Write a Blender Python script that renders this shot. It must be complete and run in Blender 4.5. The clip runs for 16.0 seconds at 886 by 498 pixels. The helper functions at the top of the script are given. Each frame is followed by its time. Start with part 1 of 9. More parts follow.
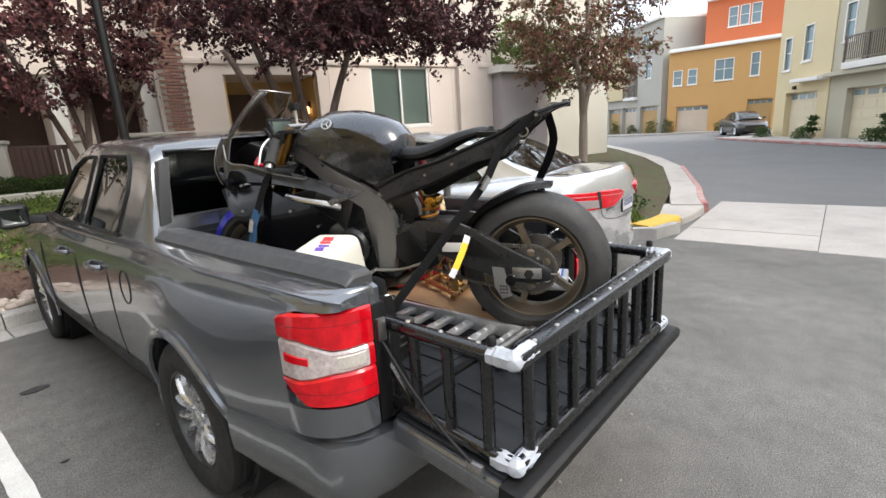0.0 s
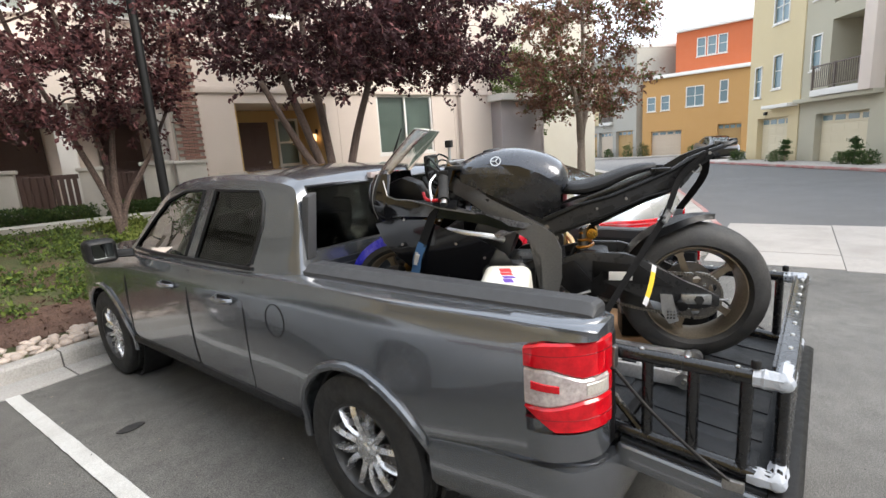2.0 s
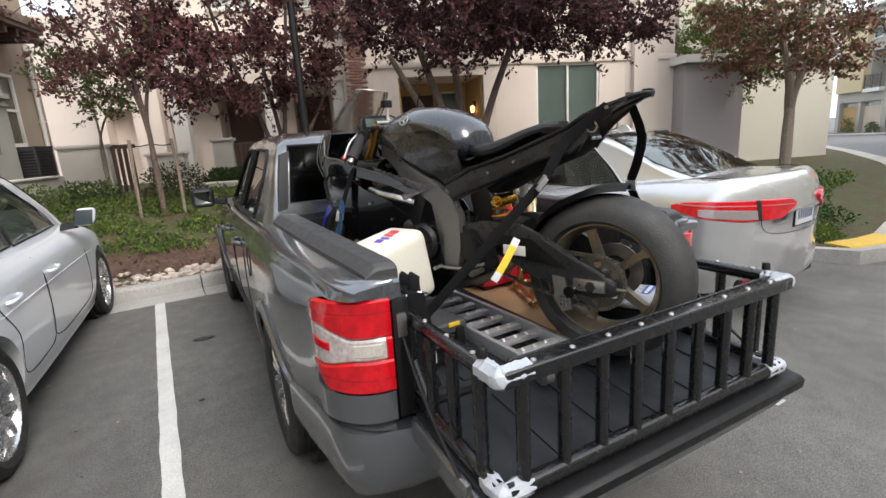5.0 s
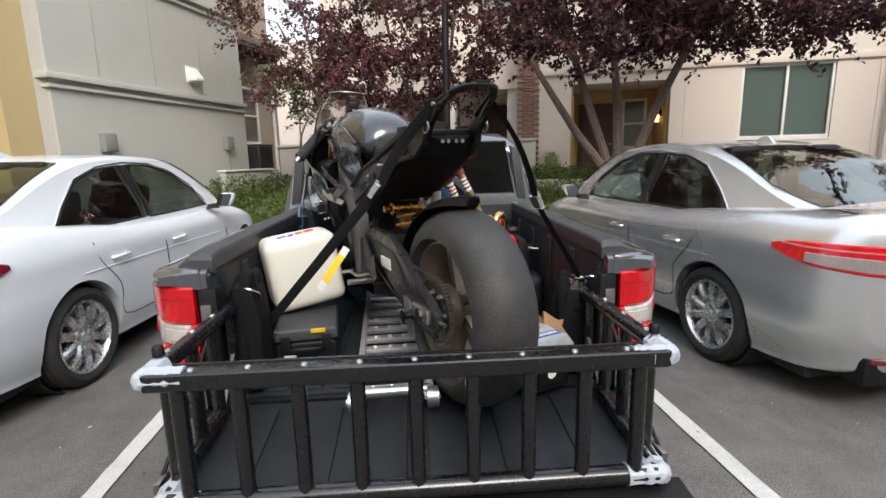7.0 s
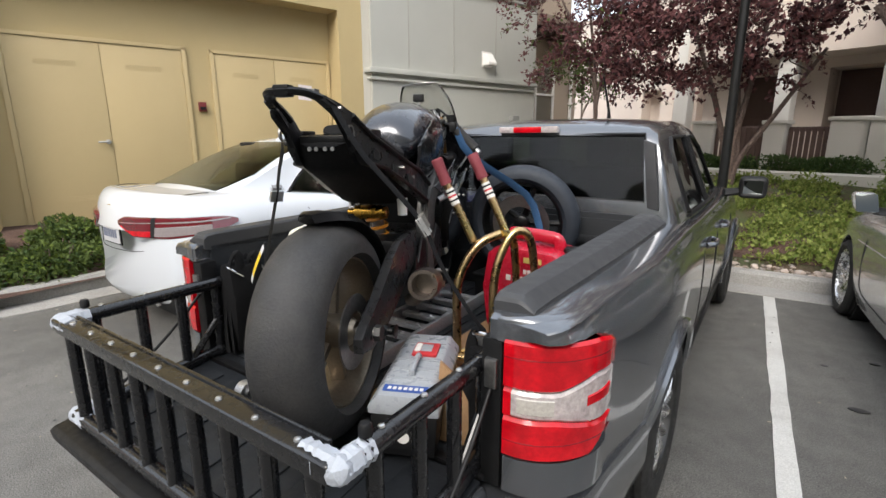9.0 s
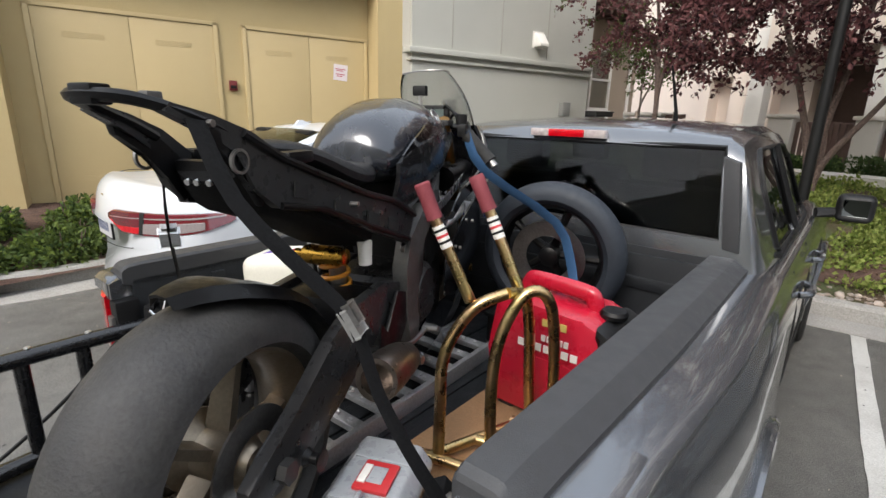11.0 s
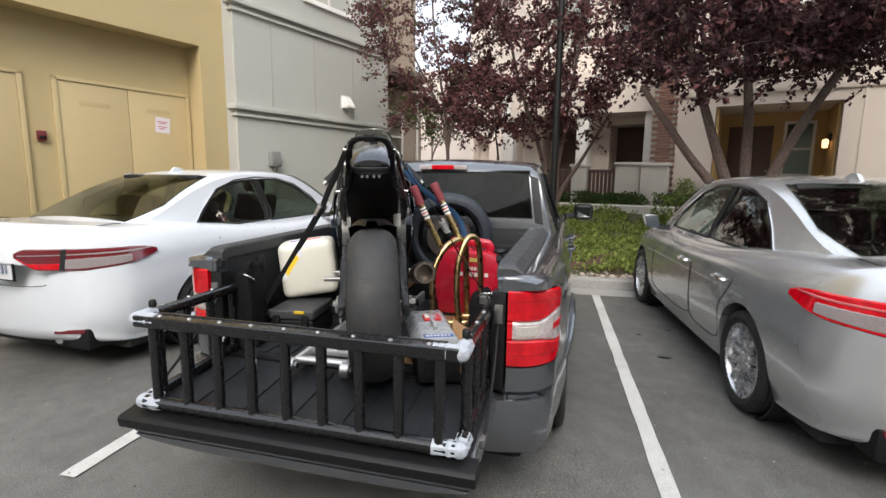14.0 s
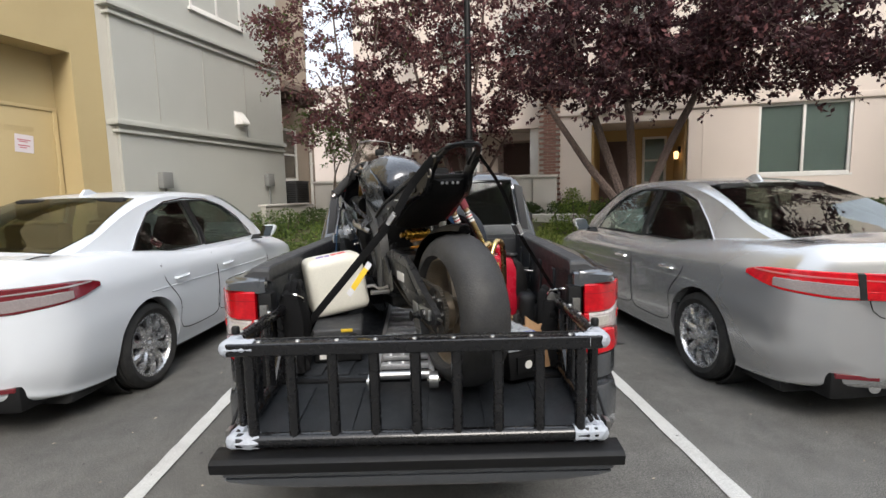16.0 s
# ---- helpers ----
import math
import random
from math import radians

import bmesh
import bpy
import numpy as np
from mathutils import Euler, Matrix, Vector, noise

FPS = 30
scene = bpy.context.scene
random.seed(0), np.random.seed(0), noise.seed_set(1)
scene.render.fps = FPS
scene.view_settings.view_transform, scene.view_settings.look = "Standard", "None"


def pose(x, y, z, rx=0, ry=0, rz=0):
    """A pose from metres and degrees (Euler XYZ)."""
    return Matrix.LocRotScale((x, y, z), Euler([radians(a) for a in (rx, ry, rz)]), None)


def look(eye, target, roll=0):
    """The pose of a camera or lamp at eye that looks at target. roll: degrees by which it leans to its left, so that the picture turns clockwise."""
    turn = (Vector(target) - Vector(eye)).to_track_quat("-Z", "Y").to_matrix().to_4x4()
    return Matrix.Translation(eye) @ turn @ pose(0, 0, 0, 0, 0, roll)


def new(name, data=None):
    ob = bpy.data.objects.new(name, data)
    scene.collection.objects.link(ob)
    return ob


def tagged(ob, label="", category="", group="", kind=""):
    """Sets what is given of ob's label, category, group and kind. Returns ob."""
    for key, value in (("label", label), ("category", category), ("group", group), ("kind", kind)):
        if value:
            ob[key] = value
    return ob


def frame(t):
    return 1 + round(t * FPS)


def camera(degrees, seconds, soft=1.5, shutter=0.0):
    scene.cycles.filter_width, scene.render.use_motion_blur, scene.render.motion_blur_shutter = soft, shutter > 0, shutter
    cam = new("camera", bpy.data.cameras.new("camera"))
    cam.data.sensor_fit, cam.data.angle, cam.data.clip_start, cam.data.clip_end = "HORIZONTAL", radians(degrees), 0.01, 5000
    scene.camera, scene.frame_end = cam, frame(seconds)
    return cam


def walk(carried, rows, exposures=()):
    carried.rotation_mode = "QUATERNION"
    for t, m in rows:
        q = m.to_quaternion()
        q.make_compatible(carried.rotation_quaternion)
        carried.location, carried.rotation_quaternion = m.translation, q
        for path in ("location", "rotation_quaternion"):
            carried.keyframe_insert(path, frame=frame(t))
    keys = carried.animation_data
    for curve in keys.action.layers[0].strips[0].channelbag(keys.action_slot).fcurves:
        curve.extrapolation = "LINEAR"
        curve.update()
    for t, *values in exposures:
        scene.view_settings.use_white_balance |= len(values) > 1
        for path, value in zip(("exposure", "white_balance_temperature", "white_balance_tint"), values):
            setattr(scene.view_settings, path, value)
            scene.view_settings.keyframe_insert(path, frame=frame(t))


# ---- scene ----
cam = camera(85.1, 16.0)
PATH = [
    (0, (-1.66, -1.097, 1.57), (-0.162, 0.139, 1.09), -3.6),
    (0.5, (-1.851, -0.886, 1.567), (-0.279, 0.276, 1.146), -3.4),
    (1, (-2.003, -0.674, 1.615), (-0.394, 0.45, 1.235), -3.5),
    (1.5, (-2.178, -0.527, 1.659), (-0.594, 0.634, 1.283), -4.7),
    (2, (-2.247, -0.47, 1.68), (-0.668, 0.693, 1.287), -3.9),
    (2.5, (-2.237, -0.485, 1.674), (-0.681, 0.695, 1.243), -3.0),
    (3, (-2.195, -0.527, 1.658), (-0.692, 0.724, 1.239), -4.0),
    (3.2, (-2.137, -0.587, 1.648), (-0.689, 0.716, 1.194), -4.7),
    (5.3, (-1.135, -1.416, 1.508), (-0.213, 0.309, 1.089), -3.2),
    (5.5, (-1.039, -1.441, 1.495), (-0.158, 0.308, 1.085), -3.3),
    (6, (-0.757, -1.477, 1.488), (-0.091, 0.361, 1.066), -4.5),
    (6.5, (-0.416, -1.617, 1.482), (0.028, 0.296, 1.104), -1.6),
    (7, (-0.066, -1.594, 1.452), (0.137, 0.361, 1.081), -1.3),
    (7.5, (0.337, -1.514, 1.463), (0.227, 0.447, 1.084), -2.0),
    (8, (0.698, -1.404, 1.452), (0.258, 0.509, 1.069), -1.4),
    (8.5, (0.931, -1.221, 1.485), (0.247, 0.622, 1.121), -1.6),
    (9, (1.148, -1.065, 1.534), (0.116, 0.587, 1.083), -0.1),
    (9.2, (1.196, -1.008, 1.553), (0.101, 0.605, 1.108), 0.1),
    (11.3, (0.915, -0.471, 1.625), (-0.256, 1.061, 1.095), 1.6),
    (11.5, (0.877, -0.557, 1.622), (-0.261, 0.999, 1.09), 2.1),
    (12, (0.845, -0.781, 1.615), (-0.2, 0.839, 1.082), 3.2),
    (12.5, (0.858, -1.101, 1.588), (-0.077, 0.591, 1.075), 2.9),
    (13, (0.832, -1.434, 1.546), (0.083, 0.37, 1.115), 2.2),
    (13.5, (0.811, -1.748, 1.538), (0.243, 0.141, 1.204), 1.0),
    (14, (0.848, -1.951, 1.507), (0.421, -0.02, 1.209), 0.7),
    (14.5, (0.742, -2.071, 1.497), (0.487, -0.101, 1.266), -0.1),
    (15, (0.495, -2.204, 1.486), (0.338, -0.225, 1.241), -1.8),
    (15.5, (0.26, -2.161, 1.46), (0.143, -0.177, 1.229), -1.8),
    (16, (0.005, -2.078, 1.459), (0.093, -0.093, 1.231), -1.3),
]
walk(cam, [(t, look(eye, target, roll)) for t, eye, target, roll in PATH],
     exposures=[(0, 1.12), (3.2, 1.1), (5.3, 0.84), (9.2, 0.84), (12, 0.84), (16, 0.72)])


# ---- light: a hazy, overcast day ----
SUN_UP, SUN_ROUND = 43.0, 170.0
world = bpy.data.worlds.new("hazy_sky")
scene.world = world
world.use_nodes = True
wn, wl = world.node_tree.nodes, world.node_tree.links
wn.clear()
sky = wn.new("ShaderNodeTexSky")
sky.sky_type, sky.sun_disc = "NISHITA", False
sky.sun_elevation, sky.sun_rotation = radians(SUN_UP), radians(SUN_ROUND)
sky.air_density, sky.dust_density, sky.ozone_density = 1.0, 8.0, 1.0
haze = wn.new("ShaderNodeMix")
haze.data_type = "RGBA"
haze.inputs["Factor"].default_value = 0.7
haze.inputs["B"].default_value = (7.4, 8.05, 8.9, 1)
back = wn.new("ShaderNodeBackground")
back.inputs["Strength"].default_value = 0.14
wout = wn.new("ShaderNodeOutputWorld")
wl.new(sky.outputs[0], haze.inputs["A"])
wl.new(haze.outputs["Result"], back.inputs["Color"])
wl.new(back.outputs[0], wout.inputs["Surface"])
sun = new("sun", bpy.data.lights.new("sun", "SUN"))
sun.data.energy, sun.data.angle, sun.data.color = 1.5, radians(30), (1.0, 0.97, 0.93)
sun.matrix_world = pose(0, 0, 20, 90 - SUN_UP, 0, 180 - SUN_ROUND)


# ---- small tools ----
def mesh_of(name, bm, mat, smooth=35):
    me = bpy.data.meshes.new(name)
    bmesh.ops.recalc_face_normals(bm, faces=bm.faces)
    bm.to_mesh(me)
    bm.free()
    if smooth:
        me.polygons.foreach_set("use_smooth", [True] * len(me.polygons))
        me.set_sharp_from_angle(angle=radians(smooth))
    me.materials.append(mat)
    return me


def part(name, bm, mat, parent=None, label="", smooth=35, kind=""):
    """One mesh object out of a bmesh (or a mesh), under its thing."""
    me = bm if isinstance(bm, bpy.types.Mesh) else mesh_of(name, bm, mat, smooth)
    ob = new(name, me)
    ob.parent = parent
    return tagged(ob, label, "", "", kind)


def thing(name, label, category, m=None, group="", kind=""):
    """The Empty at the base of a thing."""
    ob = new(name)
    ob.empty_display_size = 0.1
    ob.matrix_basis = m or Matrix()
    return tagged(ob, label, category, group, kind)


def solo(name, bm, mat, label, category, m=None, group="", kind="", smooth=35):
    """A thing that is one mesh."""
    ob = part(name, bm, mat, None, "", smooth)
    ob.matrix_basis = m or Matrix()
    return tagged(ob, label, category, group, kind)


def bx(bm, x0, x1, y0, y1, z0, z1, bevel=0.0, seg=2, m=None):
    r = bmesh.ops.create_cube(bm, size=1)
    vs = r["verts"]
    for v in vs:
        v.co = Vector(((x0 + x1) / 2 + v.co.x * (x1 - x0), (y0 + y1) / 2 + v.co.y * (y1 - y0), (z0 + z1) / 2 + v.co.z * (z1 - z0)))
        if m:
            v.co = m @ v.co
    if bevel:
        es = {e for v in vs for e in v.link_edges}
        bmesh.ops.bevel(bm, geom=list(es), offset=bevel, segments=seg, profile=0.6, affect="EDGES", clamp_overlap=True)
    return bm


def nb():
    return bmesh.new()


def box(*a, **k):
    return bx(nb(), *a, **k)


def ring_faces(bm, rings, closed=True, caps=True):
    """Skins rings of points, one after another."""
    vr = [[bm.verts.new(p) for p in r] for r in rings]
    n = len(vr[0])
    for a, b in zip(vr, vr[1:]):
        for i in range(n if closed else n - 1):
            j = (i + 1) % n
            bm.faces.new((a[i], a[j], b[j], b[i]))
    if caps and closed:
        bm.faces.new(vr[0][::-1])
        bm.faces.new(vr[-1])
    return bm


def smooth_path(pts, n=6):
    """Catmull-Rom through the points."""
    p = [Vector(q) for q in pts]
    out = []
    for i in range(len(p) - 1):
        a, b, c, d = p[max(i - 1, 0)], p[i], p[i + 1], p[min(i + 2, len(p) - 1)]
        for k in range(n):
            t = k / n
            out.append(0.5 * (2 * b + (c - a) * t + (2 * a - 5 * b + 4 * c - d) * t * t + (3 * b - a - 3 * c + d) * t ** 3))
    return out + [p[-1]]


def tube(bm, pts, r, n=8, flat=1.0, caps=True, up=None):
    """A tube along points; r is one radius or one for each point; flat squeezes it to a band."""
    p = [Vector(q) for q in pts]
    rr = r if isinstance(r, (list, tuple)) else [r] * len(p)
    rings, side = [], None
    for i, q in enumerate(p):
        d = (p[min(i + 1, len(p) - 1)] - p[max(i - 1, 0)]).normalized()
        if side is None:
            ref = Vector(up) if up else (Vector((0, 0, 1)) if abs(d.z) < 0.9 else Vector((1, 0, 0)))
            side = d.cross(ref).normalized()
        side = (side - d * side.dot(d)).normalized()
        top = side.cross(d)
        rings.append([q + rr[i] * (side * math.cos(6.28318 * k / n) + top * flat * math.sin(6.28318 * k / n)) for k in range(n)])
    return ring_faces(bm, rings, True, caps)


def cyl(bm, a, b, r, n=20, r2=None):
    return tube(bm, [a, b], [r, r if r2 is None else r2], n)


def lathe(bm, profile, n=40, m=None):
    """Turns (radius, height) points round the local z axis."""
    rings = []
    for r, h in profile:
        ring = [Vector((max(r, 1e-4) * math.cos(6.28318 * k / n), max(r, 1e-4) * math.sin(6.28318 * k / n), h)) for k in range(n)]
        rings.append([m @ v for v in ring] if m else ring)
    return ring_faces(bm, rings, True, True)


def torus_band(bm, profile, n=48, m=None):
    """Turns a closed (radius, height) outline round the local z axis: tyres, rims."""
    rings = []
    for k in range(n):
        c, s = math.cos(6.28318 * k / n), math.sin(6.28318 * k / n)
        ring = [Vector((r * c, r * s, h)) for r, h in profile]
        rings.append([m @ v for v in ring] if m else ring)
    rings.append(rings[0])
    ring_faces(bm, rings, True, False)
    bmesh.ops.remove_doubles(bm, verts=bm.verts, dist=1e-5)
    return bm


def prism(bm, poly, axis, d0, d1, m=None, bevel=0.0):
    """A flat outline given thickness along x, y or z."""
    def at(p, d):
        v = {"x": Vector((d, p[0], p[1])), "y": Vector((p[0], d, p[1])), "z": Vector((p[0], p[1], d))}[axis]
        return m @ v if m else v
    a, b = [bm.verts.new(at(p, d0)) for p in poly], [bm.verts.new(at(p, d1)) for p in poly]
    fs = [bm.faces.new(a[::-1]), bm.faces.new(b)]
    for i in range(len(poly)):
        j = (i + 1) % len(poly)
        fs.append(bm.faces.new((a[i], a[j], b[j], b[i])))
    if bevel:
        es = {e for f in fs for e in f.edges}
        bmesh.ops.bevel(bm, geom=list(es), offset=bevel, segments=2, profile=0.6, affect="EDGES", clamp_overlap=True)
    return bm


def cut(bm, cutters, mode="DIFFERENCE"):
    """Cuts solids out of a solid and returns the new bmesh."""
    bmesh.ops.recalc_face_normals(bm, faces=bm.faces)
    a = bpy.data.meshes.new("tmp")
    bm.to_mesh(a)
    bm.free()
    oa = new("tmp", a)
    obs = []
    for c in cutters:
        bmesh.ops.recalc_face_normals(c, faces=c.faces)
        mb = bpy.data.meshes.new("tmp")
        c.to_mesh(mb)
        c.free()
        ob = new("tmp", mb)
        obs.append(ob)
        mod = oa.modifiers.new("cut", "BOOLEAN")
        mod.operation, mod.solver, mod.object = mode, "EXACT", ob
    dg = bpy.context.evaluated_depsgraph_get()
    got = bpy.data.meshes.new_from_object(oa.evaluated_get(dg))
    out = bmesh.new()
    out.from_mesh(got)
    for o in [oa] + obs:
        me = o.data
        bpy.data.objects.remove(o)
        bpy.data.meshes.remove(me)
    bpy.data.meshes.remove(got)
    return out


def interp(rows, y, k):
    """Smooth value of column k at y."""
    ys = [r[0] for r in rows]
    if y <= ys[0]:
        return rows[0][k]
    if y >= ys[-1]:
        return rows[-1][k]
    i = max(j for j in range(len(ys)) if ys[j] <= y)
    i = min(i, len(ys) - 2)
    t = (y - ys[i]) / (ys[i + 1] - ys[i])
    def slope(j):
        if j <= 0 or j >= len(ys) - 1:
            j0, j1 = max(j - 1, 0), min(j + 1, len(ys) - 1)
        else:
            j0, j1 = j - 1, j + 1
            if (rows[j][k] - rows[j0][k]) * (rows[j1][k] - rows[j][k]) <= 0:
                return 0.0
        return (rows[j1][k] - rows[j0][k]) / (ys[j1] - ys[j0])
    h = ys[i + 1] - ys[i]
    a, b, ma, mb = rows[i][k], rows[i + 1][k], slope(i) * h, slope(i + 1) * h
    return (2 * t ** 3 - 3 * t * t + 1) * a + (t ** 3 - 2 * t * t + t) * ma + (-2 * t ** 3 + 3 * t * t) * b + (t ** 3 - t * t) * mb


def frame_to(a, b):
    """A matrix whose z axis runs from a to b, at a."""
    a, b = Vector(a), Vector(b)
    return Matrix.Translation(a) @ (b - a).to_track_quat("Z", "Y").to_matrix().to_4x4()


# ---- materials ----
def mat(name, base, rough=0.6, metal=0.0, grain=0.0, scale=8.0, bump=0.0, bscale=120.0, spec=0.5, coat=0.0, second=None, vary=0.0, stain=0.0, trans=0.0, emit=0.0, flake=0.0):
    """base colour with grain and stains at two scales, fine relief, and a change from piece to piece (vary)."""
    m = bpy.data.materials.new(name)
    m.use_nodes = True
    nt = m.node_tree
    n, l = nt.nodes, nt.links
    p = n["Principled BSDF"]
    p.inputs["Roughness"].default_value, p.inputs["Metallic"].default_value = rough, metal
    p.inputs["Specular IOR Level"].default_value, p.inputs["Coat Weight"].default_value = spec, coat
    p.inputs["Coat Roughness"].default_value = 0.04
    p.inputs["Transmission Weight"].default_value = trans
    co = n.new("ShaderNodeTexCoord")
    def noise_at(s, detail=4.0, rgh=0.6):
        t = n.new("ShaderNodeTexNoise")
        t.inputs["Scale"].default_value, t.inputs["Detail"].default_value, t.inputs["Roughness"].default_value = s, detail, rgh
        l.new(co.outputs["Object"], t.inputs["Vector"])
        return t.outputs["Fac"]
    col = None
    def mix(kind, a, b, fac):
        x = n.new("ShaderNodeMix")
        x.data_type, x.blend_type = "RGBA", kind
        for key, v in (("A", a), ("B", b), ("Factor", fac)):
            if hasattr(v, "links"):
                l.new(v, x.inputs[key])
            else:
                x.inputs[key].default_value = v if key == "Factor" else (*v[:3], 1)
        return x.outputs["Result"]
    def spread(sock, lo, hi, a=0.3, b=0.7):
        r = n.new("ShaderNodeMapRange")
        for key, v in (("From Min", a), ("From Max", b), ("To Min", lo), ("To Max", hi)):
            r.inputs[key].default_value = v
        l.new(sock, r.inputs["Value"])
        return r.outputs["Result"]
    col = base
    if second:
        col = mix("MIX", base, second, spread(noise_at(scale), 0, 1, 0.4, 0.6))
    if grain:
        g = n.new("ShaderNodeCombineColor")
        s = spread(noise_at(bscale), 1 - grain, 1 + grain)
        for k in range(3):
            l.new(s, g.inputs[k])
        col = mix("MULTIPLY", col, g.outputs[0], 1.0)
    if stain:
        s = spread(noise_at(scale * 0.35, 6, 0.65), 0, stain, 0.45, 0.75)
        col = mix("MULTIPLY", col, (0.45, 0.42, 0.4), s)
    if vary:
        oi, gi = n.new("ShaderNodeObjectInfo"), n.new("ShaderNodeNewGeometry")
        add = n.new("ShaderNodeMath")
        add.operation = "ADD"
        l.new(oi.outputs["Random"], add.inputs[0])
        l.new(gi.outputs["Random Per Island"], add.inputs[1])
        h = n.new("ShaderNodeHueSaturation")
        r = spread(add.outputs[0], 1 - vary, 1 + vary, 0.0, 2.0)
        l.new(r, h.inputs["Value"])
        if hasattr(col, "links"):
            l.new(col, h.inputs["Color"])
        else:
            h.inputs["Color"].default_value = (*col[:3], 1)
        col = h.outputs[0]
    if hasattr(col, "links"):
        l.new(col, p.inputs["Base Color"])
        if emit:
            l.new(col, p.inputs["Emission Color"])
    else:
        p.inputs["Base Color"].default_value = (*col[:3], 1)
        p.inputs["Emission Color"].default_value = (*col[:3], 1)
    if rough > 0.12:
        l.new(spread(noise_at(scale * 2.3, 5), max(rough - 0.1, 0.02), min(rough + 0.1, 1)), p.inputs["Roughness"])
    p.inputs["Emission Strength"].default_value = emit
    if bump:
        b = n.new("ShaderNodeBump")
        b.inputs["Strength"].default_value, b.inputs["Distance"].default_value = bump, 1.5 / bscale
        l.new(noise_at(bscale, 6), b.inputs["Height"])
        l.new(b.outputs[0], p.inputs["Normal"])
    return m


def asphalt(name):
    """Worn asphalt: fine aggregate, pale stones, tar blotches; the bays darker than the lane, for oil and for shade put
    into the colour.
    """
    m = mat(name, (0.125, 0.122, 0.114), 0.85, grain=0.45, scale=0.9, bump=0.7, bscale=130, stain=0.4, second=(0.146, 0.142, 0.131))
    n, l = m.node_tree.nodes, m.node_tree.links
    p, co = n["Principled BSDF"], n["Texture Coordinate"]
    col = p.inputs["Base Color"].links[0].from_socket

    def ramp(sock, a, b, lo, hi):
        r = n.new("ShaderNodeMapRange")
        for key, v in (("From Min", a), ("From Max", b), ("To Min", lo), ("To Max", hi)):
            r.inputs[key].default_value = v
        l.new(sock, r.inputs["Value"])
        return r.outputs["Result"]

    def tex(s, detail):
        t = n.new("ShaderNodeTexNoise")
        t.inputs["Scale"].default_value, t.inputs["Detail"].default_value = s, detail
        l.new(co.outputs["Object"], t.inputs["Vector"])
        return t.outputs["Fac"]

    def times(c, sock):
        g, x = n.new("ShaderNodeCombineColor"), n.new("ShaderNodeMix")
        for k in range(3):
            l.new(sock, g.inputs[k])
        x.data_type, x.blend_type = "RGBA", "MULTIPLY"
        x.inputs["Factor"].default_value = 1.0
        l.new(c, x.inputs["A"])
        l.new(g.outputs[0], x.inputs["B"])
        return x.outputs["Result"]
    sep, add = n.new("ShaderNodeSeparateXYZ"), n.new("ShaderNodeMath")
    l.new(co.outputs["Object"], sep.inputs[0])
    add.operation = "ADD"
    l.new(sep.outputs["Y"], add.inputs[0])
    l.new(ramp(tex(0.8, 4), 0.3, 0.7, -0.9, 0.9), add.inputs[1])
    # shade over the bays put into the colour along y, with the oil
    col = times(col, ramp(add.outputs[0], -0.9, 1.1, 1.22, 0.86))
    col = times(col, ramp(tex(7.0, 5), 0.35, 0.7, 1.10, 0.86))
    col = times(col, ramp(tex(260.0, 2), 0.35, 0.65, 0.72, 1.28))
    st = n.new("ShaderNodeTexVoronoi")
    st.inputs["Scale"].default_value = 75.0
    l.new(co.outputs["Object"], st.inputs["Vector"])
    x = n.new("ShaderNodeMix")
    x.data_type = "RGBA"
    l.new(ramp(st.outputs["Distance"], 0.08, 0.20, 0.55, 0.0), x.inputs["Factor"])
    l.new(col, x.inputs["A"])
    x.inputs["B"].default_value = (0.24, 0.235, 0.22, 1)
    l.new(x.outputs["Result"], p.inputs["Base Color"])
    return m


M_ASPHALT = asphalt("asphalt")
M_STREET = mat("street_asphalt", (0.15, 0.15, 0.15), 0.85, grain=0.25, scale=0.5, bump=0.4, bscale=90, stain=0.25)
M_CONC = mat("concrete", (0.42, 0.39, 0.36), 0.8, grain=0.15, scale=2.5, bump=0.3, bscale=90, stain=0.5)
M_PALECONC = mat("pale_concrete", (0.62, 0.60, 0.55), 0.8, grain=0.12, scale=2.5, bump=0.3, bscale=90, stain=0.3)
M_KERB = mat("kerb_concrete", (0.36, 0.35, 0.33), 0.85, grain=0.2, scale=3, bump=0.4, bscale=70, stain=0.6)
M_LINE = mat("road_paint", (0.54, 0.54, 0.52), 0.7, grain=0.2, scale=6, bump=0.3, bscale=150, stain=0.5)
M_YELLOWP = mat("yellow_kerb_paint", (0.62, 0.40, 0.06), 0.7, grain=0.15, scale=5, bump=0.2, bscale=120, stain=0.4)
M_REDP = mat("red_kerb_paint", (0.42, 0.17, 0.16), 0.8, grain=0.2, scale=3, stain=0.5, second=(0.42, 0.30, 0.27))
M_MULCH = mat("mulch", (0.075, 0.04, 0.03), 0.95, grain=0.5, scale=6, bump=1.0, bscale=60, second=(0.12, 0.07, 0.05))
M_SOIL = mat("lawn_soil", (0.07, 0.085, 0.03), 0.95, grain=0.5, scale=3, bump=1.0, bscale=50, second=(0.09, 0.06, 0.035))
M_STONE = mat("river_stone", (0.34, 0.31, 0.29), 0.75, grain=0.15, scale=14, bump=0.2, bscale=90, vary=0.55, second=(0.36, 0.28, 0.22))
M_STUCCO_C = mat("ochre_stucco", (0.49, 0.385, 0.20), 0.9, grain=0.08, scale=1.2, bump=0.35, bscale=160, stain=0.15)
M_DOORS = mat("ochre_painted_steel", (0.53, 0.415, 0.22), 0.55, grain=0.03, scale=1.5, stain=0.12)
M_STUCCO_B = mat("grey_stucco", (0.445, 0.445, 0.405), 0.9, grain=0.08, scale=1.0, bump=0.35, bscale=160, stain=0.15)
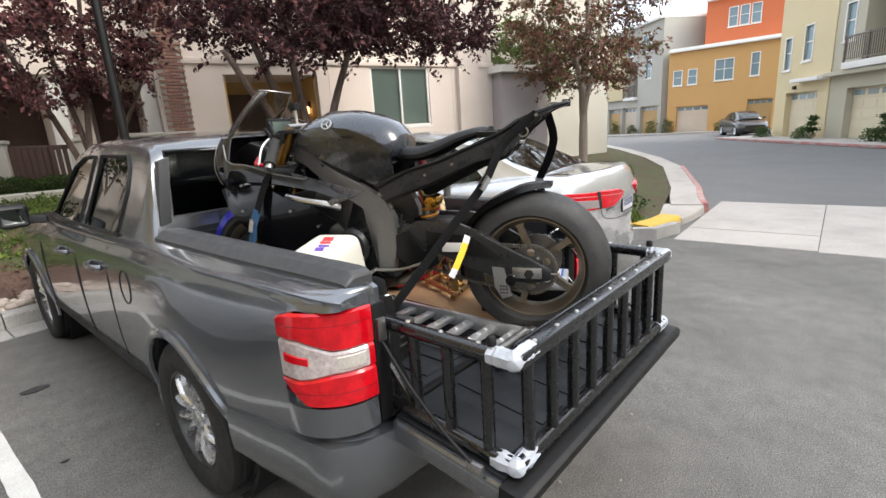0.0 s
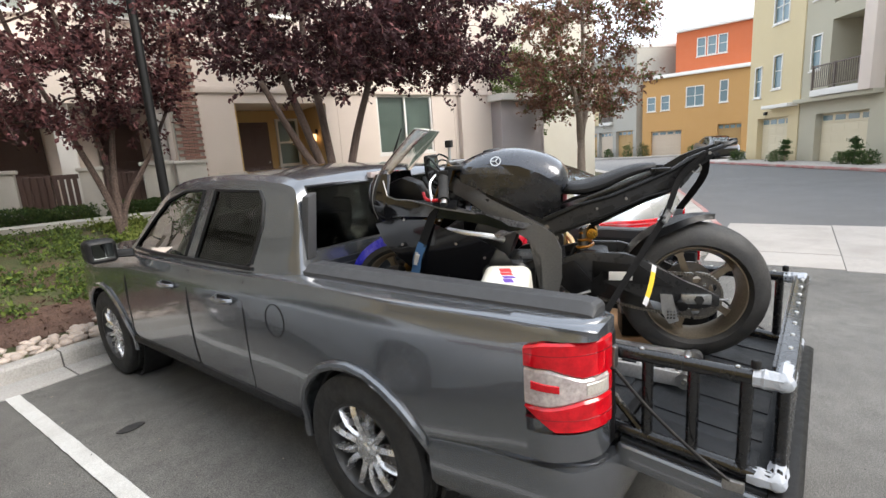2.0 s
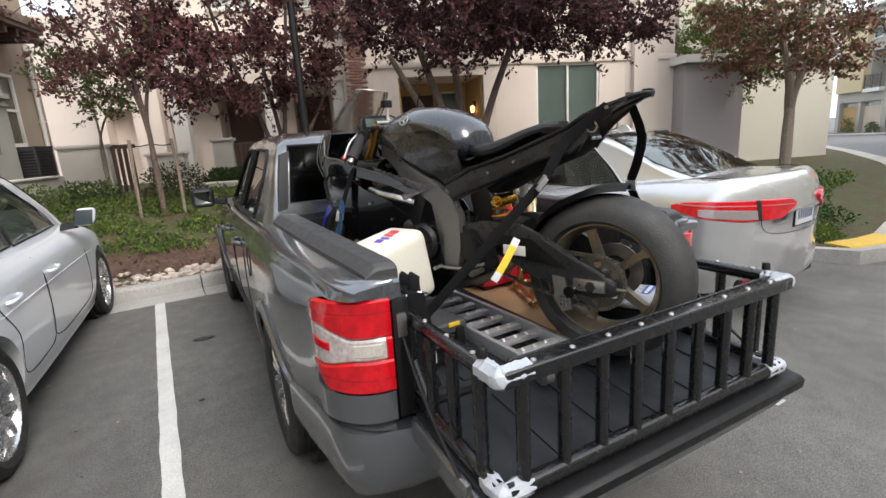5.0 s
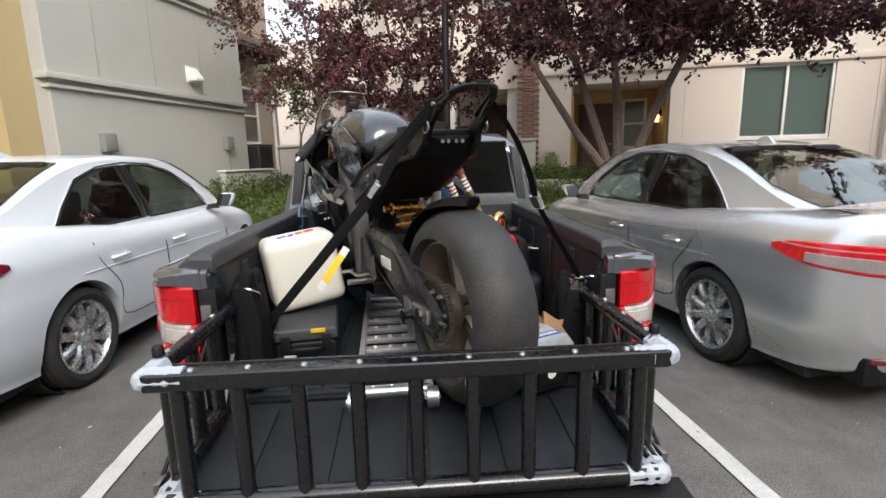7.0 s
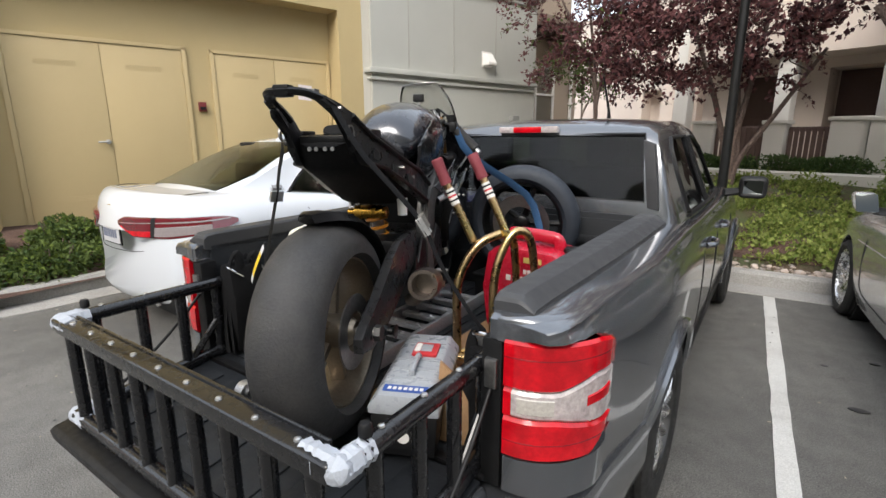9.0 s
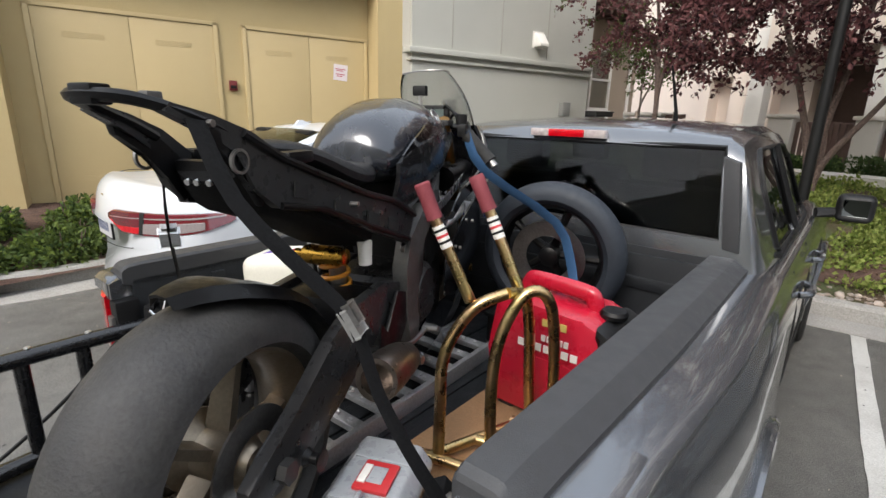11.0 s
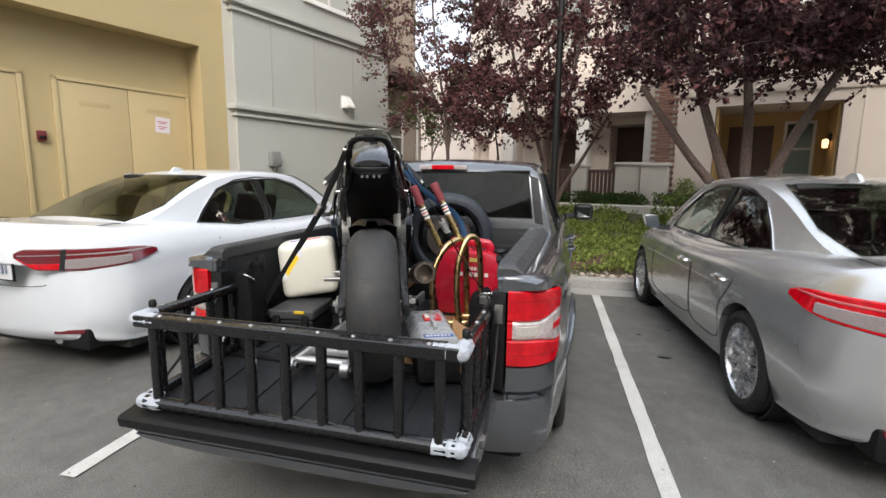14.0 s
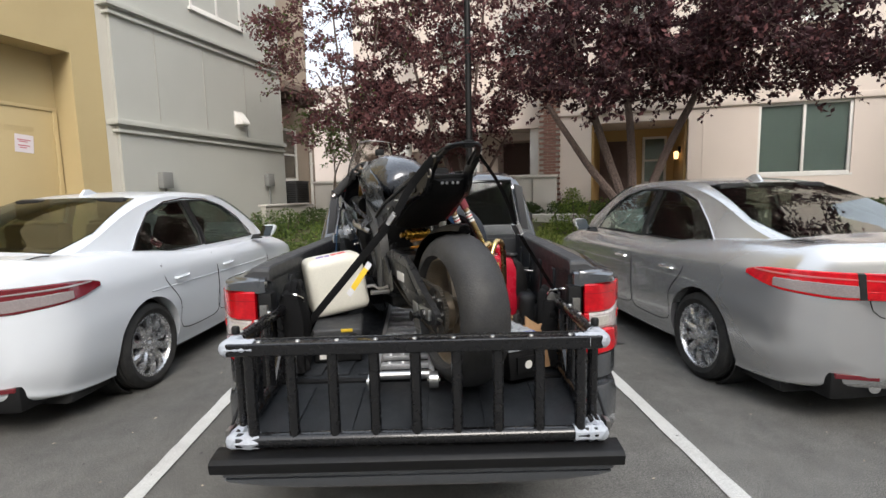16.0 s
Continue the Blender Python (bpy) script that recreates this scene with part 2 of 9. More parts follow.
M_STUCCO_B2 = mat("warm_grey_stucco", (0.39, 0.375, 0.33), 0.9, grain=0.08, scale=1.0, bump=0.35, bscale=160, stain=0.15)
# beige stucco with the shade round the recess put into its colour
M_STUCCO_W = mat("shaded_beige_stucco", (0.34, 0.275, 0.215), 0.9, grain=0.1, scale=1.0, bump=0.35, bscale=160, stain=0.2)
M_STUCCO_A = mat("pink_beige_stucco", (0.68, 0.59, 0.52), 0.9, grain=0.08, scale=1.0, bump=0.35, bscale=160, stain=0.12)
M_STUCCO_P = mat("tan_porch_stucco", (0.50, 0.33, 0.14), 0.9, grain=0.08, scale=1.0, bump=0.35, bscale=160, stain=0.1)
M_PATIO = mat("patio_render", (0.62, 0.59, 0.54), 0.9, grain=0.06, scale=2, bump=0.3, bscale=120, stain=0.2)
M_ACDARK = mat("dark_unit_paint", (0.03, 0.03, 0.03), 0.6, grain=0.2, scale=6)
M_STUCCO_G = mat("mauve_grey_stucco", (0.40, 0.36, 0.36), 0.9, grain=0.08, scale=1.0, bump=0.35, bscale=160)
M_CREAM = mat("cream_stucco", (0.60, 0.50, 0.31), 0.9, grain=0.06, scale=0.8, bump=0.2, bscale=100, stain=0.1)
M_OLIVE = mat("olive_grey_stucco", (0.44, 0.41, 0.32), 0.9, grain=0.06, scale=0.8, bump=0.2, bscale=100, stain=0.1)
M_ORANGE = mat("orange_stucco", (0.56, 0.15, 0.06), 0.9, grain=0.06, scale=0.8, bump=0.2, bscale=100, stain=0.1)
M_GOLDW = mat("golden_stucco", (0.50, 0.29, 0.11), 0.9, grain=0.06, scale=0.8, bump=0.2, bscale=100, stain=0.1)
M_BRICK = mat("brown_brick", (0.24, 0.13, 0.10), 0.9, grain=0.2, scale=6, bump=0.5, bscale=60, vary=0.2)
M_ROOF = mat("roof_tile", (0.20, 0.15, 0.12), 0.9, grain=0.2, scale=4, bump=0.6, bscale=20)
M_TRIM = mat("white_trim_paint", (0.72, 0.70, 0.66), 0.6, grain=0.03, scale=3, stain=0.1)
M_GDOOR = mat("cream_garage_paint", (0.62, 0.55, 0.40), 0.6, grain=0.03, scale=2, stain=0.1)
M_BROWNP = mat("brown_paint", (0.10, 0.06, 0.05), 0.6, grain=0.06, scale=5)
M_DARK = mat("dark_recess", (0.010, 0.010, 0.010), 0.9, grain=0.1, scale=5)
M_WINGLASS = mat("window_glass", (0.10, 0.13, 0.12), 0.06, spec=0.6, grain=0.02, scale=1)
M_BLIND = mat("window_blind", (0.26, 0.30, 0.28), 0.7, grain=0.04, scale=3)
def paint(name, col, metal, rough):
    """Car paint: a base coat with fine flakes and a little road dust under clear lacquer."""
    m = mat(name, col, 0.1, metal=metal, coat=1.0)
    n, l = m.node_tree.nodes, m.node_tree.links
    p = n["Principled BSDF"]
    p.inputs["Roughness"].default_value, p.inputs["Coat Roughness"].default_value = rough, 0.03
    co, t = n["Texture Coordinate"], n.new("ShaderNodeTexNoise")
    t.inputs["Scale"].default_value, t.inputs["Detail"].default_value = 3.0, 5
    l.new(co.outputs["Object"], t.inputs["Vector"])
    r = n.new("ShaderNodeMapRange")
    for key, v in (("From Min", 0.35), ("From Max", 0.75), ("To Min", 0.02), ("To Max", 0.10)):
        r.inputs[key].default_value = v
    l.new(t.outputs["Fac"], r.inputs["Value"])
    l.new(r.outputs["Result"], p.inputs["Coat Roughness"])
    return m


M_GREYP = paint("grey_truck_paint", (0.145, 0.154, 0.169), 0.72, 0.26)
M_SILVER = paint("silver_car_paint", (0.60, 0.605, 0.61), 0.7, 0.27)
M_WHITE = paint("white_car_paint", (0.64, 0.67, 0.71), 0.0, 0.4)
M_DARKCAR = paint("dark_car_paint", (0.015, 0.015, 0.017), 0.3, 0.3)
M_BLACKP = mat("black_plastic", (0.005, 0.005, 0.0055), 0.5, grain=0.15, scale=12, bump=0.15, bscale=300, spec=0.35)
M_GREYPL = mat("grey_trim_plastic", (0.042, 0.043, 0.046), 0.55, grain=0.12, scale=10, bump=0.2, bscale=350)
M_LINER = mat("bed_liner", (0.015, 0.017, 0.020), 0.48, spec=0.35, grain=0.3, scale=6, bump=0.35, bscale=220, stain=0.3)
M_RUBBER = mat("tyre_rubber", (0.014, 0.014, 0.014), 0.75, grain=0.25, scale=14, bump=0.25, bscale=180, second=(0.022, 0.021, 0.020))
M_SLICK = mat("worn_race_rubber", (0.031, 0.031, 0.032), 0.58, grain=0.22, scale=9, bump=0.25, bscale=140, stain=0.25, spec=0.4, second=(0.042, 0.041, 0.040))
M_GLASS = mat("tinted_glass", (0.40, 0.45, 0.40), 0.0, trans=1.0, spec=0.5)
M_GLASSD = mat("privacy_glass", (0.16, 0.18, 0.18), 0.0, trans=1.0, spec=0.5)
for g_ in (M_GLASSD,):
    g_.node_tree.nodes["Principled BSDF"].inputs["IOR"].default_value = 1.3
M_CLEAR = mat("clear_plastic", (0.8, 0.8, 0.78), 0.05, trans=1.0)
M_RED = mat("red_lens", (0.58, 0.004, 0.012), 0.12, coat=0.6, spec=0.3, grain=0.10, scale=18, bscale=90, second=(0.42, 0.002, 0.008))
M_RLENS = mat("clear_reversing_lens", (0.46, 0.43, 0.39), 0.15, coat=1.0, grain=0.15, scale=60)
M_REDD = mat("dark_red_lens", (0.13, 0.006, 0.012), 0.12, coat=1.0, grain=0.1, scale=30)
M_WLENS = mat("white_lens", (0.47, 0.42, 0.41), 0.12, coat=1.0, grain=0.25, scale=16, bscale=60, second=(0.38, 0.32, 0.32))
M_ALLOY = mat("silver_alloy", (0.60, 0.60, 0.61), 0.26, metal=0.85, grain=0.05, scale=12)
M_ALLOYD = mat("dark_alloy", (0.05, 0.05, 0.05), 0.4, metal=0.6, grain=0.08, scale=12)
M_CHROME = mat("chrome", (0.72, 0.72, 0.72), 0.12, metal=1.0)
M_STEEL = mat("worn_steel", (0.35, 0.34, 0.33), 0.38, metal=1.0, grain=0.15, scale=20)
M_ALU = mat("raw_aluminium", (0.60, 0.60, 0.60), 0.36, metal=1.0, grain=0.1, scale=16)
M_GOLD = mat("gold_anodised", (0.55, 0.30, 0.05), 0.28, metal=1.0, grain=0.06, scale=20)
M_BLACKPAINT = mat("gloss_black_paint", (0.005, 0.005, 0.006), 0.12, spec=0.3, coat=0.7, grain=0.1, scale=6)
M_MATTEBLACK = mat("satin_black", (0.004, 0.004, 0.0045), 0.36, grain=0.2, scale=20, bump=0.1, bscale=300, spec=0.28)
M_FRAMEGREY = mat("grey_frame_paint", (0.15, 0.148, 0.145), 0.38, metal=0.6, grain=0.12, scale=12)
M_SATIN = mat("satin_dark_grey", (0.020, 0.020, 0.021), 0.32, grain=0.25, scale=16, bump=0.1, bscale=260, spec=0.4)
M_SHEEN = mat("semi_gloss_black", (0.012, 0.012, 0.013), 0.24, spec=0.5, coat=0.5, grain=0.15, scale=10)
M_TUBE = mat("gloss_black_powder_coat", (0.006, 0.006, 0.007), 0.24, spec=0.5, coat=0.4, grain=0.1, scale=20)
M_STRAP = mat("black_webbing", (0.005, 0.005, 0.0055), 0.85, spec=0.2, grain=0.3, scale=60, bump=0.5, bscale=600)
M_SEAT = mat("black_vinyl", (0.010, 0.010, 0.011), 0.5, spec=0.35, grain=0.15, scale=40, bump=0.3, bscale=350)
M_PLATE = mat("number_plate", (0.60, 0.60, 0.62), 0.5, grain=0.05, scale=20)
M_PLATEBAR = mat("plate_bars", (0.20, 0.22, 0.30), 0.6)
M_BARK = mat("bark", (0.14, 0.10, 0.085), 0.95, grain=0.4, scale=20, bump=0.9, bscale=40)
M_BARK2 = mat("pale_bark", (0.26, 0.21, 0.17), 0.95, grain=0.3, scale=20, bump=0.8, bscale=40)
def leaf(name, col, vary=0.5):
    m = mat(name, col, 0.6, vary=vary, grain=0.15, scale=3, spec=0.2)
    p = m.node_tree.nodes["Principled BSDF"]
    n, l = m.node_tree.nodes, m.node_tree.links
    thin, both_ = n.new("ShaderNodeBsdfTranslucent"), n.new("ShaderNodeMixShader")
    both_.inputs["Fac"].default_value = 0.3
    l.new(p.inputs["Base Color"].links[0].from_socket, thin.inputs["Color"])
    l.new(p.outputs[0], both_.inputs[1])
    l.new(thin.outputs[0], both_.inputs[2])
    l.new(both_.outputs[0], n["Material Output"].inputs["Surface"])
    return m
M_PLUM = leaf("plum_leaf", (0.066, 0.030, 0.035), 0.45)
M_PLUM2 = leaf("reddish_leaf", (0.165, 0.070, 0.072), 0.42)
M_GREEN = leaf("green_leaf", (0.095, 0.135, 0.04), 0.5)
M_LIME = leaf("bright_green_leaf", (0.16, 0.22, 0.045), 0.5)
M_BROWNLEAF = leaf("brownish_leaf", (0.085, 0.07, 0.03), 0.5)
M_YGREEN = leaf("yellow_green_leaf", (0.27, 0.32, 0.085), 0.4)
M_HEDGE = leaf("hedge_leaf", (0.045, 0.080, 0.024), 0.45)


# ---- the site: parking bays, kerbs, planted bank, street ----
GRID = -19.5  # the houses stand turned against the bays


def house(a, b, z=0.0, turn=0.0):
    """A pose in the houses' own grid: a along the facade, b away from the bays."""
    return pose(0, 0, 0, 0, 0, GRID) @ pose(a, b, z, 0, 0, turn)


KERB_Y, KERB_H = 4.78, 0.15


def bank(x, y):
    """Height of the planted bank behind the front kerb."""
    g = min(max((y - 5.0) / 4.6, 0), 1)
    return KERB_H - 0.03 + 0.72 * g * g * (3 - 2 * g) + 0.02 * noise.noise(Vector((x * 1.3, y * 1.3, 0)))


def sheet(name, x0, x1, y0, y1, nx, ny, hf, mat_, label, cat, kind="structure"):
    bm = nb()
    g = [[bm.verts.new((x0 + (x1 - x0) * i / nx, y0 + (y1 - y0) * j / ny, hf(x0 + (x1 - x0) * i / nx, y0 + (y1 - y0) * j / ny))) for i in range(nx + 1)] for j in range(ny + 1)]
    for j in range(ny):
        for i in range(nx):
            bm.faces.new((g[j][i], g[j][i + 1], g[j + 1][i + 1], g[j + 1][i]))
    return solo(name, bm, mat_, label, cat, kind=kind)


sheet("ground", -400, 400, -400, 400, 8, 8, lambda x, y: -0.012, M_STREET, "flat dark asphalt that runs to the horizon", "ground")
sheet("road", -12, 6.6, -14, 4.45, 60, 60, lambda x, y: 0.004 * noise.noise(Vector((x * 0.5, y * 0.5, 3))), M_ASPHALT, "worn grey asphalt of the parking bays", "road")

# painted bay lines, worn at the edges
for lx, y0, y1 in ((-1.445, -0.2, 4.47), (1.47, -0.2, 4.43)):
    bm = nb()
    n = 60
    cols = []
    for i in range(n + 1):
        y = y0 + (y1 - y0) * i / n
        w = 0.047 + 0.005 * noise.noise(Vector((y * 6, lx, 0)))
        cols.append([bm.verts.new((lx - w + 0.004 * noise.noise(Vector((y * 9, 2, lx))), y, 0.009)), bm.verts.new((lx + w, y, 0.009))])
    for a, b in zip(cols, cols[1:]):
        bm.faces.new((a[0], a[1], b[1], b[0]))
    solo("road_marking", bm, M_LINE, "worn white painted bay line on the asphalt", "road marking", group="bay lines", kind="structure")

# oil spots on the asphalt
M_LITTER = mat("dry_leaf", (0.34, 0.30, 0.23), 0.8, grain=0.2, scale=10, vary=0.5)
M_OIL = mat("oil_stain", (0.03, 0.03, 0.03), 0.5, grain=0.3, scale=10)
for sx, sy, sr in ((-1.14, 3.05, 0.085), (1.85, 2.3, 0.05), (-1.25, 1.9, 0.02), (2.05, 3.1, 0.03), (1.75, 2.9, 0.02)):
    bm = nb()
    pts = [(sx + sr * (1 + 0.35 * noise.noise(Vector((k * 1.7, sx, 0)))) * math.cos(k * 0.524), sy + 0.55 * sr * (1 + 0.35 * noise.noise(Vector((k * 1.7, sy, 4)))) * math.sin(k * 0.524)) for k in range(12)]
    prism(bm, pts, "z", 0.003, 0.0075)
    solo("oil_spot", bm, M_OIL, "dark oil spot on the asphalt", "stain", group="oil spots", kind="structure")

# leaf crumbs, seeds and grit scattered over the bays
rng = np.random.default_rng(77)
for lname, lmat, cnt, sz, lab in (("leaf_litter", M_LITTER, 420, 0.011, "pale dry leaf crumbs scattered on the asphalt"), ("grit", M_OIL, 260, 0.009, "dark grit and seeds scattered on the asphalt")):
    bm = nb()
    for _ in range(cnt):
        x, y = rng.uniform(-4.4, 6.0), rng.uniform(-4.0, 4.4)
        r, a = sz * rng.uniform(0.35, 1.3), rng.uniform(0, 6.28)
        up = 0.006 + 0.004 * rng.random()
        vs = [bm.verts.new((x + r * k * math.cos(a + q), y + r * k * math.sin(a + q), up + dz)) for q, k, dz in ((0, 1, 0.003), (1.7, 0.55, 0.0), (3.1, 0.9, 0.002), (4.6, 0.5, 0.0))]
        tip = bm.verts.new((x, y, up + 0.006))
        for k in range(4):
            bm.faces.new((vs[k], vs[(k + 1) % 4], tip))
    solo(lname, bm, lmat, lab, "litter", kind="stuff", smooth=0)


def kerb_run(name, pts, w=0.15, h=KERB_H, mat_=M_KERB, label="grey concrete kerb with a rounded edge", side=1):
    """A kerb along points; its face is on the line, its body to one side."""
    p = [Vector((*q, 0)) for q in pts]
    prof = ((0.0, -0.05), (0.012, h - 0.025), (0.03, h), (w, h), (w, -0.05))
    rings = []
    for i, q in enumerate(p):
        d = (p[min(i + 1, len(p) - 1)] - p[max(i - 1, 0)]).normalized()
        nrm = Vector((-d.y, d.x, 0)) * side
        rings.append([q + nrm * a + Vector((0, 0, b)) for a, b in prof])
    return solo(name, ring_faces(nb(), rings), mat_, label, "kerb", kind="structure", smooth=25)


# front kerb in cast lengths with narrow joints, and its gutter
x = -7.0
k = 0
while x < 4.6:
    kerb_run("kerb", [(x + 0.006, KERB_Y), (min(x + 1.5, 4.6) - 0.006, KERB_Y)])
    solo("gutter", box(x + 0.006, min(x + 1.5, 4.6) - 0.006, 4.45, KERB_Y + 0.01, -0.05, 0.012, bevel=0.006), M_KERB, "pale concrete gutter strip along the kerb", "gutter", group="gutter slabs", kind="structure")
    x += 1.5
# kerb to the service doors, with a rounded nose
kerb_run("kerb", [(-4.32, 4.6), (-4.34, 3.0), (-4.4, 1.6), (-4.5, 0.6), (-4.7, -0.1), (-5.1, -0.6), (-5.7, -0.85), (-7.5, -0.9)], side=-1)
solo("gutter", ring_faces(nb(), [[Vector(c) for c in ((x0, y0, -0.05), (x1, y1, -0.05), (x1, y1, 0.008), (x0, y0, 0.008))] for x0, y0, x1, y1 in ((-3.98, 4.44, -4.31, 4.6), (-4.0, 3.0, -4.33, 3.0), (-4.06, 1.5, -4.39, 1.6), (-4.16, 0.5, -4.49, 0.6), (-4.4, -0.35, -4.69, -0.1), (-4.95, -0.95, -5.09, -0.6), (-5.65, -1.2, -5.69, -0.85), (-7.5, -1.25, -7.5, -0.9))]), M_KERB, "pale concrete gutter strip beside the kerb", "gutter", kind="structure")
sheet("planter_ground", -9, -4.42, -0.8, 7.4, 20, 30, lambda x, y: 0.12 + 0.28 * min(max((-4.6 - x) / 1.6, 0), 1) - (0.25 if (y < 0.2 and x > -4.75 + 0.0) else 0), M_MULCH, "dark bark mulch in a planted strip by the service doors", "soil")
sheet("bank", -9, 4.75, KERB_Y + 0.13, 14.5, 90, 60, bank, M_SOIL, "gently rising planted bank of soil behind the kerb", "soil")
sheet("mulch_strip", -5.2, 4.7, 5.45, 6.3, 60, 8, lambda x, y: bank(x, y) + 0.012, M_MULCH, "reddish brown bark mulch on the bank", "soil")

# the traffic island beside the silver car: kerb painted yellow, then red, then bare
ISL = [(4.62, 4.7), (4.62, 2.4), (4.68, 1.3), (4.95, 0.75), (5.4, 0.62)]
kerb_run("kerb", ISL, side=-1, label="bare concrete kerb of the planted island")
kerb_run("kerb_yellow", [(4.95, 0.75), (5.4, 0.62), (5.85, 0.58)], side=1, h=0.152, w=0.3, mat_=M_YELLOWP, label="concrete kerb end painted yellow")
kerb_run("kerb_ramp", [(5.86, 0.57), (6.45, 0.5), (7.0, 0.5)], side=1, w=0.7, h=0.12, mat_=M_CONC, label="pale concrete kerb ramp corner")
RED = [(7.0, 0.5), (7.9, 0.75), (9.0, 1.0), (11.0, 1.6), (13.5, 2.35), (17.0, 3.9), (22.0, 6.6), (30.0, 11.5)]
kerb_run("kerb", RED, side=1, w=0.5, h=0.14, mat_=M_CONC, label="pale concrete kerb and walk edge along the street")
kerb_run("kerb_red", [(x + 0.1, y - 0.05) for x, y in RED[:5]], side=1, w=0.12, h=0.146, mat_=M_REDP, label="kerb edge with faded red paint")
bm = nb()
poly = [(4.75, 14), (4.75, 1.4), (5.0, 0.9), (5.6, 0.85), (6.9, 1.1), (8.5, 1.4), (11, 2.1), (13.5, 2.85), (17, 4.4), (22, 7.1), (30, 12.0), (30, 30), (4.75, 30)]
prism(bm, poly, "z", -0.05, 0.13)
solo("island_ground", bm, M_SOIL, "planted island of soil and low green beside the street", "soil", kind="structure")

# concrete crossing over the street mouth, slab by slab
for i in range(9):
    y1 = 0.46 - i * 1.5
    for j, (xa, xb) in enumerate(((4.95, 5.75), (5.77, 8.2))):
        sk = 0.05
        bm = nb()
        x_off = 0.16 * i
        bx(bm, xa - x_off * 0.35, xb + x_off * 0.25, y1 - 1.49, y1, -0.05, 0.006 + 0.002 * j, bevel=0.004)
        solo("crossing_slab", bm, M_CONC, "pale concrete slab of the street crossing", "pavement", group="crossing slabs", kind="structure")

M_GREYBOX = mat("grey_box", (0.22, 0.22, 0.21), 0.6, grain=0.1)

# ---- houses round the bays ----
def wall_box(name, a0, a1, b0, b1, z0, z1, mat_, label, holes=()):
    """A solid wall block in the houses' grid, with openings (a0, a1, z0, z1, depth) cut into its front."""
    bm = box(a0, a1, b0, b1, z0, z1)
    if holes:
        bm = cut(bm, [box(*h) for h in holes])
    return solo(name, bm, mat_, label, "wall", house(0, 0), kind="structure", smooth=0)


def window_unit(name, m, w, h, label, panes=2, frame_w=0.06, blind=True, mid=False):
    """A window in its own xz plane: frame, sill, panes and the blind behind."""
    t = thing(name, label, "window", m, kind="structure")
    bm = nb()
    for x0, x1, z0, z1 in ((0, w, 0, frame_w), (0, w, h - frame_w, h), (0, frame_w, frame_w, h - frame_w), (w - frame_w, w, frame_w, h - frame_w)):
        bx(bm, x0, x1, -0.03, 0.06, z0, z1, bevel=0.006)
    part("window_frame", bm, M_TRIM, t)
    pw = (w - 2 * frame_w) / panes
    for i in range(panes):
        x0 = frame_w + i * pw
        if i:
            part("mullion", box(x0 - 0.028, x0 + 0.028, -0.028, 0.06, frame_w, h - frame_w, bevel=0.005), M_TRIM, t)
        if mid:
            part("glazing_bar", box(x0, x0 + pw, -0.024, 0.05, h * 0.5 - 0.025, h * 0.5 + 0.025, bevel=0.004), M_TRIM, t)
        part("pane", box(x0 - 0.01, x0 + pw + 0.01, 0.012, 0.02, frame_w - 0.01, h - frame_w + 0.01), M_PANE, t)
    if blind:
        part("blind", box(frame_w * 0.6, w - frame_w * 0.6, 0.045, 0.055, frame_w * 0.6, h - frame_w * 0.6), M_BLIND, t)
    part("sill", box(-0.04, w + 0.04, -0.07, 0.05, -0.05, 0.0, bevel=0.008), M_TRIM, t)
    return t


M_PANE = mat("pane_glass", (0.75, 0.82, 0.8), 0.0, trans=1.0)

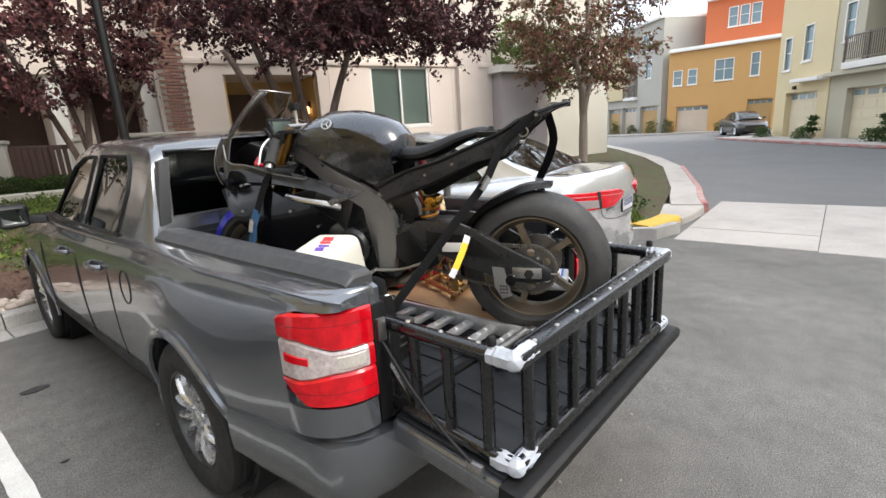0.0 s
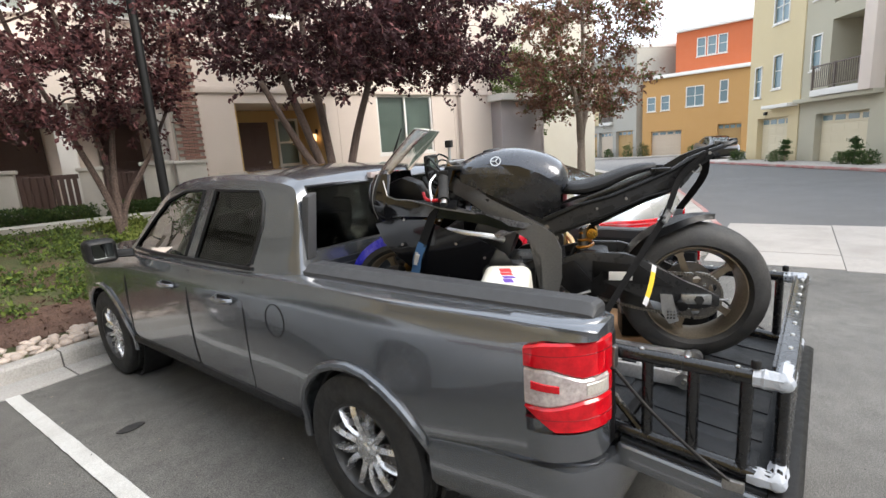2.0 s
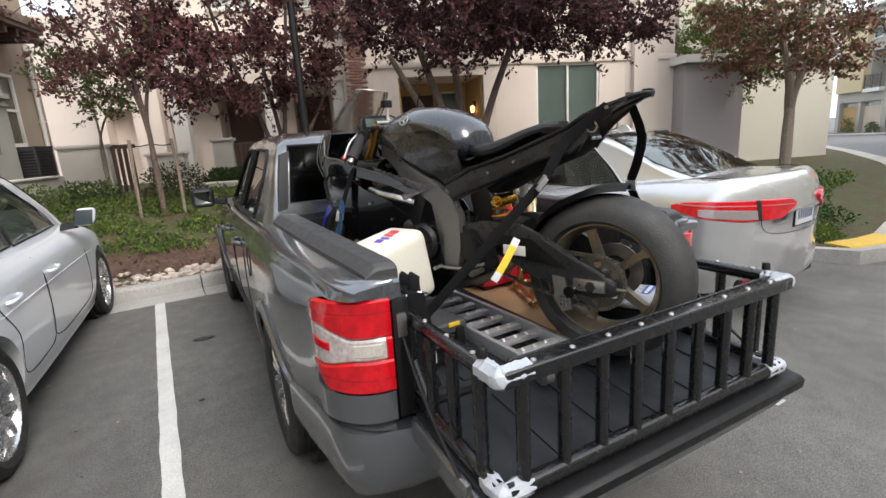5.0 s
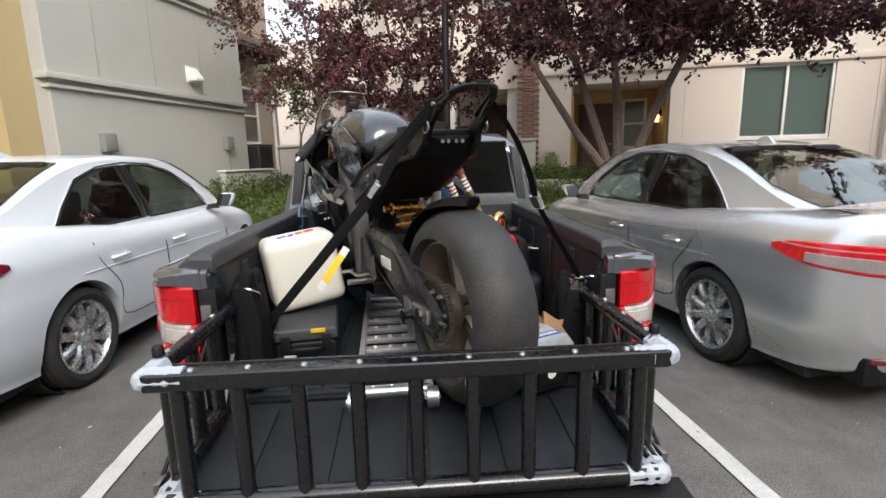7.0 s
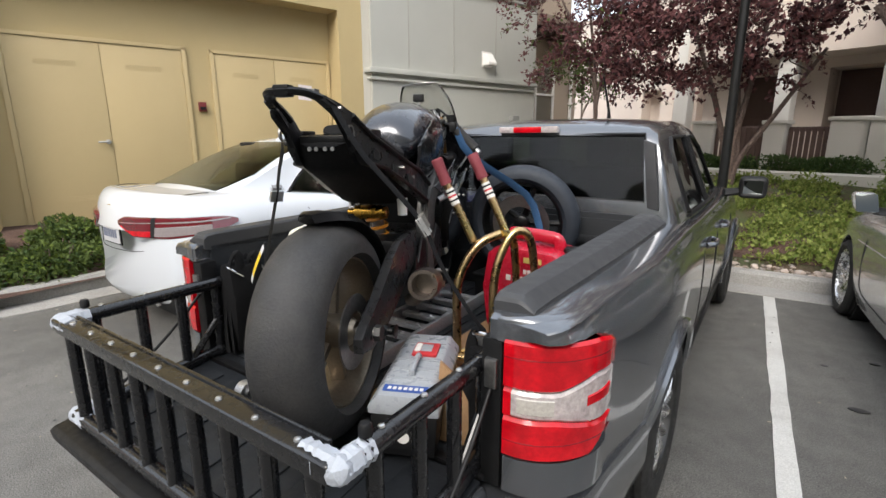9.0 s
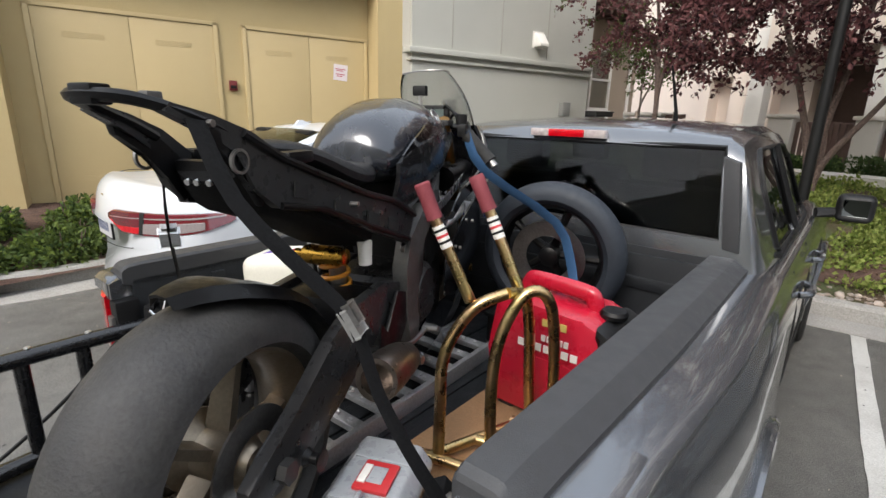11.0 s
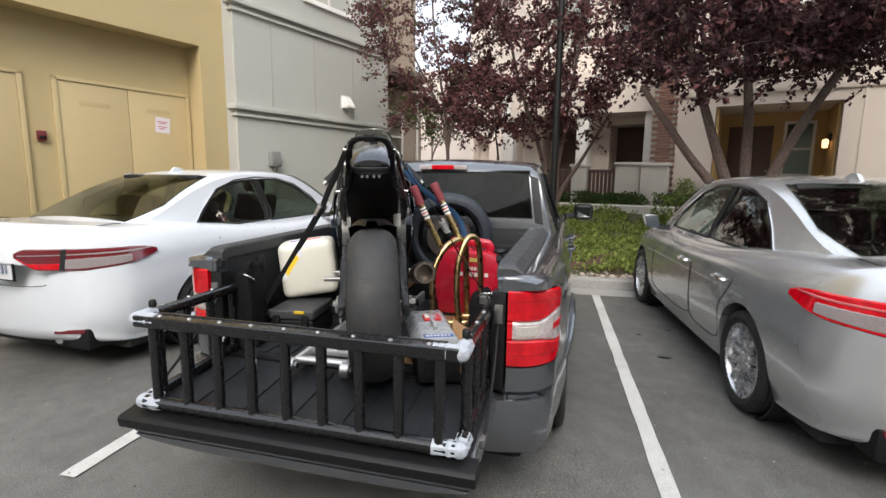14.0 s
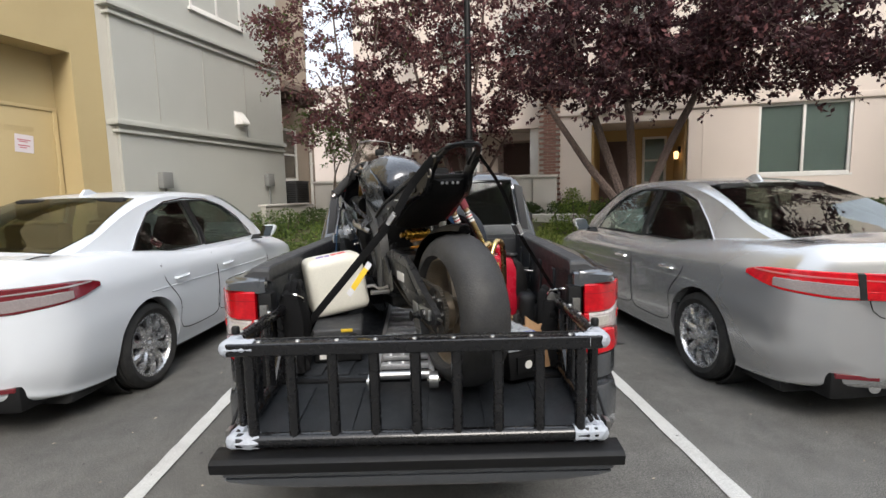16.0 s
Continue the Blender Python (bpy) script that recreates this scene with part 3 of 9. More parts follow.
# service building: ochre stucco with two pairs of steel doors in a deep recess
CA, CR = -6.6, -7.0
wall_box("wall_service", -13.0, CA, -6.0, 3.95, 0.0, 9.0, M_STUCCO_C, "ochre stucco wall with a deep door recess", holes=((CR, CA + 0.5, -1.25, 3.5, 0.3, 3.63),))
wall_box("door_pad", CR + 0.01, CA - 0.002, -1.24, 3.49, 0.25, 0.34, M_CONC, "concrete threshold under the service doors")
for k, (b0, b1) in enumerate(((-0.93, 1.10), (1.55, 3.42))):
    d = thing("service_door", "pair of flush ochre painted steel service doors, shut", "door", house(CR, b0, 0.35), group="service doors", kind="structure")
    w = b1 - b0
    bm = nb()
    for y0, y1, z0, z1 in ((-0.06, 0.0, 0, 2.5), (w, w + 0.06, 0, 2.5), (-0.06, w + 0.06, 2.45, 2.5)):
        bx(bm, -0.01, 0.035, y0, y1, z0, z1, bevel=0.004)
    part("door_frame", bm, M_DOORS, d)
    for j in range(2):
        y0, y1 = j * w / 2 + 0.004, (j + 1) * w / 2 - 0.003
        leaf_ = part("door_leaf", box(0.0, 0.018, y0, y1, 0.012, 2.445, bevel=0.003), M_DOORS, d)
        for z0, z1 in ((2.12, 2.2), (0.32, 0.4)):
            bm = nb()
            for s in range(4):
                bx(bm, 0.016, 0.0205, y0 + w * 0.14, y1 - w * 0.14, z0 + s * (z1 - z0) / 4, z0 + (s + 0.6) * (z1 - z0) / 4, bevel=0.002)
            part("louvre", bm, M_DOORS, leaf_)
        for z in (0.25, 1.2, 2.1):
            part("hinge", cyl(nb(), (0.022, y0 + 0.004 if j == 0 else y1 - 0.004, z), (0.022, y0 + 0.004 if j == 0 else y1 - 0.004, z + 0.11), 0.009, 8), M_DOORS, leaf_)
    bm = nb()
    cyl(bm, (0.015, w / 2 - 0.05, 1.13), (0.05, w / 2 - 0.05, 1.13), 0.032, 16)
    tube(bm, smooth_path([(0.045, w / 2 - 0.05, 1.13), (0.07, w / 2 - 0.055, 1.13), (0.075, w / 2 - 0.1, 1.13), (0.07, w / 2 - 0.17, 1.125)], 4), 0.011, 8)
    part("lever_handle", bm, M_ALU, d, "brushed metal lever handle")
kp = thing("keypad", "small dark red and black alarm box on the ochre wall", "alarm box", house(CR, 1.31, 2.0))
part("case", box(0, 0.05, -0.05, 0.06, -0.07, 0.07, bevel=0.01), mat("alarm_red", (0.16, 0.02, 0.02), 0.5), kp)
part("faceplate", box(0.05, 0.056, -0.035, 0.045, -0.045, 0.0, bevel=0.003), M_BLACKP, kp)
sg = thing("paper_sign", "white paper notice with faded red lines, taped to the door", "sign", house(CR + 0.02, 2.87, 2.18, 0) @ pose(0, 0, 0, -4, 0, 0))
part("sheet", box(0, 0.003, 0, 0.24, 0, 0.25), mat("notice_paper", (0.72, 0.66, 0.68), 0.8, grain=0.04, scale=6), sg)
M_REDINK = mat("red_ink", (0.5, 0.12, 0.16), 0.8)
for z, y0, y1 in ((0.17, 0.03, 0.2), (0.145, 0.05, 0.16), (0.09, 0.04, 0.19), (0.06, 0.06, 0.15)):
    part("text_bar", box(0.003, 0.0042, y0, y1, z, z + 0.014), M_REDINK, sg)

# grey stucco house with two ledges
BA, B0, B1 = -6.45, 4.05, 15.0
BE = 8.38  # far corner of the grey house
wall_box("wall_grey", -13.0, BA, B0, BE, 0.0, 10.0, M_STUCCO_B, "light grey stucco house wall, two storeys")
RECESS_A = -7.1  # the recessed wall behind the corner, under the upper floor
wall_box("wall_recessed", -13.0, RECESS_A, BE + 0.002, 10.8, 0.0, 4.0, M_STUCCO_W, "beige stucco wall, coloured darker as shaded, under the overhanging upper floor")
wall_box("wall_upper", -13.0, BA - 0.12, BE + 0.002, 9.75, 4.24, 10.0, M_STUCCO_W, "beige stucco upper floor that overhangs, coloured darker as shaded")
solo("soffit", box(-13.0, BA + 0.10, BE + 0.002, 9.9, 4.0, 4.08, bevel=0.01), M_BROWNP, "dark brown boarded soffit under the upper floor", "soffit", house(0, 0), kind="structure")
solo("fascia", box(BA + 0.06, BA + 0.13, BE + 0.002, 9.93, 4.082, 4.24, bevel=0.012), M_ROOF, "brown painted fascia board", "fascia", house(0, 0), kind="structure")
wall_box("eave_top", -13.0, BA + 0.058, BE + 0.002, 9.9, 4.082, 4.238, M_ROOF, "brown tiled eave over the recess")
for k in range(5):
    solo("eave_bracket", box(RECESS_A, BA + 0.02, BE + 0.12 + k * 0.33, BE + 0.20 + k * 0.33, 3.86, 3.998, bevel=0.01), M_BROWNP, "dark brown timber eave bracket", "bracket", house(0, 0), group="eave brackets", kind="structure")
dp = thing("downpipe", "white painted rainwater downpipe on the recessed wall", "downpipe", house(RECESS_A + 0.05, 10.52, 0.0), kind="structure")
part("pipe", tube(nb(), [(0, 0, 0.6), (0, 0, 3.95)], 0.042, 12), M_TRIM, dp)
for z in (1.2, 2.4, 3.6):
    part("clip", box(-0.05, 0.05, -0.052, 0.052, z, z + 0.035, bevel=0.004), M_TRIM, dp)
# the corner face turns from the light; its shade is the darker stucco colour
solo("wall_grey", prism(nb(), [(CA - 0.3, 3.952), (CA + 0.004, 3.952), (BA - 0.002, B0 + 0.06), (BA - 0.4, B0 + 0.06)], "z", 0.0, 10.0), M_STUCCO_B2, "grey stucco corner, toned darker for its shade, where the two buildings meet", "wall", house(0, 0), kind="structure", smooth=0)
for z0 in (2.54, 4.34):
    for dz, dp in ((0.0, 0.05), (0.12, 0.09)):
        bm = nb()
        bx(bm, BA - 0.5, BA + dp, B0 - dp, BE, z0 + dz, z0 + dz + (0.05 if dz == 0 else 0.09), bevel=0.012)
        solo("ledge", bm, M_STUCCO_B, "moulded grey stucco ledge round the house", "ledge", house(0, 0), group="stucco ledges", kind="structure")
for b in (4.84, 5.93, 7.09):
    for z0, z1 in ((2.80, 4.32),):
        solo("wall_joint", box(BA - 0.01, BA + 0.006, b, b + 0.02, z0, z1, bevel=0.002), M_STUCCO_B2, "thin control joint in the grey stucco", "trim", house(0, 0), group="stucco joints", kind="structure")
solo("ledge", box(BA - 0.012, BA + 0.05, 4.06, BE - 0.01, 0.0, 0.55, bevel=0.02), M_STUCCO_B2, "darker plinth at the foot of the grey wall", "ledge", house(0, 0), kind="structure")
window_unit("window_1", house(BA - 0.015, 5.7, 5.0, 90), 1.4, 1.3, "white framed upper window in the grey house", 2)
window_unit("window_2", house(RECESS_A + 0.012, 9.12, 1.9, 90), 0.74, 1.38, "narrow white framed sash window with pale blind", 1, mid=True)
vt = thing("wall_vent", "white hooded vent on the grey stucco wall", "vent", house(BA, 6.84, 3.0))
part("hood", prism(nb(), [(0, 0), (0.2, 0.0), (0.2, 0.05), (0.06, 0.24), (0, 0.24)], "y", -0.11, 0.11, bevel=0.01), M_TRIM, vt)
part("flange", box(-0.004, 0.012, -0.14, 0.14, -0.03, 0.28, bevel=0.004), M_TRIM, vt)
for k, (b, z) in enumerate(((4.68, 1.66), (7.56, 1.72))):
    mb = thing("meter_box", "grey metal utility box with a conduit on the wall", "meter box", house(BA, b, z), group="utility boxes")
    part("case", box(0, 0.12, 0, 0.22, 0, 0.28, bevel=0.015), M_GREYBOX, mb)
    part("cover", box(0.12, 0.128, 0.02, 0.2, 0.03, 0.25, bevel=0.004), M_GREYBOX, mb)
    part("conduit", cyl(nb(), (0.05, 0.11, 0), (0.05, 0.11, -1.2), 0.02, 10), M_GREYBOX, mb)
# air conditioner on a pad behind a low wall
ac = thing("air_conditioner", "dark air conditioning unit on a concrete pad", "air conditioner", house(-6.47, 8.72, 1.22))
part("case", box(-0.28, 0.27, -0.28, 0.28, 0.06, 0.62, bevel=0.03), M_ACDARK, ac)
part("lid", box(-0.29, 0.28, -0.29, 0.29, 0.60, 0.635, bevel=0.012), M_ACDARK, ac)
for k in range(9):
    part("fin", box(-0.24, 0.24, -0.288, -0.28, 0.11 + k * 0.052, 0.135 + k * 0.052), M_BLACKP, ac)
    part("fin", box(0.27, 0.278, -0.24, 0.24, 0.11 + k * 0.052, 0.135 + k * 0.052), M_BLACKP, ac)
part("pad", box(-0.34, 0.34, -0.34, 0.34, -0.62, 0.06, bevel=0.02), M_CONC, ac)
lw = thing("low_wall", "low grey rendered wall with a pale cap before the air conditioner", "garden wall", house(0, 0), kind="structure")
part("body", box(-6.10, -5.96, 6.9, 8.5, 0.3, 1.27, bevel=0.01), M_STUCCO_B2, lw)
part("cap", box(-6.13, -5.93, 6.87, 8.53, 1.27, 1.31, bevel=0.01), M_PATIO, lw)

# beige house opposite the bays
AB = 10.8
wall_box("wall_beige", -0.05, 8.35, AB, AB + 6, 0.0, 11.0, M_STUCCO_A, "pinkish beige stucco house front, three storeys",
         holes=((0.72, 2.9, AB - 0.5, AB + 1.7, 0.55, 3.08), (4.33, 6.12, AB - 0.5, AB + 0.5, 1.72, 3.3)))
wall_box("porch_lining", 0.73, 2.89, AB + 1.6, AB + 1.69, 0.56, 3.07, M_STUCCO_P, "tan stucco back wall of the porch")
wall_box("porch_lining", 2.84, 2.889, AB + 0.12, AB + 1.6, 0.56, 3.07, M_STUCCO_P, "tan stucco side wall of the porch")
wall_box("porch_lining", 0.731, 0.78, AB + 0.12, AB + 1.6, 0.56, 3.07, M_STUCCO_P, "tan stucco side wall of the porch")
wall_box("porch_floor", 0.73, 2.89, AB, AB + 1.6, 0.3, 0.72, M_CONC, "concrete porch floor")
# near-black sheet added in place of the room's darkness
wall_box("wall_back", 4.34, 6.11, AB + 0.3, AB + 0.34, 1.73, 3.29, M_DARK, "near-black sheet that stands for the unlit room behind the window")
window_unit("window_4", house(4.33, AB + 0.06, 1.72), 1.79, 1.58, "wide white framed window with closed green grey blinds", 2)
window_unit("window_5", house(2.05, AB + 1.55, 1.6), 0.6, 1.25, "white framed sash window in the porch", 1, mid=True)
pd = thing("porch_door", "brown panelled front door in the porch, shut", "door", house(0.95, AB + 1.58, 0.72), kind="structure")
part("door_leaf", box(0, 0.9, -0.03, 0.01, 0, 2.05, bevel=0.01), M_BROWNP, pd)
for x0 in (0.1, 0.5):
    for z0, z1 in ((0.15, 0.9), (1.05, 1.9)):
        part("panel", box(x0, x0 + 0.3, -0.045, -0.028, z0, z1, bevel=0.012), M_BROWNP, pd)
part("knob", lathe(nb(), [(0.0, 0.05), (0.025, 0.045), (0.03, 0.03), (0.012, 0.02), (0.012, 0)], 14, pose(0.82, -0.03, 1.0, 90)), M_STEEL, pd)
lamp = thing("porch_lamp", "small porch lantern with a warm light", "lamp", house(2.84, AB + 0.6, 2.35))
part("bracket", box(-0.06, 0, -0.03, 0.03, -0.02, 0.14, bevel=0.008), M_BLACKP, lamp)
part("shade", lathe(nb(), [(0.05, -0.16), (0.06, 0.0), (0.0, 0.03)], 12, pose(-0.1, 0, 0)), mat("warm_lamp_glass", (1.0, 0.6, 0.25), 0.4, emit=1.6), lamp)
for z in (3.3, 4.3):
    solo("ledge", box(-0.09, 8.39, AB - 0.05, AB + 0.02, z, z + 0.14, bevel=0.02), M_STUCCO_A, "beige stucco string course", "ledge", house(0, 0), group="beige ledges", kind="structure")
for a in (3.2, 6.9):
    solo("wall_joint", box(a, a + 0.03, AB - 0.012, AB + 0.01, 0.5, 3.3, bevel=0.003), M_STUCCO_A, "thin control joint in the beige stucco", "trim", house(0, 0), group="beige joints", kind="structure")
wall_box("wall_beige", 7.05, 7.75, AB - 0.16, AB - 0.001, 0.0, 11.0, M_STUCCO_A, "projecting beige stucco pier")
for a, z in ((0.8, 5.0), (4.4, 5.0)):
    window_unit("window_6", house(a, AB - 0.02, z), 1.5, 1.5, "white framed upper window of the beige house", 2)
wall_box("wall_mauve", 8.36, 10.2, AB - 0.45, AB + 6, 0.0, 3.1, M_STUCCO_G, "mauve grey stucco side wing with a low roof")
wall_box("roof", 8.2, 10.45, AB - 0.7, AB + 6, 3.11, 3.3, M_TRIM, "pale flat eaves of the side wing")
window_unit("window_7", house(10.21, AB + 0.3, 1.2, 90), 0.9, 1.6, "white framed door window in the side wing", 1, mid=True)
# brick corner strip
bw = thing("brick_pier", "narrow pier of brown brick at the house corner", "pier", house(-0.55, AB - 0.06, 0.6), kind="structure")
part("core", box(0, 0.48, 0.03, 0.4, 0, 9.0), M_STUCCO_B2, bw)
bme = mesh_of("brick", box(0, 0.2, 0, 0.06, 0, 0.056, bevel=0.004, seg=1), M_BRICK, 30)
for r in range(60):
    for c in range(3):
        x0 = c * 0.21 - (0.1 if r % 2 else 0.0)
        if x0 < -0.02 or x0 + 0.2 > 0.6:
            continue
        b = part("brick", bme, M_BRICK, bw)
        b.location = (x0, 0, r * 0.068)
# recessed fronts behind the low walls
wall_box("wall_recess", -4.6, -0.6, 12.9, 18, 0.0, 11.0, M_STUCCO_A, "beige stucco house front set back",
         holes=((-2.0, -1.0, 12.4, 13.6, 0.9, 3.0), (-4.0, -2.9, 12.4, 13.6, 0.9, 3.0)))
wall_box("wall_recess", -0.6, -0.05, 10.95, 18, 0.0, 11.0, M_STUCCO_A, "beige stucco return wall")
for a in (-1.95, -3.9):
    pd2 = thing("front_door", "dark brown front door in a recess, shut", "door", house(a, 13.55, 0.92), group="front doors", kind="structure")
    part("door_leaf", box(0, 0.9, 0, 0.04, 0, 2.06, bevel=0.01), M_BROWNP, pd2)
    for z0, z1 in ((0.15, 0.9), (1.05, 1.9)):
        part("panel", box(0.12, 0.78, -0.015, 0.001, z0, z1, bevel=0.01), M_BROWNP, pd2)
for a, w in ((-0.62, 0.3), (-2.35, 0.32), (-4.55, 0.35)):
    solo("column", box(a - w, a, 11.9, 12.25, 0.5, 4.2, bevel=0.02), M_TRIM, "pale square porch column", "column", house(0, 0), group="porch columns", kind="structure")
wall_box("wall_recess", -4.6, -0.6, 11.8, 12.88, 3.2, 4.3, M_STUCCO_A, "beige beam over the porches")
for a, z, w in ((-1.9, 5.2, 1.2), (-3.9, 5.2, 1.2)):
    window_unit("window_8", house(a, 12.86, z), w, 1.5, "white framed upper window of the house set back", 2)
# far houses left of these
wall_box("wall_far", -18.0, -8.302, 19.0, 24, 0.0, 6.6, M_STUCCO_A, "pale stucco house wing behind the stair tower")
wall_box("wall_far", -8.3, -4.7, 16.0, 22, 0.0, 11.0, M_STUCCO_A, "pale stucco house front far back",
         holes=((-6.2, -5.2, 15.5, 16.6, 0.9, 3.1), (-8.1, -7.2, 15.5, 16.6, 0.9, 3.1)))
for a in (-6.6, -7.0, -4.9):
    solo("column", box(a, a + 0.4, 15.2, 15.6, 0.5, 4.5, bevel=0.02), M_STUCCO_A, "pale square porch column", "column", house(0, 0), group="porch columns", kind="structure")

# low patio walls with caps, and slatted gates between them
def patio_pier(a0, a1, b, z0, z1, d=0.34):
    t = thing("patio_pier", "low white rendered garden pier with a flat cap", "garden wall", house(0, b), group="patio piers", kind="structure")
    part("body", box(a0, a1, 0, d, z0, z1, bevel=0.012), M_PATIO, t)
    part("cap", box(a0 - 0.04, a1 + 0.04, -0.04, d + 0.04, z1, z1 + 0.07, bevel=0.015), M_PATIO, t)


def slat_gate(a0, a1, b, z0, z1):
    t = thing("patio_gate", "brown painted gate of upright wooden slats", "gate", house(a0, b), group="patio gates", kind="structure")
    w = a1 - a0
    part("rail", box(0, w, 0.05, 0.09, z1 - 0.09, z1, bevel=0.006), M_BROWNP, t)
    part("rail", box(0, w, 0.05, 0.09, z0, z0 + 0.09, bevel=0.006), M_BROWNP, t)
    n = max(3, int(w / 0.095))
    me = mesh_of("slat", box(0, 0.075, 0.02, 0.05, z0 + 0.02, z1 - 0.02, bevel=0.005, seg=1), M_BROWNP, 30)
    for i in range(n):
        s = part("slat", me, M_BROWNP, t)
        s.location = (i * w / n, 0, 0)


patio_pier(-0.68, -0.1, 10.45, 0.6, 1.8)
patio_pier(-1.28, -0.72, 10.6, 0.6, 1.82)
slat_gate(-1.95, -1.28, 10.7, 0.85, 1.72)
patio_pier(-2.35, -1.98, 10.6, 0.6, 1.78)
slat_gate(-3.3, -2.37, 10.7, 0.85, 1.74)
patio_pier(-3.75, -3.32, 10.6, 0.6, 1.8)
patio_pier(-6.62, -5.68, 9.95, 0.4, 1.80)
slat_gate(-5.66, -5.2, 10.05, 0.75, 1.84)
patio_pier(-5.18, -4.4, 10.6, 0.4, 1.55)
# walk between hedge and bank
wall_box("path", -4.2, 6.2, 9.1, 9.75, 0.3, 0.93, M_PALECONC, "pale concrete footpath along the bank")

# lamp post
lp = thing("lamp_post", "slim black painted steel lamp post", "lamp post", pose(0.88, 6.44, bank(0.88, 6.44)))
part("pole", tube(nb(), [(0, 0, -0.05), (0, 0, 2.5), (0, 0, 6.5)], [0.062, 0.055, 0.045], 16), M_BLACKP, lp)
part("base", lathe(nb(), [(0.14, 0), (0.14, 0.05), (0.09, 0.1), (0.08, 0.3), (0.064, 0.33)], 20), M_BLACKP, lp)


# ---- vehicles: shared builders ----
def half_ring(row, k):
    """Right half of a body section, from the sill's middle up over the side to the top's middle."""
    y, zb, wr, wm, zm, ws, zs, wt, zt = row
    return [(0, zb), (wr * 0.55, zb), (wr - 0.05, zb), (wr, zb + 0.05), (wr + (wm - wr) * 0.7, zb + (zm - zb) * 0.5), (wm, zm), ((wm + ws) / 2 + 0.004, (zm + zs) / 2),
            (ws, zs), (ws - (ws - wt) * k, zs + (zt - zs) * 0.72), (wt, zt - 0.008), (wt * 0.7, zt + 0.0), (wt * 0.35, zt + 0.004), (0, zt + 0.006)]


def body_row(rows, y):
    return [y] + [interp(rows, y, c) for c in range(1, len(rows[0]))]


def body_loft(rows, ys, k=0.45, fine=4):
    rings = []
    for y in ys:
        h = [Vector((x, y, z)) for x, z in half_ring(body_row(rows, y), k)]
        h = smooth_path(h, fine)
        rings.append(h + [Vector((-v.x, v.y, v.z)) for v in reversed(h[1:-1])])
    return ring_faces(nb(), rings)


def body_x(rows, y, z, k=0.45):
    """Half width of the body side at y, z."""
    h = smooth_path([Vector((x, 0, zz)) for x, zz in half_ring(body_row(rows, y), k)][2:10], 4)
    best = h[0].x
    for a, b in zip(h, h[1:]):
        if (a.z - z) * (b.z - z) <= 0 and abs(b.z - a.z) > 1e-6:
            best = a.x + (b.x - a.x) * (z - a.z) / (b.z - a.z)
    return best


def cab_ring(row, off=0.0):
    y, zb, wb, wt, zt = row
    wb, wt, zt = wb - off, wt - off, zt - off
    r = min(0.09, (zt - zb) * 0.5)
    h = [(0, zb), (wb * 0.5, zb), (wb, zb)]
    for i in range(1, 7):
        t = i / 6
        h.append((wb + (wt + 0.03 - wb) * t, zb + (zt - r - zb) * t))
    h += [(wt + 0.012, zt - r * 0.5), (wt - 0.03, zt - r * 0.18), (wt * 0.72, zt - 0.002), (wt * 0.36, zt + 0.008), (0, zt + 0.012)]
    return h


def cab_loft(rows, ys, off=0.0):
    rings = []
    for y in ys:
        h = [Vector((x, y, z)) for x, z in cab_ring(body_row(rows, y), off)]
        rings.append(h + [Vector((-v.x, v.y, v.z)) for v in reversed(h[1:-1])])
    return ring_faces(nb(), rings)


def cab_x(rows, y, z):
    _, zb, wb, wt, zt = body_row(rows, y)
    r = min(0.09, (zt - zb) * 0.5)
    t = (z - zb) / max(zt - r - zb, 0.02)
    return wb + (wt + 0.03 - wb) * t


def spread_ys(y0, y1, n):
    return [y0 + (y1 - y0) * i / n for i in range(n + 1)]


def shell_panel(fn, poly, thick, sign=1):
    """A pane bent to a surface: fn maps an outline point to (outer, inner)."""
    bm = nb()
    outer, inner = zip(*[fn(p, thick, sign) for p in poly])
    a, b = [bm.verts.new(p) for p in outer], [bm.verts.new(p) for p in inner]
    bm.faces.new(a)
    bm.faces.new(b[::-1])
    for i in range(len(a)):
        j = (i + 1) % len(a)
        bm.faces.new((a[i], b[i], b[j], a[j]))
    return bm


def dense(poly, n=5):
    out = []
    for i, p in enumerate(poly):
        q = poly[(i + 1) % len(poly)]
        out += [(p[0] + (q[0] - p[0]) * k / n, p[1] + (q[1] - p[1]) * k / n) for k in range(n)]
    return out


def grow(poly, d):
    cx, cy = sum(p[0] for p in poly) / len(poly), sum(p[1] for p in poly) / len(poly)
    return [(p[0] + d * (1 if p[0] > cx else -1), p[1] + d * (1 if p[1] > cy else -1)) for p in poly]


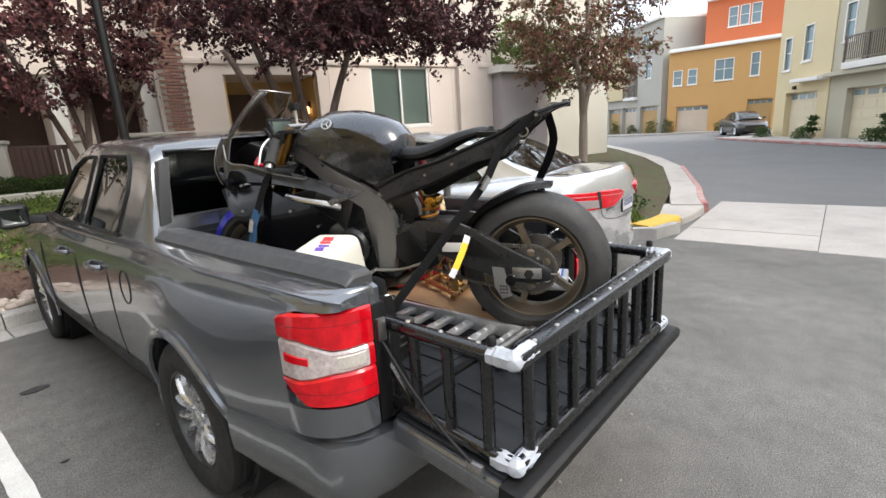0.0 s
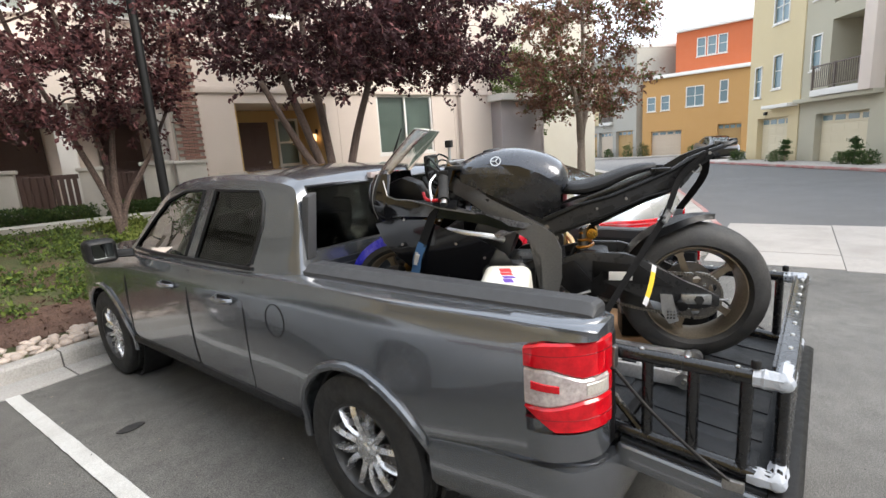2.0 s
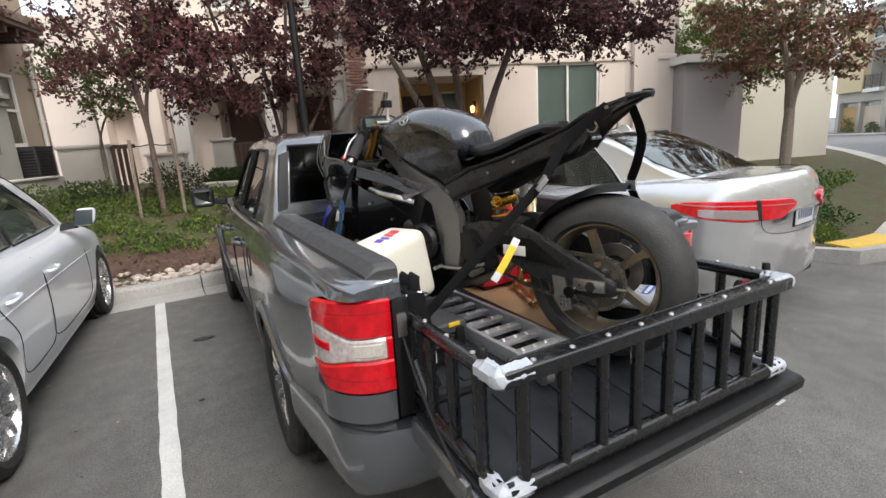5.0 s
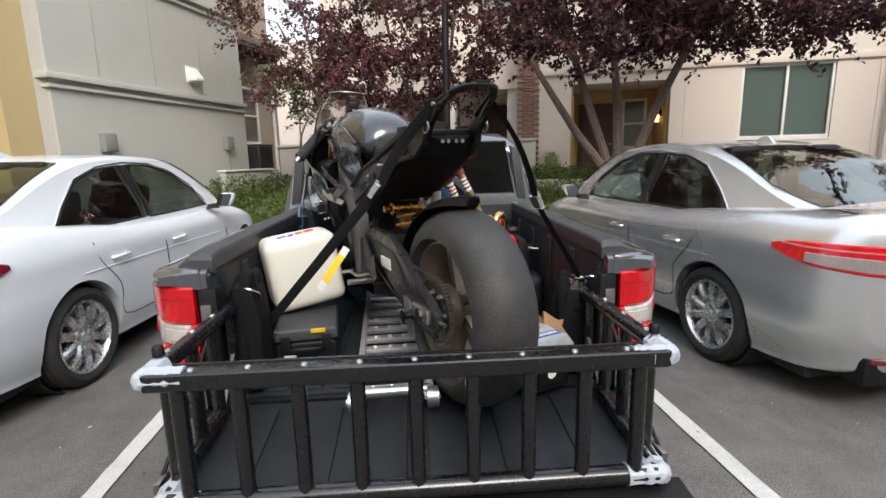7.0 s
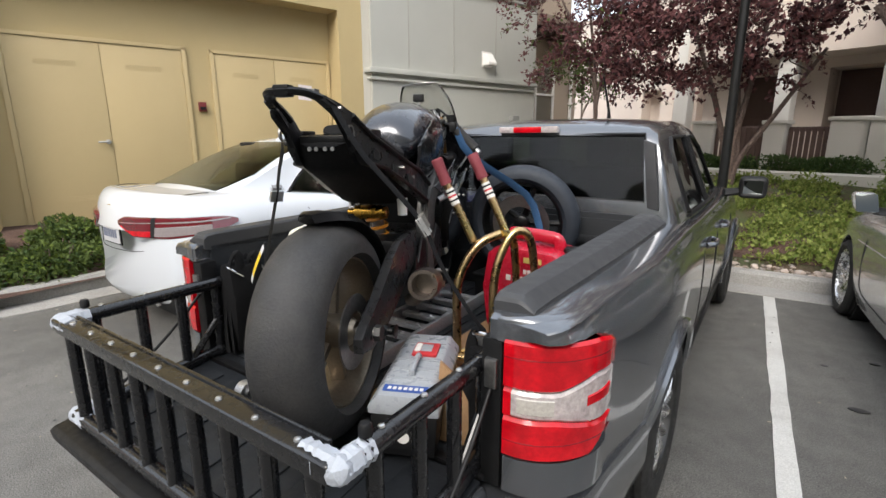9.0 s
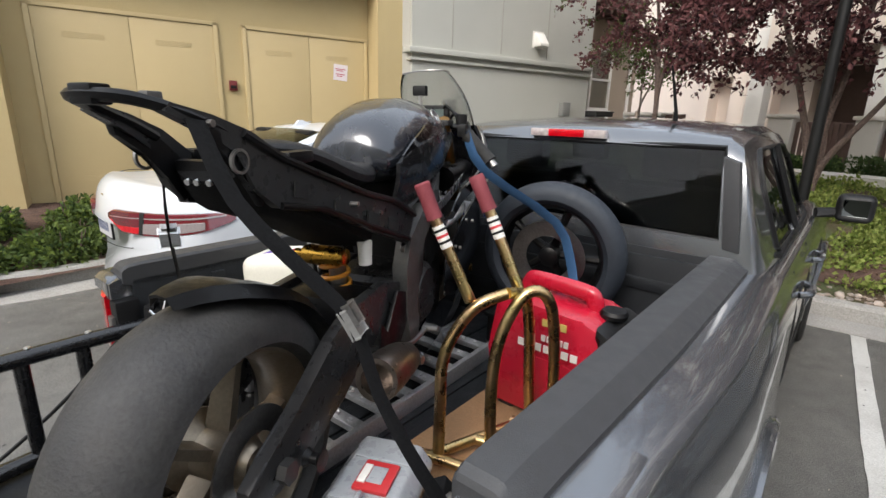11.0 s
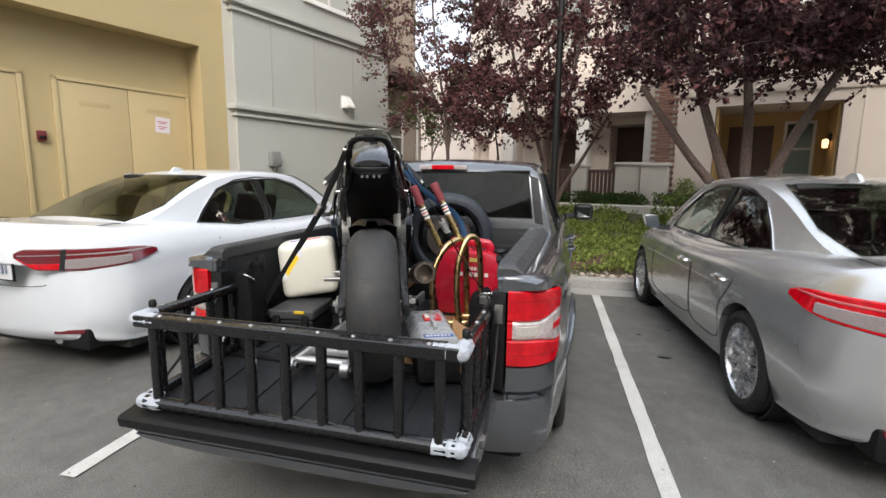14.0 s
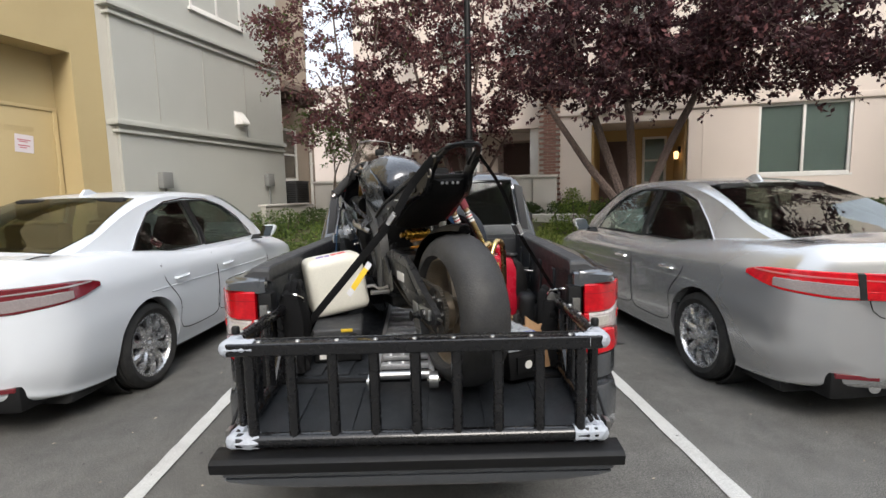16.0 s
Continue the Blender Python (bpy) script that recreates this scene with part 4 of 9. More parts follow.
def road_wheel(parent, name, x, y, z, r, rim, w, side, spokes, m_spoke, m_rim, twin=False, cap=True, fat=False):
    """A car wheel: tyre with tread grooves, rim barrel, spokes, hub cap, nuts."""
    hub = new(name)
    hub.parent = parent
    hub.matrix_basis = pose(x, y, z, 0, 90 * side, 0)
    h = w / 2
    prof = [(rim - 0.01, -h * 0.78), (rim + 0.012, -h * 0.9), (rim + (r - rim) * 0.45, -h), (r - 0.025, -h * 0.93), (r - 0.004, -h * 0.78)]
    for g in (-0.45, 0.0, 0.45):
        c = g * h
        prof += [(r, c - 0.014), (r - 0.008, c - 0.009), (r - 0.008, c + 0.009), (r, c + 0.014)]
    prof += [(r - 0.004, h * 0.78), (r - 0.025, h * 0.93), (rim + (r - rim) * 0.45, h), (rim + 0.012, h * 0.9), (rim - 0.01, h * 0.78)]
    part("tyre", torus_band(nb(), prof, 56), M_RUBBER, hub)
    part("rim", torus_band(nb(), [(rim + 0.004, -h * 0.85), (rim + 0.004, h * 0.84), (rim - 0.012, h * 0.86), (rim - 0.022, h * 0.7), (rim - 0.03, -h * 0.8)], 48), m_rim, hub)
    part("brake_disc", lathe(nb(), [(0.0, -0.01), (rim * 0.72, -0.01), (rim * 0.72, 0.0), (0.0, 0.0)], 32), M_STEEL, hub)
    part("barrel_back", lathe(nb(), [(0.0, -h * 0.7), (rim - 0.02, -h * 0.7), (rim - 0.02, -h * 0.66), (0.0, -h * 0.66)], 32), M_DARK, hub)
    sp = nb()
    rr = rim - 0.012
    for (a0, a1) in ((-0.5, 0.5),) if not twin else ((-1.25, -0.25), (0.25, 1.25)):
        wi, wo = (0.030, 0.032) if not fat else (0.019, 0.0165)
        rings = []
        for t in (0.0, 0.25, 0.5, 0.75, 1.0):
            rad = 0.05 + (rr - 0.05) * t
            off = (a0 + a1) / 2 * ((0.035 + 0.03 * t) if not fat else (0.024 + 0.062 * max(t - 0.35, 0) / 0.65)) if twin else 0.0
            hw = wi + (wo - wi) * t
            zt = h * 0.62 + 0.02 * math.sin(t * 3.1) + 0.012 * t
            pk = off + hw * (0.35 if off > 0 else -0.35)
            rings.append([Vector((rad, off - hw, zt - 0.045)), Vector((rad, off - hw * 0.9, zt - 0.014)), Vector((rad, pk, zt)), Vector((rad, off + hw * 0.9, zt - 0.014)), Vector((rad, off + hw, zt - 0.045))])
        ring_faces(sp, rings)
    me = mesh_of("spoke", sp, m_spoke, 30)
    for i in range(spokes):
        s = part("spoke", me, m_spoke, hub)
        s.rotation_euler = (0, 0, 6.28318 * i / spokes)
    part("hub_cap", lathe(nb(), [(0.075, h * 0.5), (0.07, h * 0.64), (0.034, h * 0.68), (0.03, h * 0.72), (0.0, h * 0.73)], 24), m_spoke, hub)
    nut = mesh_of("wheel_nut", lathe(nb(), [(0.01, h * 0.62), (0.01, h * 0.7), (0.004, h * 0.72)], 8), M_CHROME, 30)
    for i in range(5):
        q = part("wheel_nut", nut, M_CHROME, hub)
        q.location = (0.05 * math.cos(i * 1.2566 + 0.6), 0.05 * math.sin(i * 1.2566 + 0.6), 0)
    return hub


def seam(parent, pts, r=0.0035, name="panel_gap"):
    return part(name, tube(nb(), pts, r, 6), M_DARK, parent)


def car_seat(parent, x, y, z, w=0.25):
    bm = nb()
    bx(bm, x - w, x + w, y - 0.06, y + 0.1, z - 0.1, z + 0.16, bevel=0.05)
    bx(bm, x - w * 0.5, x + w * 0.5, y - 0.06, y + 0.04, z + 0.18, z + 0.34, bevel=0.04)
    part("seat", bm, M_SEAT, parent, "dark seat with headrest")


M_MIRROR = mat("mirror_glass", (0.05, 0.055, 0.055), 0.03, metal=1.0)

# ---- the grey pickup ----
TRUCK = pose(-0.008, -0.033, 0, 0, 0, -2.3)
FLOOR = 0.652
T = [  # y, sill z, sill w, waist w, waist z, shoulder w, shoulder z, top w, top z
    (0.0, 0.60, 0.78, 0.835, 0.72, 0.83, 1.00, 0.79, 1.105),
    (0.025, 0.60, 0.82, 0.868, 0.72, 0.862, 1.00, 0.815, 1.115),
    (0.10, 0.56, 0.85, 0.895, 0.72, 0.887, 1.00, 0.83, 1.12),
    (0.30, 0.50, 0.86, 0.91, 0.72, 0.898, 1.00, 0.835, 1.12),
    (0.62, 0.42, 0.87, 0.922, 0.70, 0.902, 1.00, 0.835, 1.12),
    (1.05, 0.36, 0.875, 0.93, 0.70, 0.904, 1.00, 0.83, 1.12),
    (1.50, 0.34, 0.87, 0.915, 0.68, 0.90, 0.99, 0.825, 1.12),
    (2.0, 0.33, 0.865, 0.90, 0.66, 0.893, 0.97, 0.82, 1.10),
    (3.0, 0.33, 0.865, 0.90, 0.66, 0.893, 0.96, 0.82, 1.09),
    (3.6, 0.34, 0.87, 0.905, 0.66, 0.893, 0.96, 0.80, 1.09),
    (4.12, 0.36, 0.875, 0.925, 0.68, 0.893, 0.94, 0.76, 1.08),
    (4.55, 0.38, 0.86, 0.905, 0.68, 0.875, 0.93, 0.72, 1.06),
    (4.85, 0.36, 0.78, 0.84, 0.62, 0.82, 0.88, 0.66, 1.02),
    (4.98, 0.38, 0.70, 0.76, 0.62, 0.74, 0.86, 0.60, 0.98),
    (5.02, 0.42, 0.64, 0.70, 0.62, 0.68, 0.84, 0.55, 0.94),
]
CAB = [  # y, belt z, belt w, roof w, roof z
    (1.54, 1.05, 0.80, 0.74, 1.15), (1.565, 1.05, 0.805, 0.73, 1.27), (1.61, 1.05, 0.81, 0.705, 1.45), (1.65, 1.05, 0.815, 0.68, 1.555),
    (1.71, 1.05, 0.818, 0.665, 1.60), (2.0, 1.05, 0.82, 0.655, 1.632), (2.4, 1.05, 0.82, 0.65, 1.645), (2.8, 1.05, 0.82, 0.645, 1.635),
    (3.02, 1.05, 0.82, 0.64, 1.612), (3.18, 1.05, 0.815, 0.645, 1.57), (3.45, 1.05, 0.80, 0.67, 1.40), (3.72, 1.04, 0.785, 0.70, 1.19), (3.84, 1.04, 0.77, 0.72, 1.09),
]
truck = thing("pickup_truck", "dark grey crew cab pickup truck with its tailgate open", "pickup truck", TRUCK)
WR, WF = 1.05, 4.13
ys = [0, 0.012, 0.025, 0.05, 0.1, 0.2, 0.3, 0.45, 0.62, 0.8, 0.95, 1.05, 1.2, 1.35, 1.5, 1.7, 2.0, 2.3, 2.6, 3.0, 3.3, 3.6, 3.8, 4.0, 4.12, 4.3, 4.55, 4.7, 4.85, 4.93, 4.98, 5.02]
cutters = [cyl(nb(), (s * 0.55, y, 0.36), (s * 1.2, y, 0.36), 0.415, 40) for s in (-1, 1) for y in (WR, WF)]
cutters.append(box(-0.665, 0.665, -0.4, 1.54, FLOOR - 0.02, 1.5))
cutters.append(box(-0.72, 0.72, -0.4, 0.06, 0.3, FLOOR + 0.4))
LAMP = [(0.708, 0.0), (0.755, 0.005), (0.80, 0.022), (0.845, 0.056)] + [(min(x, body_x(T, y, 0.92) + 0.003), y) for x, y in ((0.880, 0.104), (0.903, 0.158), (0.913, 0.215))]
for s in (-1, 1):
    cutters.append(prism(nb(), [(s * x, y) for x, y in [(0.70, -0.2)] + [(x - 0.006, min(y + 0.022, 0.213)) for x, y in LAMP[:-1]] + [(LAMP[-1][0] - 0.02, 0.2135), (1.2, 0.2135), (1.2, -0.2)]], "z", 0.62, 1.066))
body = part("body", cut(body_loft(T, ys), cutters), M_GREYP, truck, "dark grey metallic painted body", smooth=28)
cabin = cut(cab_loft(CAB, [1.54, 1.552, 1.565, 1.588, 1.61, 1.63, 1.65, 1.68, 1.71, 1.8, 2.0, 2.2, 2.4, 2.6, 2.8, 2.92, 3.02, 3.1, 3.18, 3.3, 3.45, 3.6, 3.72, 3.84]),
            [cab_loft(CAB, [1.58, 1.61, 1.64, 1.68, 1.73, 2.0, 2.4, 2.8, 3.0, 3.15, 3.3, 3.45, 3.6, 3.7], 0.035)])
WIN_R = [(1.97, 1.15), (1.925, 1.34), (1.945, 1.47), (2.0, 1.525), (2.49, 1.535), (2.60, 1.118), (2.03, 1.122)]
WIN_F = [(2.74, 1.115), (2.64, 1.535), (2.92, 1.525), (3.14, 1.46), (3.36, 1.315), (3.56, 1.15), (3.57, 1.112)]
REAR = [(-0.675, 1.215), (0.675, 1.215), (0.63, 1.543), (-0.63, 1.543)]
cabin = cut(cabin, [prism(nb(), WIN_R, "x", -1.2, 1.2), prism(nb(), WIN_F, "x", -1.2, 1.2), prism(nb(), REAR, "y", 1.3, 1.71),
                    prism(nb(), [(-0.62, 1.585), (0.62, 1.585), (0.70, 1.13), (-0.70, 1.13)], "y", 3.19, 4.1)])
part("cab", cabin, M_GREYP, truck, "dark grey painted cab with roof", smooth=28)


def side_pane(p, th, s):
    xx = cab_x(CAB, p[0], p[1]) - 0.006
    return Vector((s * xx, p[0], p[1])), Vector((s * (xx - th), p[0], p[1]))


def rear_pane(p, th, s):
    yy = 1.54 + (p[1] - 1.15) * 0.26 + 0.016
    return Vector((p[0], yy, p[1])), Vector((p[0], yy + th, p[1]))


for s in (-1, 1):
    part("window_rear_door", shell_panel(side_pane, dense(grow(WIN_R, 0.008)), 0.004, s), M_GLASSD, truck, "dark privacy glass", 0)
    part("window_front_door", shell_panel(side_pane, dense(grow(WIN_F, 0.008)), 0.004, s), M_GLASS, truck, "lightly tinted glass", 0)
    for poly in (WIN_R, WIN_F):
        p2 = dense(grow(poly, 0.006), 4)
        part("window_seal", tube(nb(), [Vector((s * (cab_x(CAB, a, b) + 0.001), a, b)) for a, b in p2 + p2[:1]], 0.009, 6), M_BLACKP, truck)
    part("belt_trim", tube(nb(), [Vector((s * (cab_x(CAB, y, 1.112) + 0.004), y, 1.112 + 0.004 * (2.5 - y))) for y in spread_ys(1.95, 3.58, 8)], 0.011, 6), M_BLACKP, truck)
part("rear_window", shell_panel(rear_pane, dense(grow(REAR, 0.006)), 0.004), M_GLASSD, truck, "dark tinted rear window", 0)
p2 = dense(grow(REAR, 0.003), 6)
part("window_seal", tube(nb(), [Vector((a, 1.54 + (b - 1.15) * 0.26 + 0.010, b)) for a, b in p2 + p2[:1]], 0.01, 6), M_BLACKP, truck)
part("windscreen", shell_panel(lambda p, th, s: (Vector((p[0], 3.18 + (1.575 - p[1]) * 1.38, p[1])), Vector((p[0], 3.17 + (1.575 - p[1]) * 1.38, p[1] - th))), [(-0.6, 1.57), (0.6, 1.57), (0.70, 1.12), (-0.70, 1.12)], 0.004), M_GLASS, truck)
# panel below the rear window, and corner vents
part("cab_back", box(-0.72, 0.72, 1.534, 1.545, FLOOR, 1.15, bevel=0.004), M_LINER, truck)
for s in (-1, 1):
    part("corner_trim", prism(nb(), [(s * 0.688, 1.19), (s * 0.735, 1.18), (s * 0.695, 1.5), (s * 0.648, 1.52)], "y", 1.545, 1.60, bevel=0.004), M_GREYPL, truck)
# third brake light in the roof edge
bl = part("brake_light_panel", box(-0.18, 0.18, 1.622, 1.66, 1.556, 1.592, bevel=0.008), M_WLENS, truck, "white cargo lamp beside the brake light")
part("brake_lens", box(-0.085, 0.085, 1.616, 1.64, 1.558, 1.59, bevel=0.005), M_RED, bl, "red brake lens")
part("antenna", tube(nb(), [(0.36, 1.95, 1.64), (0.36, 1.94, 1.68), (0.35, 1.83, 1.86)], [0.012, 0.008, 0.004], 8), M_BLACKP, truck)
# rail caps on the bed sides
for s in (-1, 1):
    prof = [(0.655, 1.09), (0.655, 1.152), (0.661, 1.160), (0.718, 1.162), (0.727, 1.160), (0.735, 1.154), (0.756, 1.134), (0.764, 1.128), (0.766, 1.112), (0.74, 1.10)]
    rings = []
    for y, k in ((0.035, 0.55), (0.04, 0.75), (0.055, 0.94), (0.09, 1.0), (0.14, 1.0), (0.7, 1.0), (1.3, 1.0), (1.62, 1.0), (1.72, 0.93), (1.80, 0.7), (1.86, 0.25)):
        rings.append([Vector((s * (x if x < 0.8 or y > 0.14 else 0.69 + (x - 0.69) * (0.84 + 0.16 * (y - 0.03) / 0.11)), y, 1.112 + (z - 1.112) * k)) for x, z in prof])
    part("bed_rail_cap", ring_faces(nb(), rings), M_GREYPL, truck, "dark grey plastic rail cap", smooth=22)
    rings = []
    for y, k, w in ((-0.002, 0.8, 0.12), (0.003, 0.95, 0.36), (0.022, 1.0, 0.62), (0.054, 1.0, 0.85), (0.10, 1.0, 0.98), (0.15, 1.0, 1.03), (0.3, 1.0, 1.03)):
        rings.append([Vector((s * (0.685 + (x - 0.685) * w), y, 1.05 + (z - 1.05) * k)) for x, z in ((0.685, 1.05), (0.685, 1.108), (0.70, 1.117), (0.80, 1.118), (0.835, 1.113), (0.858, 1.098), (0.870, 1.075), (0.876, 1.05))])
    part("bed_corner_cap", ring_faces(nb(), rings), M_GREYP, truck, smooth=50)
    # inner bed wall with ribs and tie loops
    wl_ = part("bed_wall", box(*sorted((s * 0.655, s * 0.668)), 0.06, 1.53, FLOOR - 0.01, 1.11, bevel=0.003), M_LINER, truck, "black plastic bed wall")
    for y in (0.3, 0.62, 0.94, 1.26):
        part("wall_rib", box(*sorted((s * 0.642, s * 0.656)), y, y + 0.05, FLOOR + 0.2, 1.08, bevel=0.006), M_LINER, wl_)
    for y in (0.16, 0.85):
        part("tie_loop", tube(nb(), smooth_path([(s * 0.65, y, 0.98), (s * 0.60, y + 0.02, 0.985), (s * 0.60, y + 0.09, 0.985), (s * 0.65, y + 0.11, 0.98)], 4), 0.006, 8), M_STEEL, wl_)
    part("wheel_house", box(*sorted((s * 0.55, s * 0.66)), 0.74, 1.38, FLOOR - 0.01, 0.86, bevel=0.05, seg=4), M_LINER, truck)
    part("gate_post", box(*sorted((s * 0.64, s * 0.70)), 0.0, 0.07, FLOOR - 0.02, 1.05, bevel=0.012), M_BLACKP, truck, "black jamb beside the tailgate")
    part("gate_latch", box(*sorted((s * 0.655, s * 0.69)), -0.012, 0.01, 0.92, 1.0, bevel=0.006), M_STEEL, truck)
    # tail light: red, white and red, wrapping the corner


def lamp_skin(s, z0, z1, off, u0=0.0, u1=1.0, ends=False):
    """A patch of the tail light: u runs from its inner edge round the corner to the flank."""
    path = [Vector((x, y, 0)) for x, y in LAMP]
    path = smooth_path(path, 4)
    n = len(path) - 1
    i0, i1 = round(u0 * n), round(u1 * n)
    bm = nb()
    rings = []
    for k in range(i0, i1 + 1):
        p = path[k]
        d = (path[min(k + 1, n)] - path[max(k - 1, 0)]).normalized()
        nr = Vector((d.y, -d.x, 0))
        rings.append([])
        low = 0.742 + 0.085 * max(k / n - 0.72, 0) / 0.28
        top = 1.06 - 0.02 * max(k / n - 0.8, 0) / 0.2
        za, zb = (z0(k / n) if callable(z0) else z0), (z1(k / n) if callable(z1) else z1)
        a, b = (za, zb) if ends else (min(max(za, low), zb - 0.002), max(min(zb, top), min(max(za, low), zb - 0.002) + 0.002))
        c = min(0.008, (b - a) * 0.3)
        for z, o in ((a, 0.0), (a + c, off), (b - c, off), (b, 0.0)):
            q = p + nr * o
            rings[-1].append(Vector((s * q.x, q.y, z)))
        for z, o in ((b, -0.04), (a, -0.04)):
            q = p + nr * o
            rings[-1].append(Vector((s * q.x, q.y, z)))
    return ring_faces(bm, rings)


for s in (-1, 1):
    tl = part("tail_light", lamp_skin(s, 0.735, 1.064, -0.012), M_BLACKP, truck, "tall tail light, red above and below, white between")
    def hi(u):
        return 0.930 + 0.036 * min(max((u - 0.45) / 0.3, 0), 1)

    def lo(u):
        return 0.856 - 0.022 * min(max((u - 0.45) / 0.3, 0), 1)
    part("upper_lens", lamp_skin(s, lambda u: hi(u) + 0.002, 1.06, 0.008), M_RED, tl, "red lens")
    part("middle_lens", lamp_skin(s, lo, hi, 0.006, u0=0.08), M_WLENS, tl, "white band lens")
    part("inner_lens", lamp_skin(s, 0.854, 0.932, 0.0075, u1=0.08), M_RED, tl, "red lens")
    part("reversing_lens", lamp_skin(s, 0.866, 0.920, 0.0085, u0=0.12, u1=0.42), M_RLENS, tl, "clear ribbed reversing lens")
    part("centre_bar", lamp_skin(s, lambda u: 0.862 + 0.03 * u, lambda u: 0.890 + 0.045 * u, 0.0095, u0=0.66, u1=0.93), M_RED, tl, "red bar")
    part("lower_lens", lamp_skin(s, 0.742, lambda u: lo(u) - 0.002, 0.008), M_RED, tl, "red lens")
    for z in (1.015, 0.79):
        part("lens_rib", lamp_skin(s, z, z + 0.004, 0.0092), M_REDD, tl)
    part("lamp_surround", lamp_skin(s, 0.635, 0.737, 0.0, ends=True), M_GREYP, truck, smooth=60)
# rear bumper
rings = []
for x, y, k in ((-0.925, 0.63, 0.9), (-0.92, 0.45, 1.0), (-0.912, 0.3, 1.0), (-0.90, 0.17, 1.0), (-0.88, 0.07, 1.0), (-0.80, 0.0, 1.0), (-0.68, -0.03, 1.0), (-0.3, -0.045, 1), (0.3, -0.045, 1), (0.68, -0.03, 1.0), (0.80, 0.0, 1.0), (0.88, 0.07, 1.0), (0.90, 0.17, 1.0), (0.912, 0.3, 1.0), (0.92, 0.45, 1.0), (0.925, 0.63, 0.9)):
    nx = Vector((x, 0, 0)).normalized() if abs(x) > 0.89 else Vector((0, -1, 0))
    inn = Vector((-0.10 if x > 0 else 0.10, 0, 0)) if abs(x) > 0.85 else Vector((0, 0.12, 0))
    c = Vector((x, y, 0))
    rings.append([c + inn * a + Vector((0, 0, 0.42 + (z - 0.42) * k)) for a, z in ((1, 0.36), (0.25, 0.36), (0.05, 0.40), (0.0, 0.47), (0.0, 0.56), (0.08, 0.60), (1, 0.61))])
part("rear_bumper", ring_faces(nb(), rings), M_GREYP, truck, "grey painted rear bumper", smooth=50)
part("bumper_step", box(-0.55, 0.55, -0.05, 0.06, 0.595, 0.607, bevel=0.004), M_BLACKP, truck, "black plastic step pad")
# open tailgate, hanging a little low
gate = part("tailgate", box(-0.675, 0.675, -0.505, -0.012, -0.10, -0.014, bevel=0.02, seg=3), M_GREYP, truck, "open tailgate lying flat")
gate.matrix_basis = pose(0, 0.0, FLOOR, 5.6, 0, 0)
part("gate_cap", prism(nb(), [(-0.49, -0.062), (-0.53, -0.058), (-0.545, -0.048), (-0.547, -0.012), (-0.53, -0.003), (-0.46, 0.0), (-0.46, -0.06)], "x", -0.69, 0.69, bevel=0.004), M_BLACKP, gate, "black plastic spoiler edge")
part("gate_liner", box(-0.655, 0.655, -0.458, -0.02, -0.014, 0.0, bevel=0.003), M_LINER, gate, "black liner on the tailgate")
for x in (-0.52, -0.31, -0.10, 0.10, 0.31, 0.52):
    part("gate_rib", box(x - 0.07, x + 0.07, -0.42, -0.06, -0.002, 0.007, bevel=0.006), M_LINER, gate)
rings = []
for x in (-0.66, -0.64, -0.60, -0.52, -0.4, -0.2, 0.0, 0.2, 0.4, 0.52, 0.60, 0.64, 0.66):
    d = 0.058 * (1 - abs(x / 0.66) ** 5) ** 0.6 if abs(x) < 0.66 else 0.0
    rings.append([Vector((x, y, -0.098 - d * k)) for y, k in ((-0.505, 0.0), (-0.508, 0.45), (-0.495, 0.8), (-0.46, 1.0), (-0.30, 0.95), (-0.10, 0.6), (-0.04, 0.0))])
part("gate_skin", ring_faces(nb(), rings), M_GREYP, gate, "curved grey painted outer skin", smooth=45)
part("gate_handle", box(-0.12, 0.12, -0.36, -0.28, -0.165, -0.14, bevel=0.006), M_BLACKP, gate)
# bed floor with ribs
fl = part("bed_floor", box(-0.66, 0.66, 0.0, 1.53, FLOOR - 0.018, FLOOR, bevel=0.003), M_LINER, truck, "black ribbed bed floor")
for i in range(9):
    x = -0.50 + i * 0.125
    part("floor_rib", box(x - 0.042, x + 0.042, 0.06, 1.50, FLOOR - 0.002, FLOOR + 0.009, bevel=0.005), M_LINER, fl)
part("floor_lip", box(-0.655, 0.655, -0.012, 0.02, FLOOR - 0.01, FLOOR + 0.006, bevel=0.004), M_BLACKP, fl)
part("bulkhead", box(-0.655, 0.655, 1.515, 1.534, FLOOR, 1.12, bevel=0.004), M_LINER, truck, "black plastic bed front wall")
for z in (0.8, 0.98):
    part("bulkhead_rib", box(-0.6, 0.6, 1.505, 1.517, z, z + 0.05, bevel=0.006), M_LINER, truck)
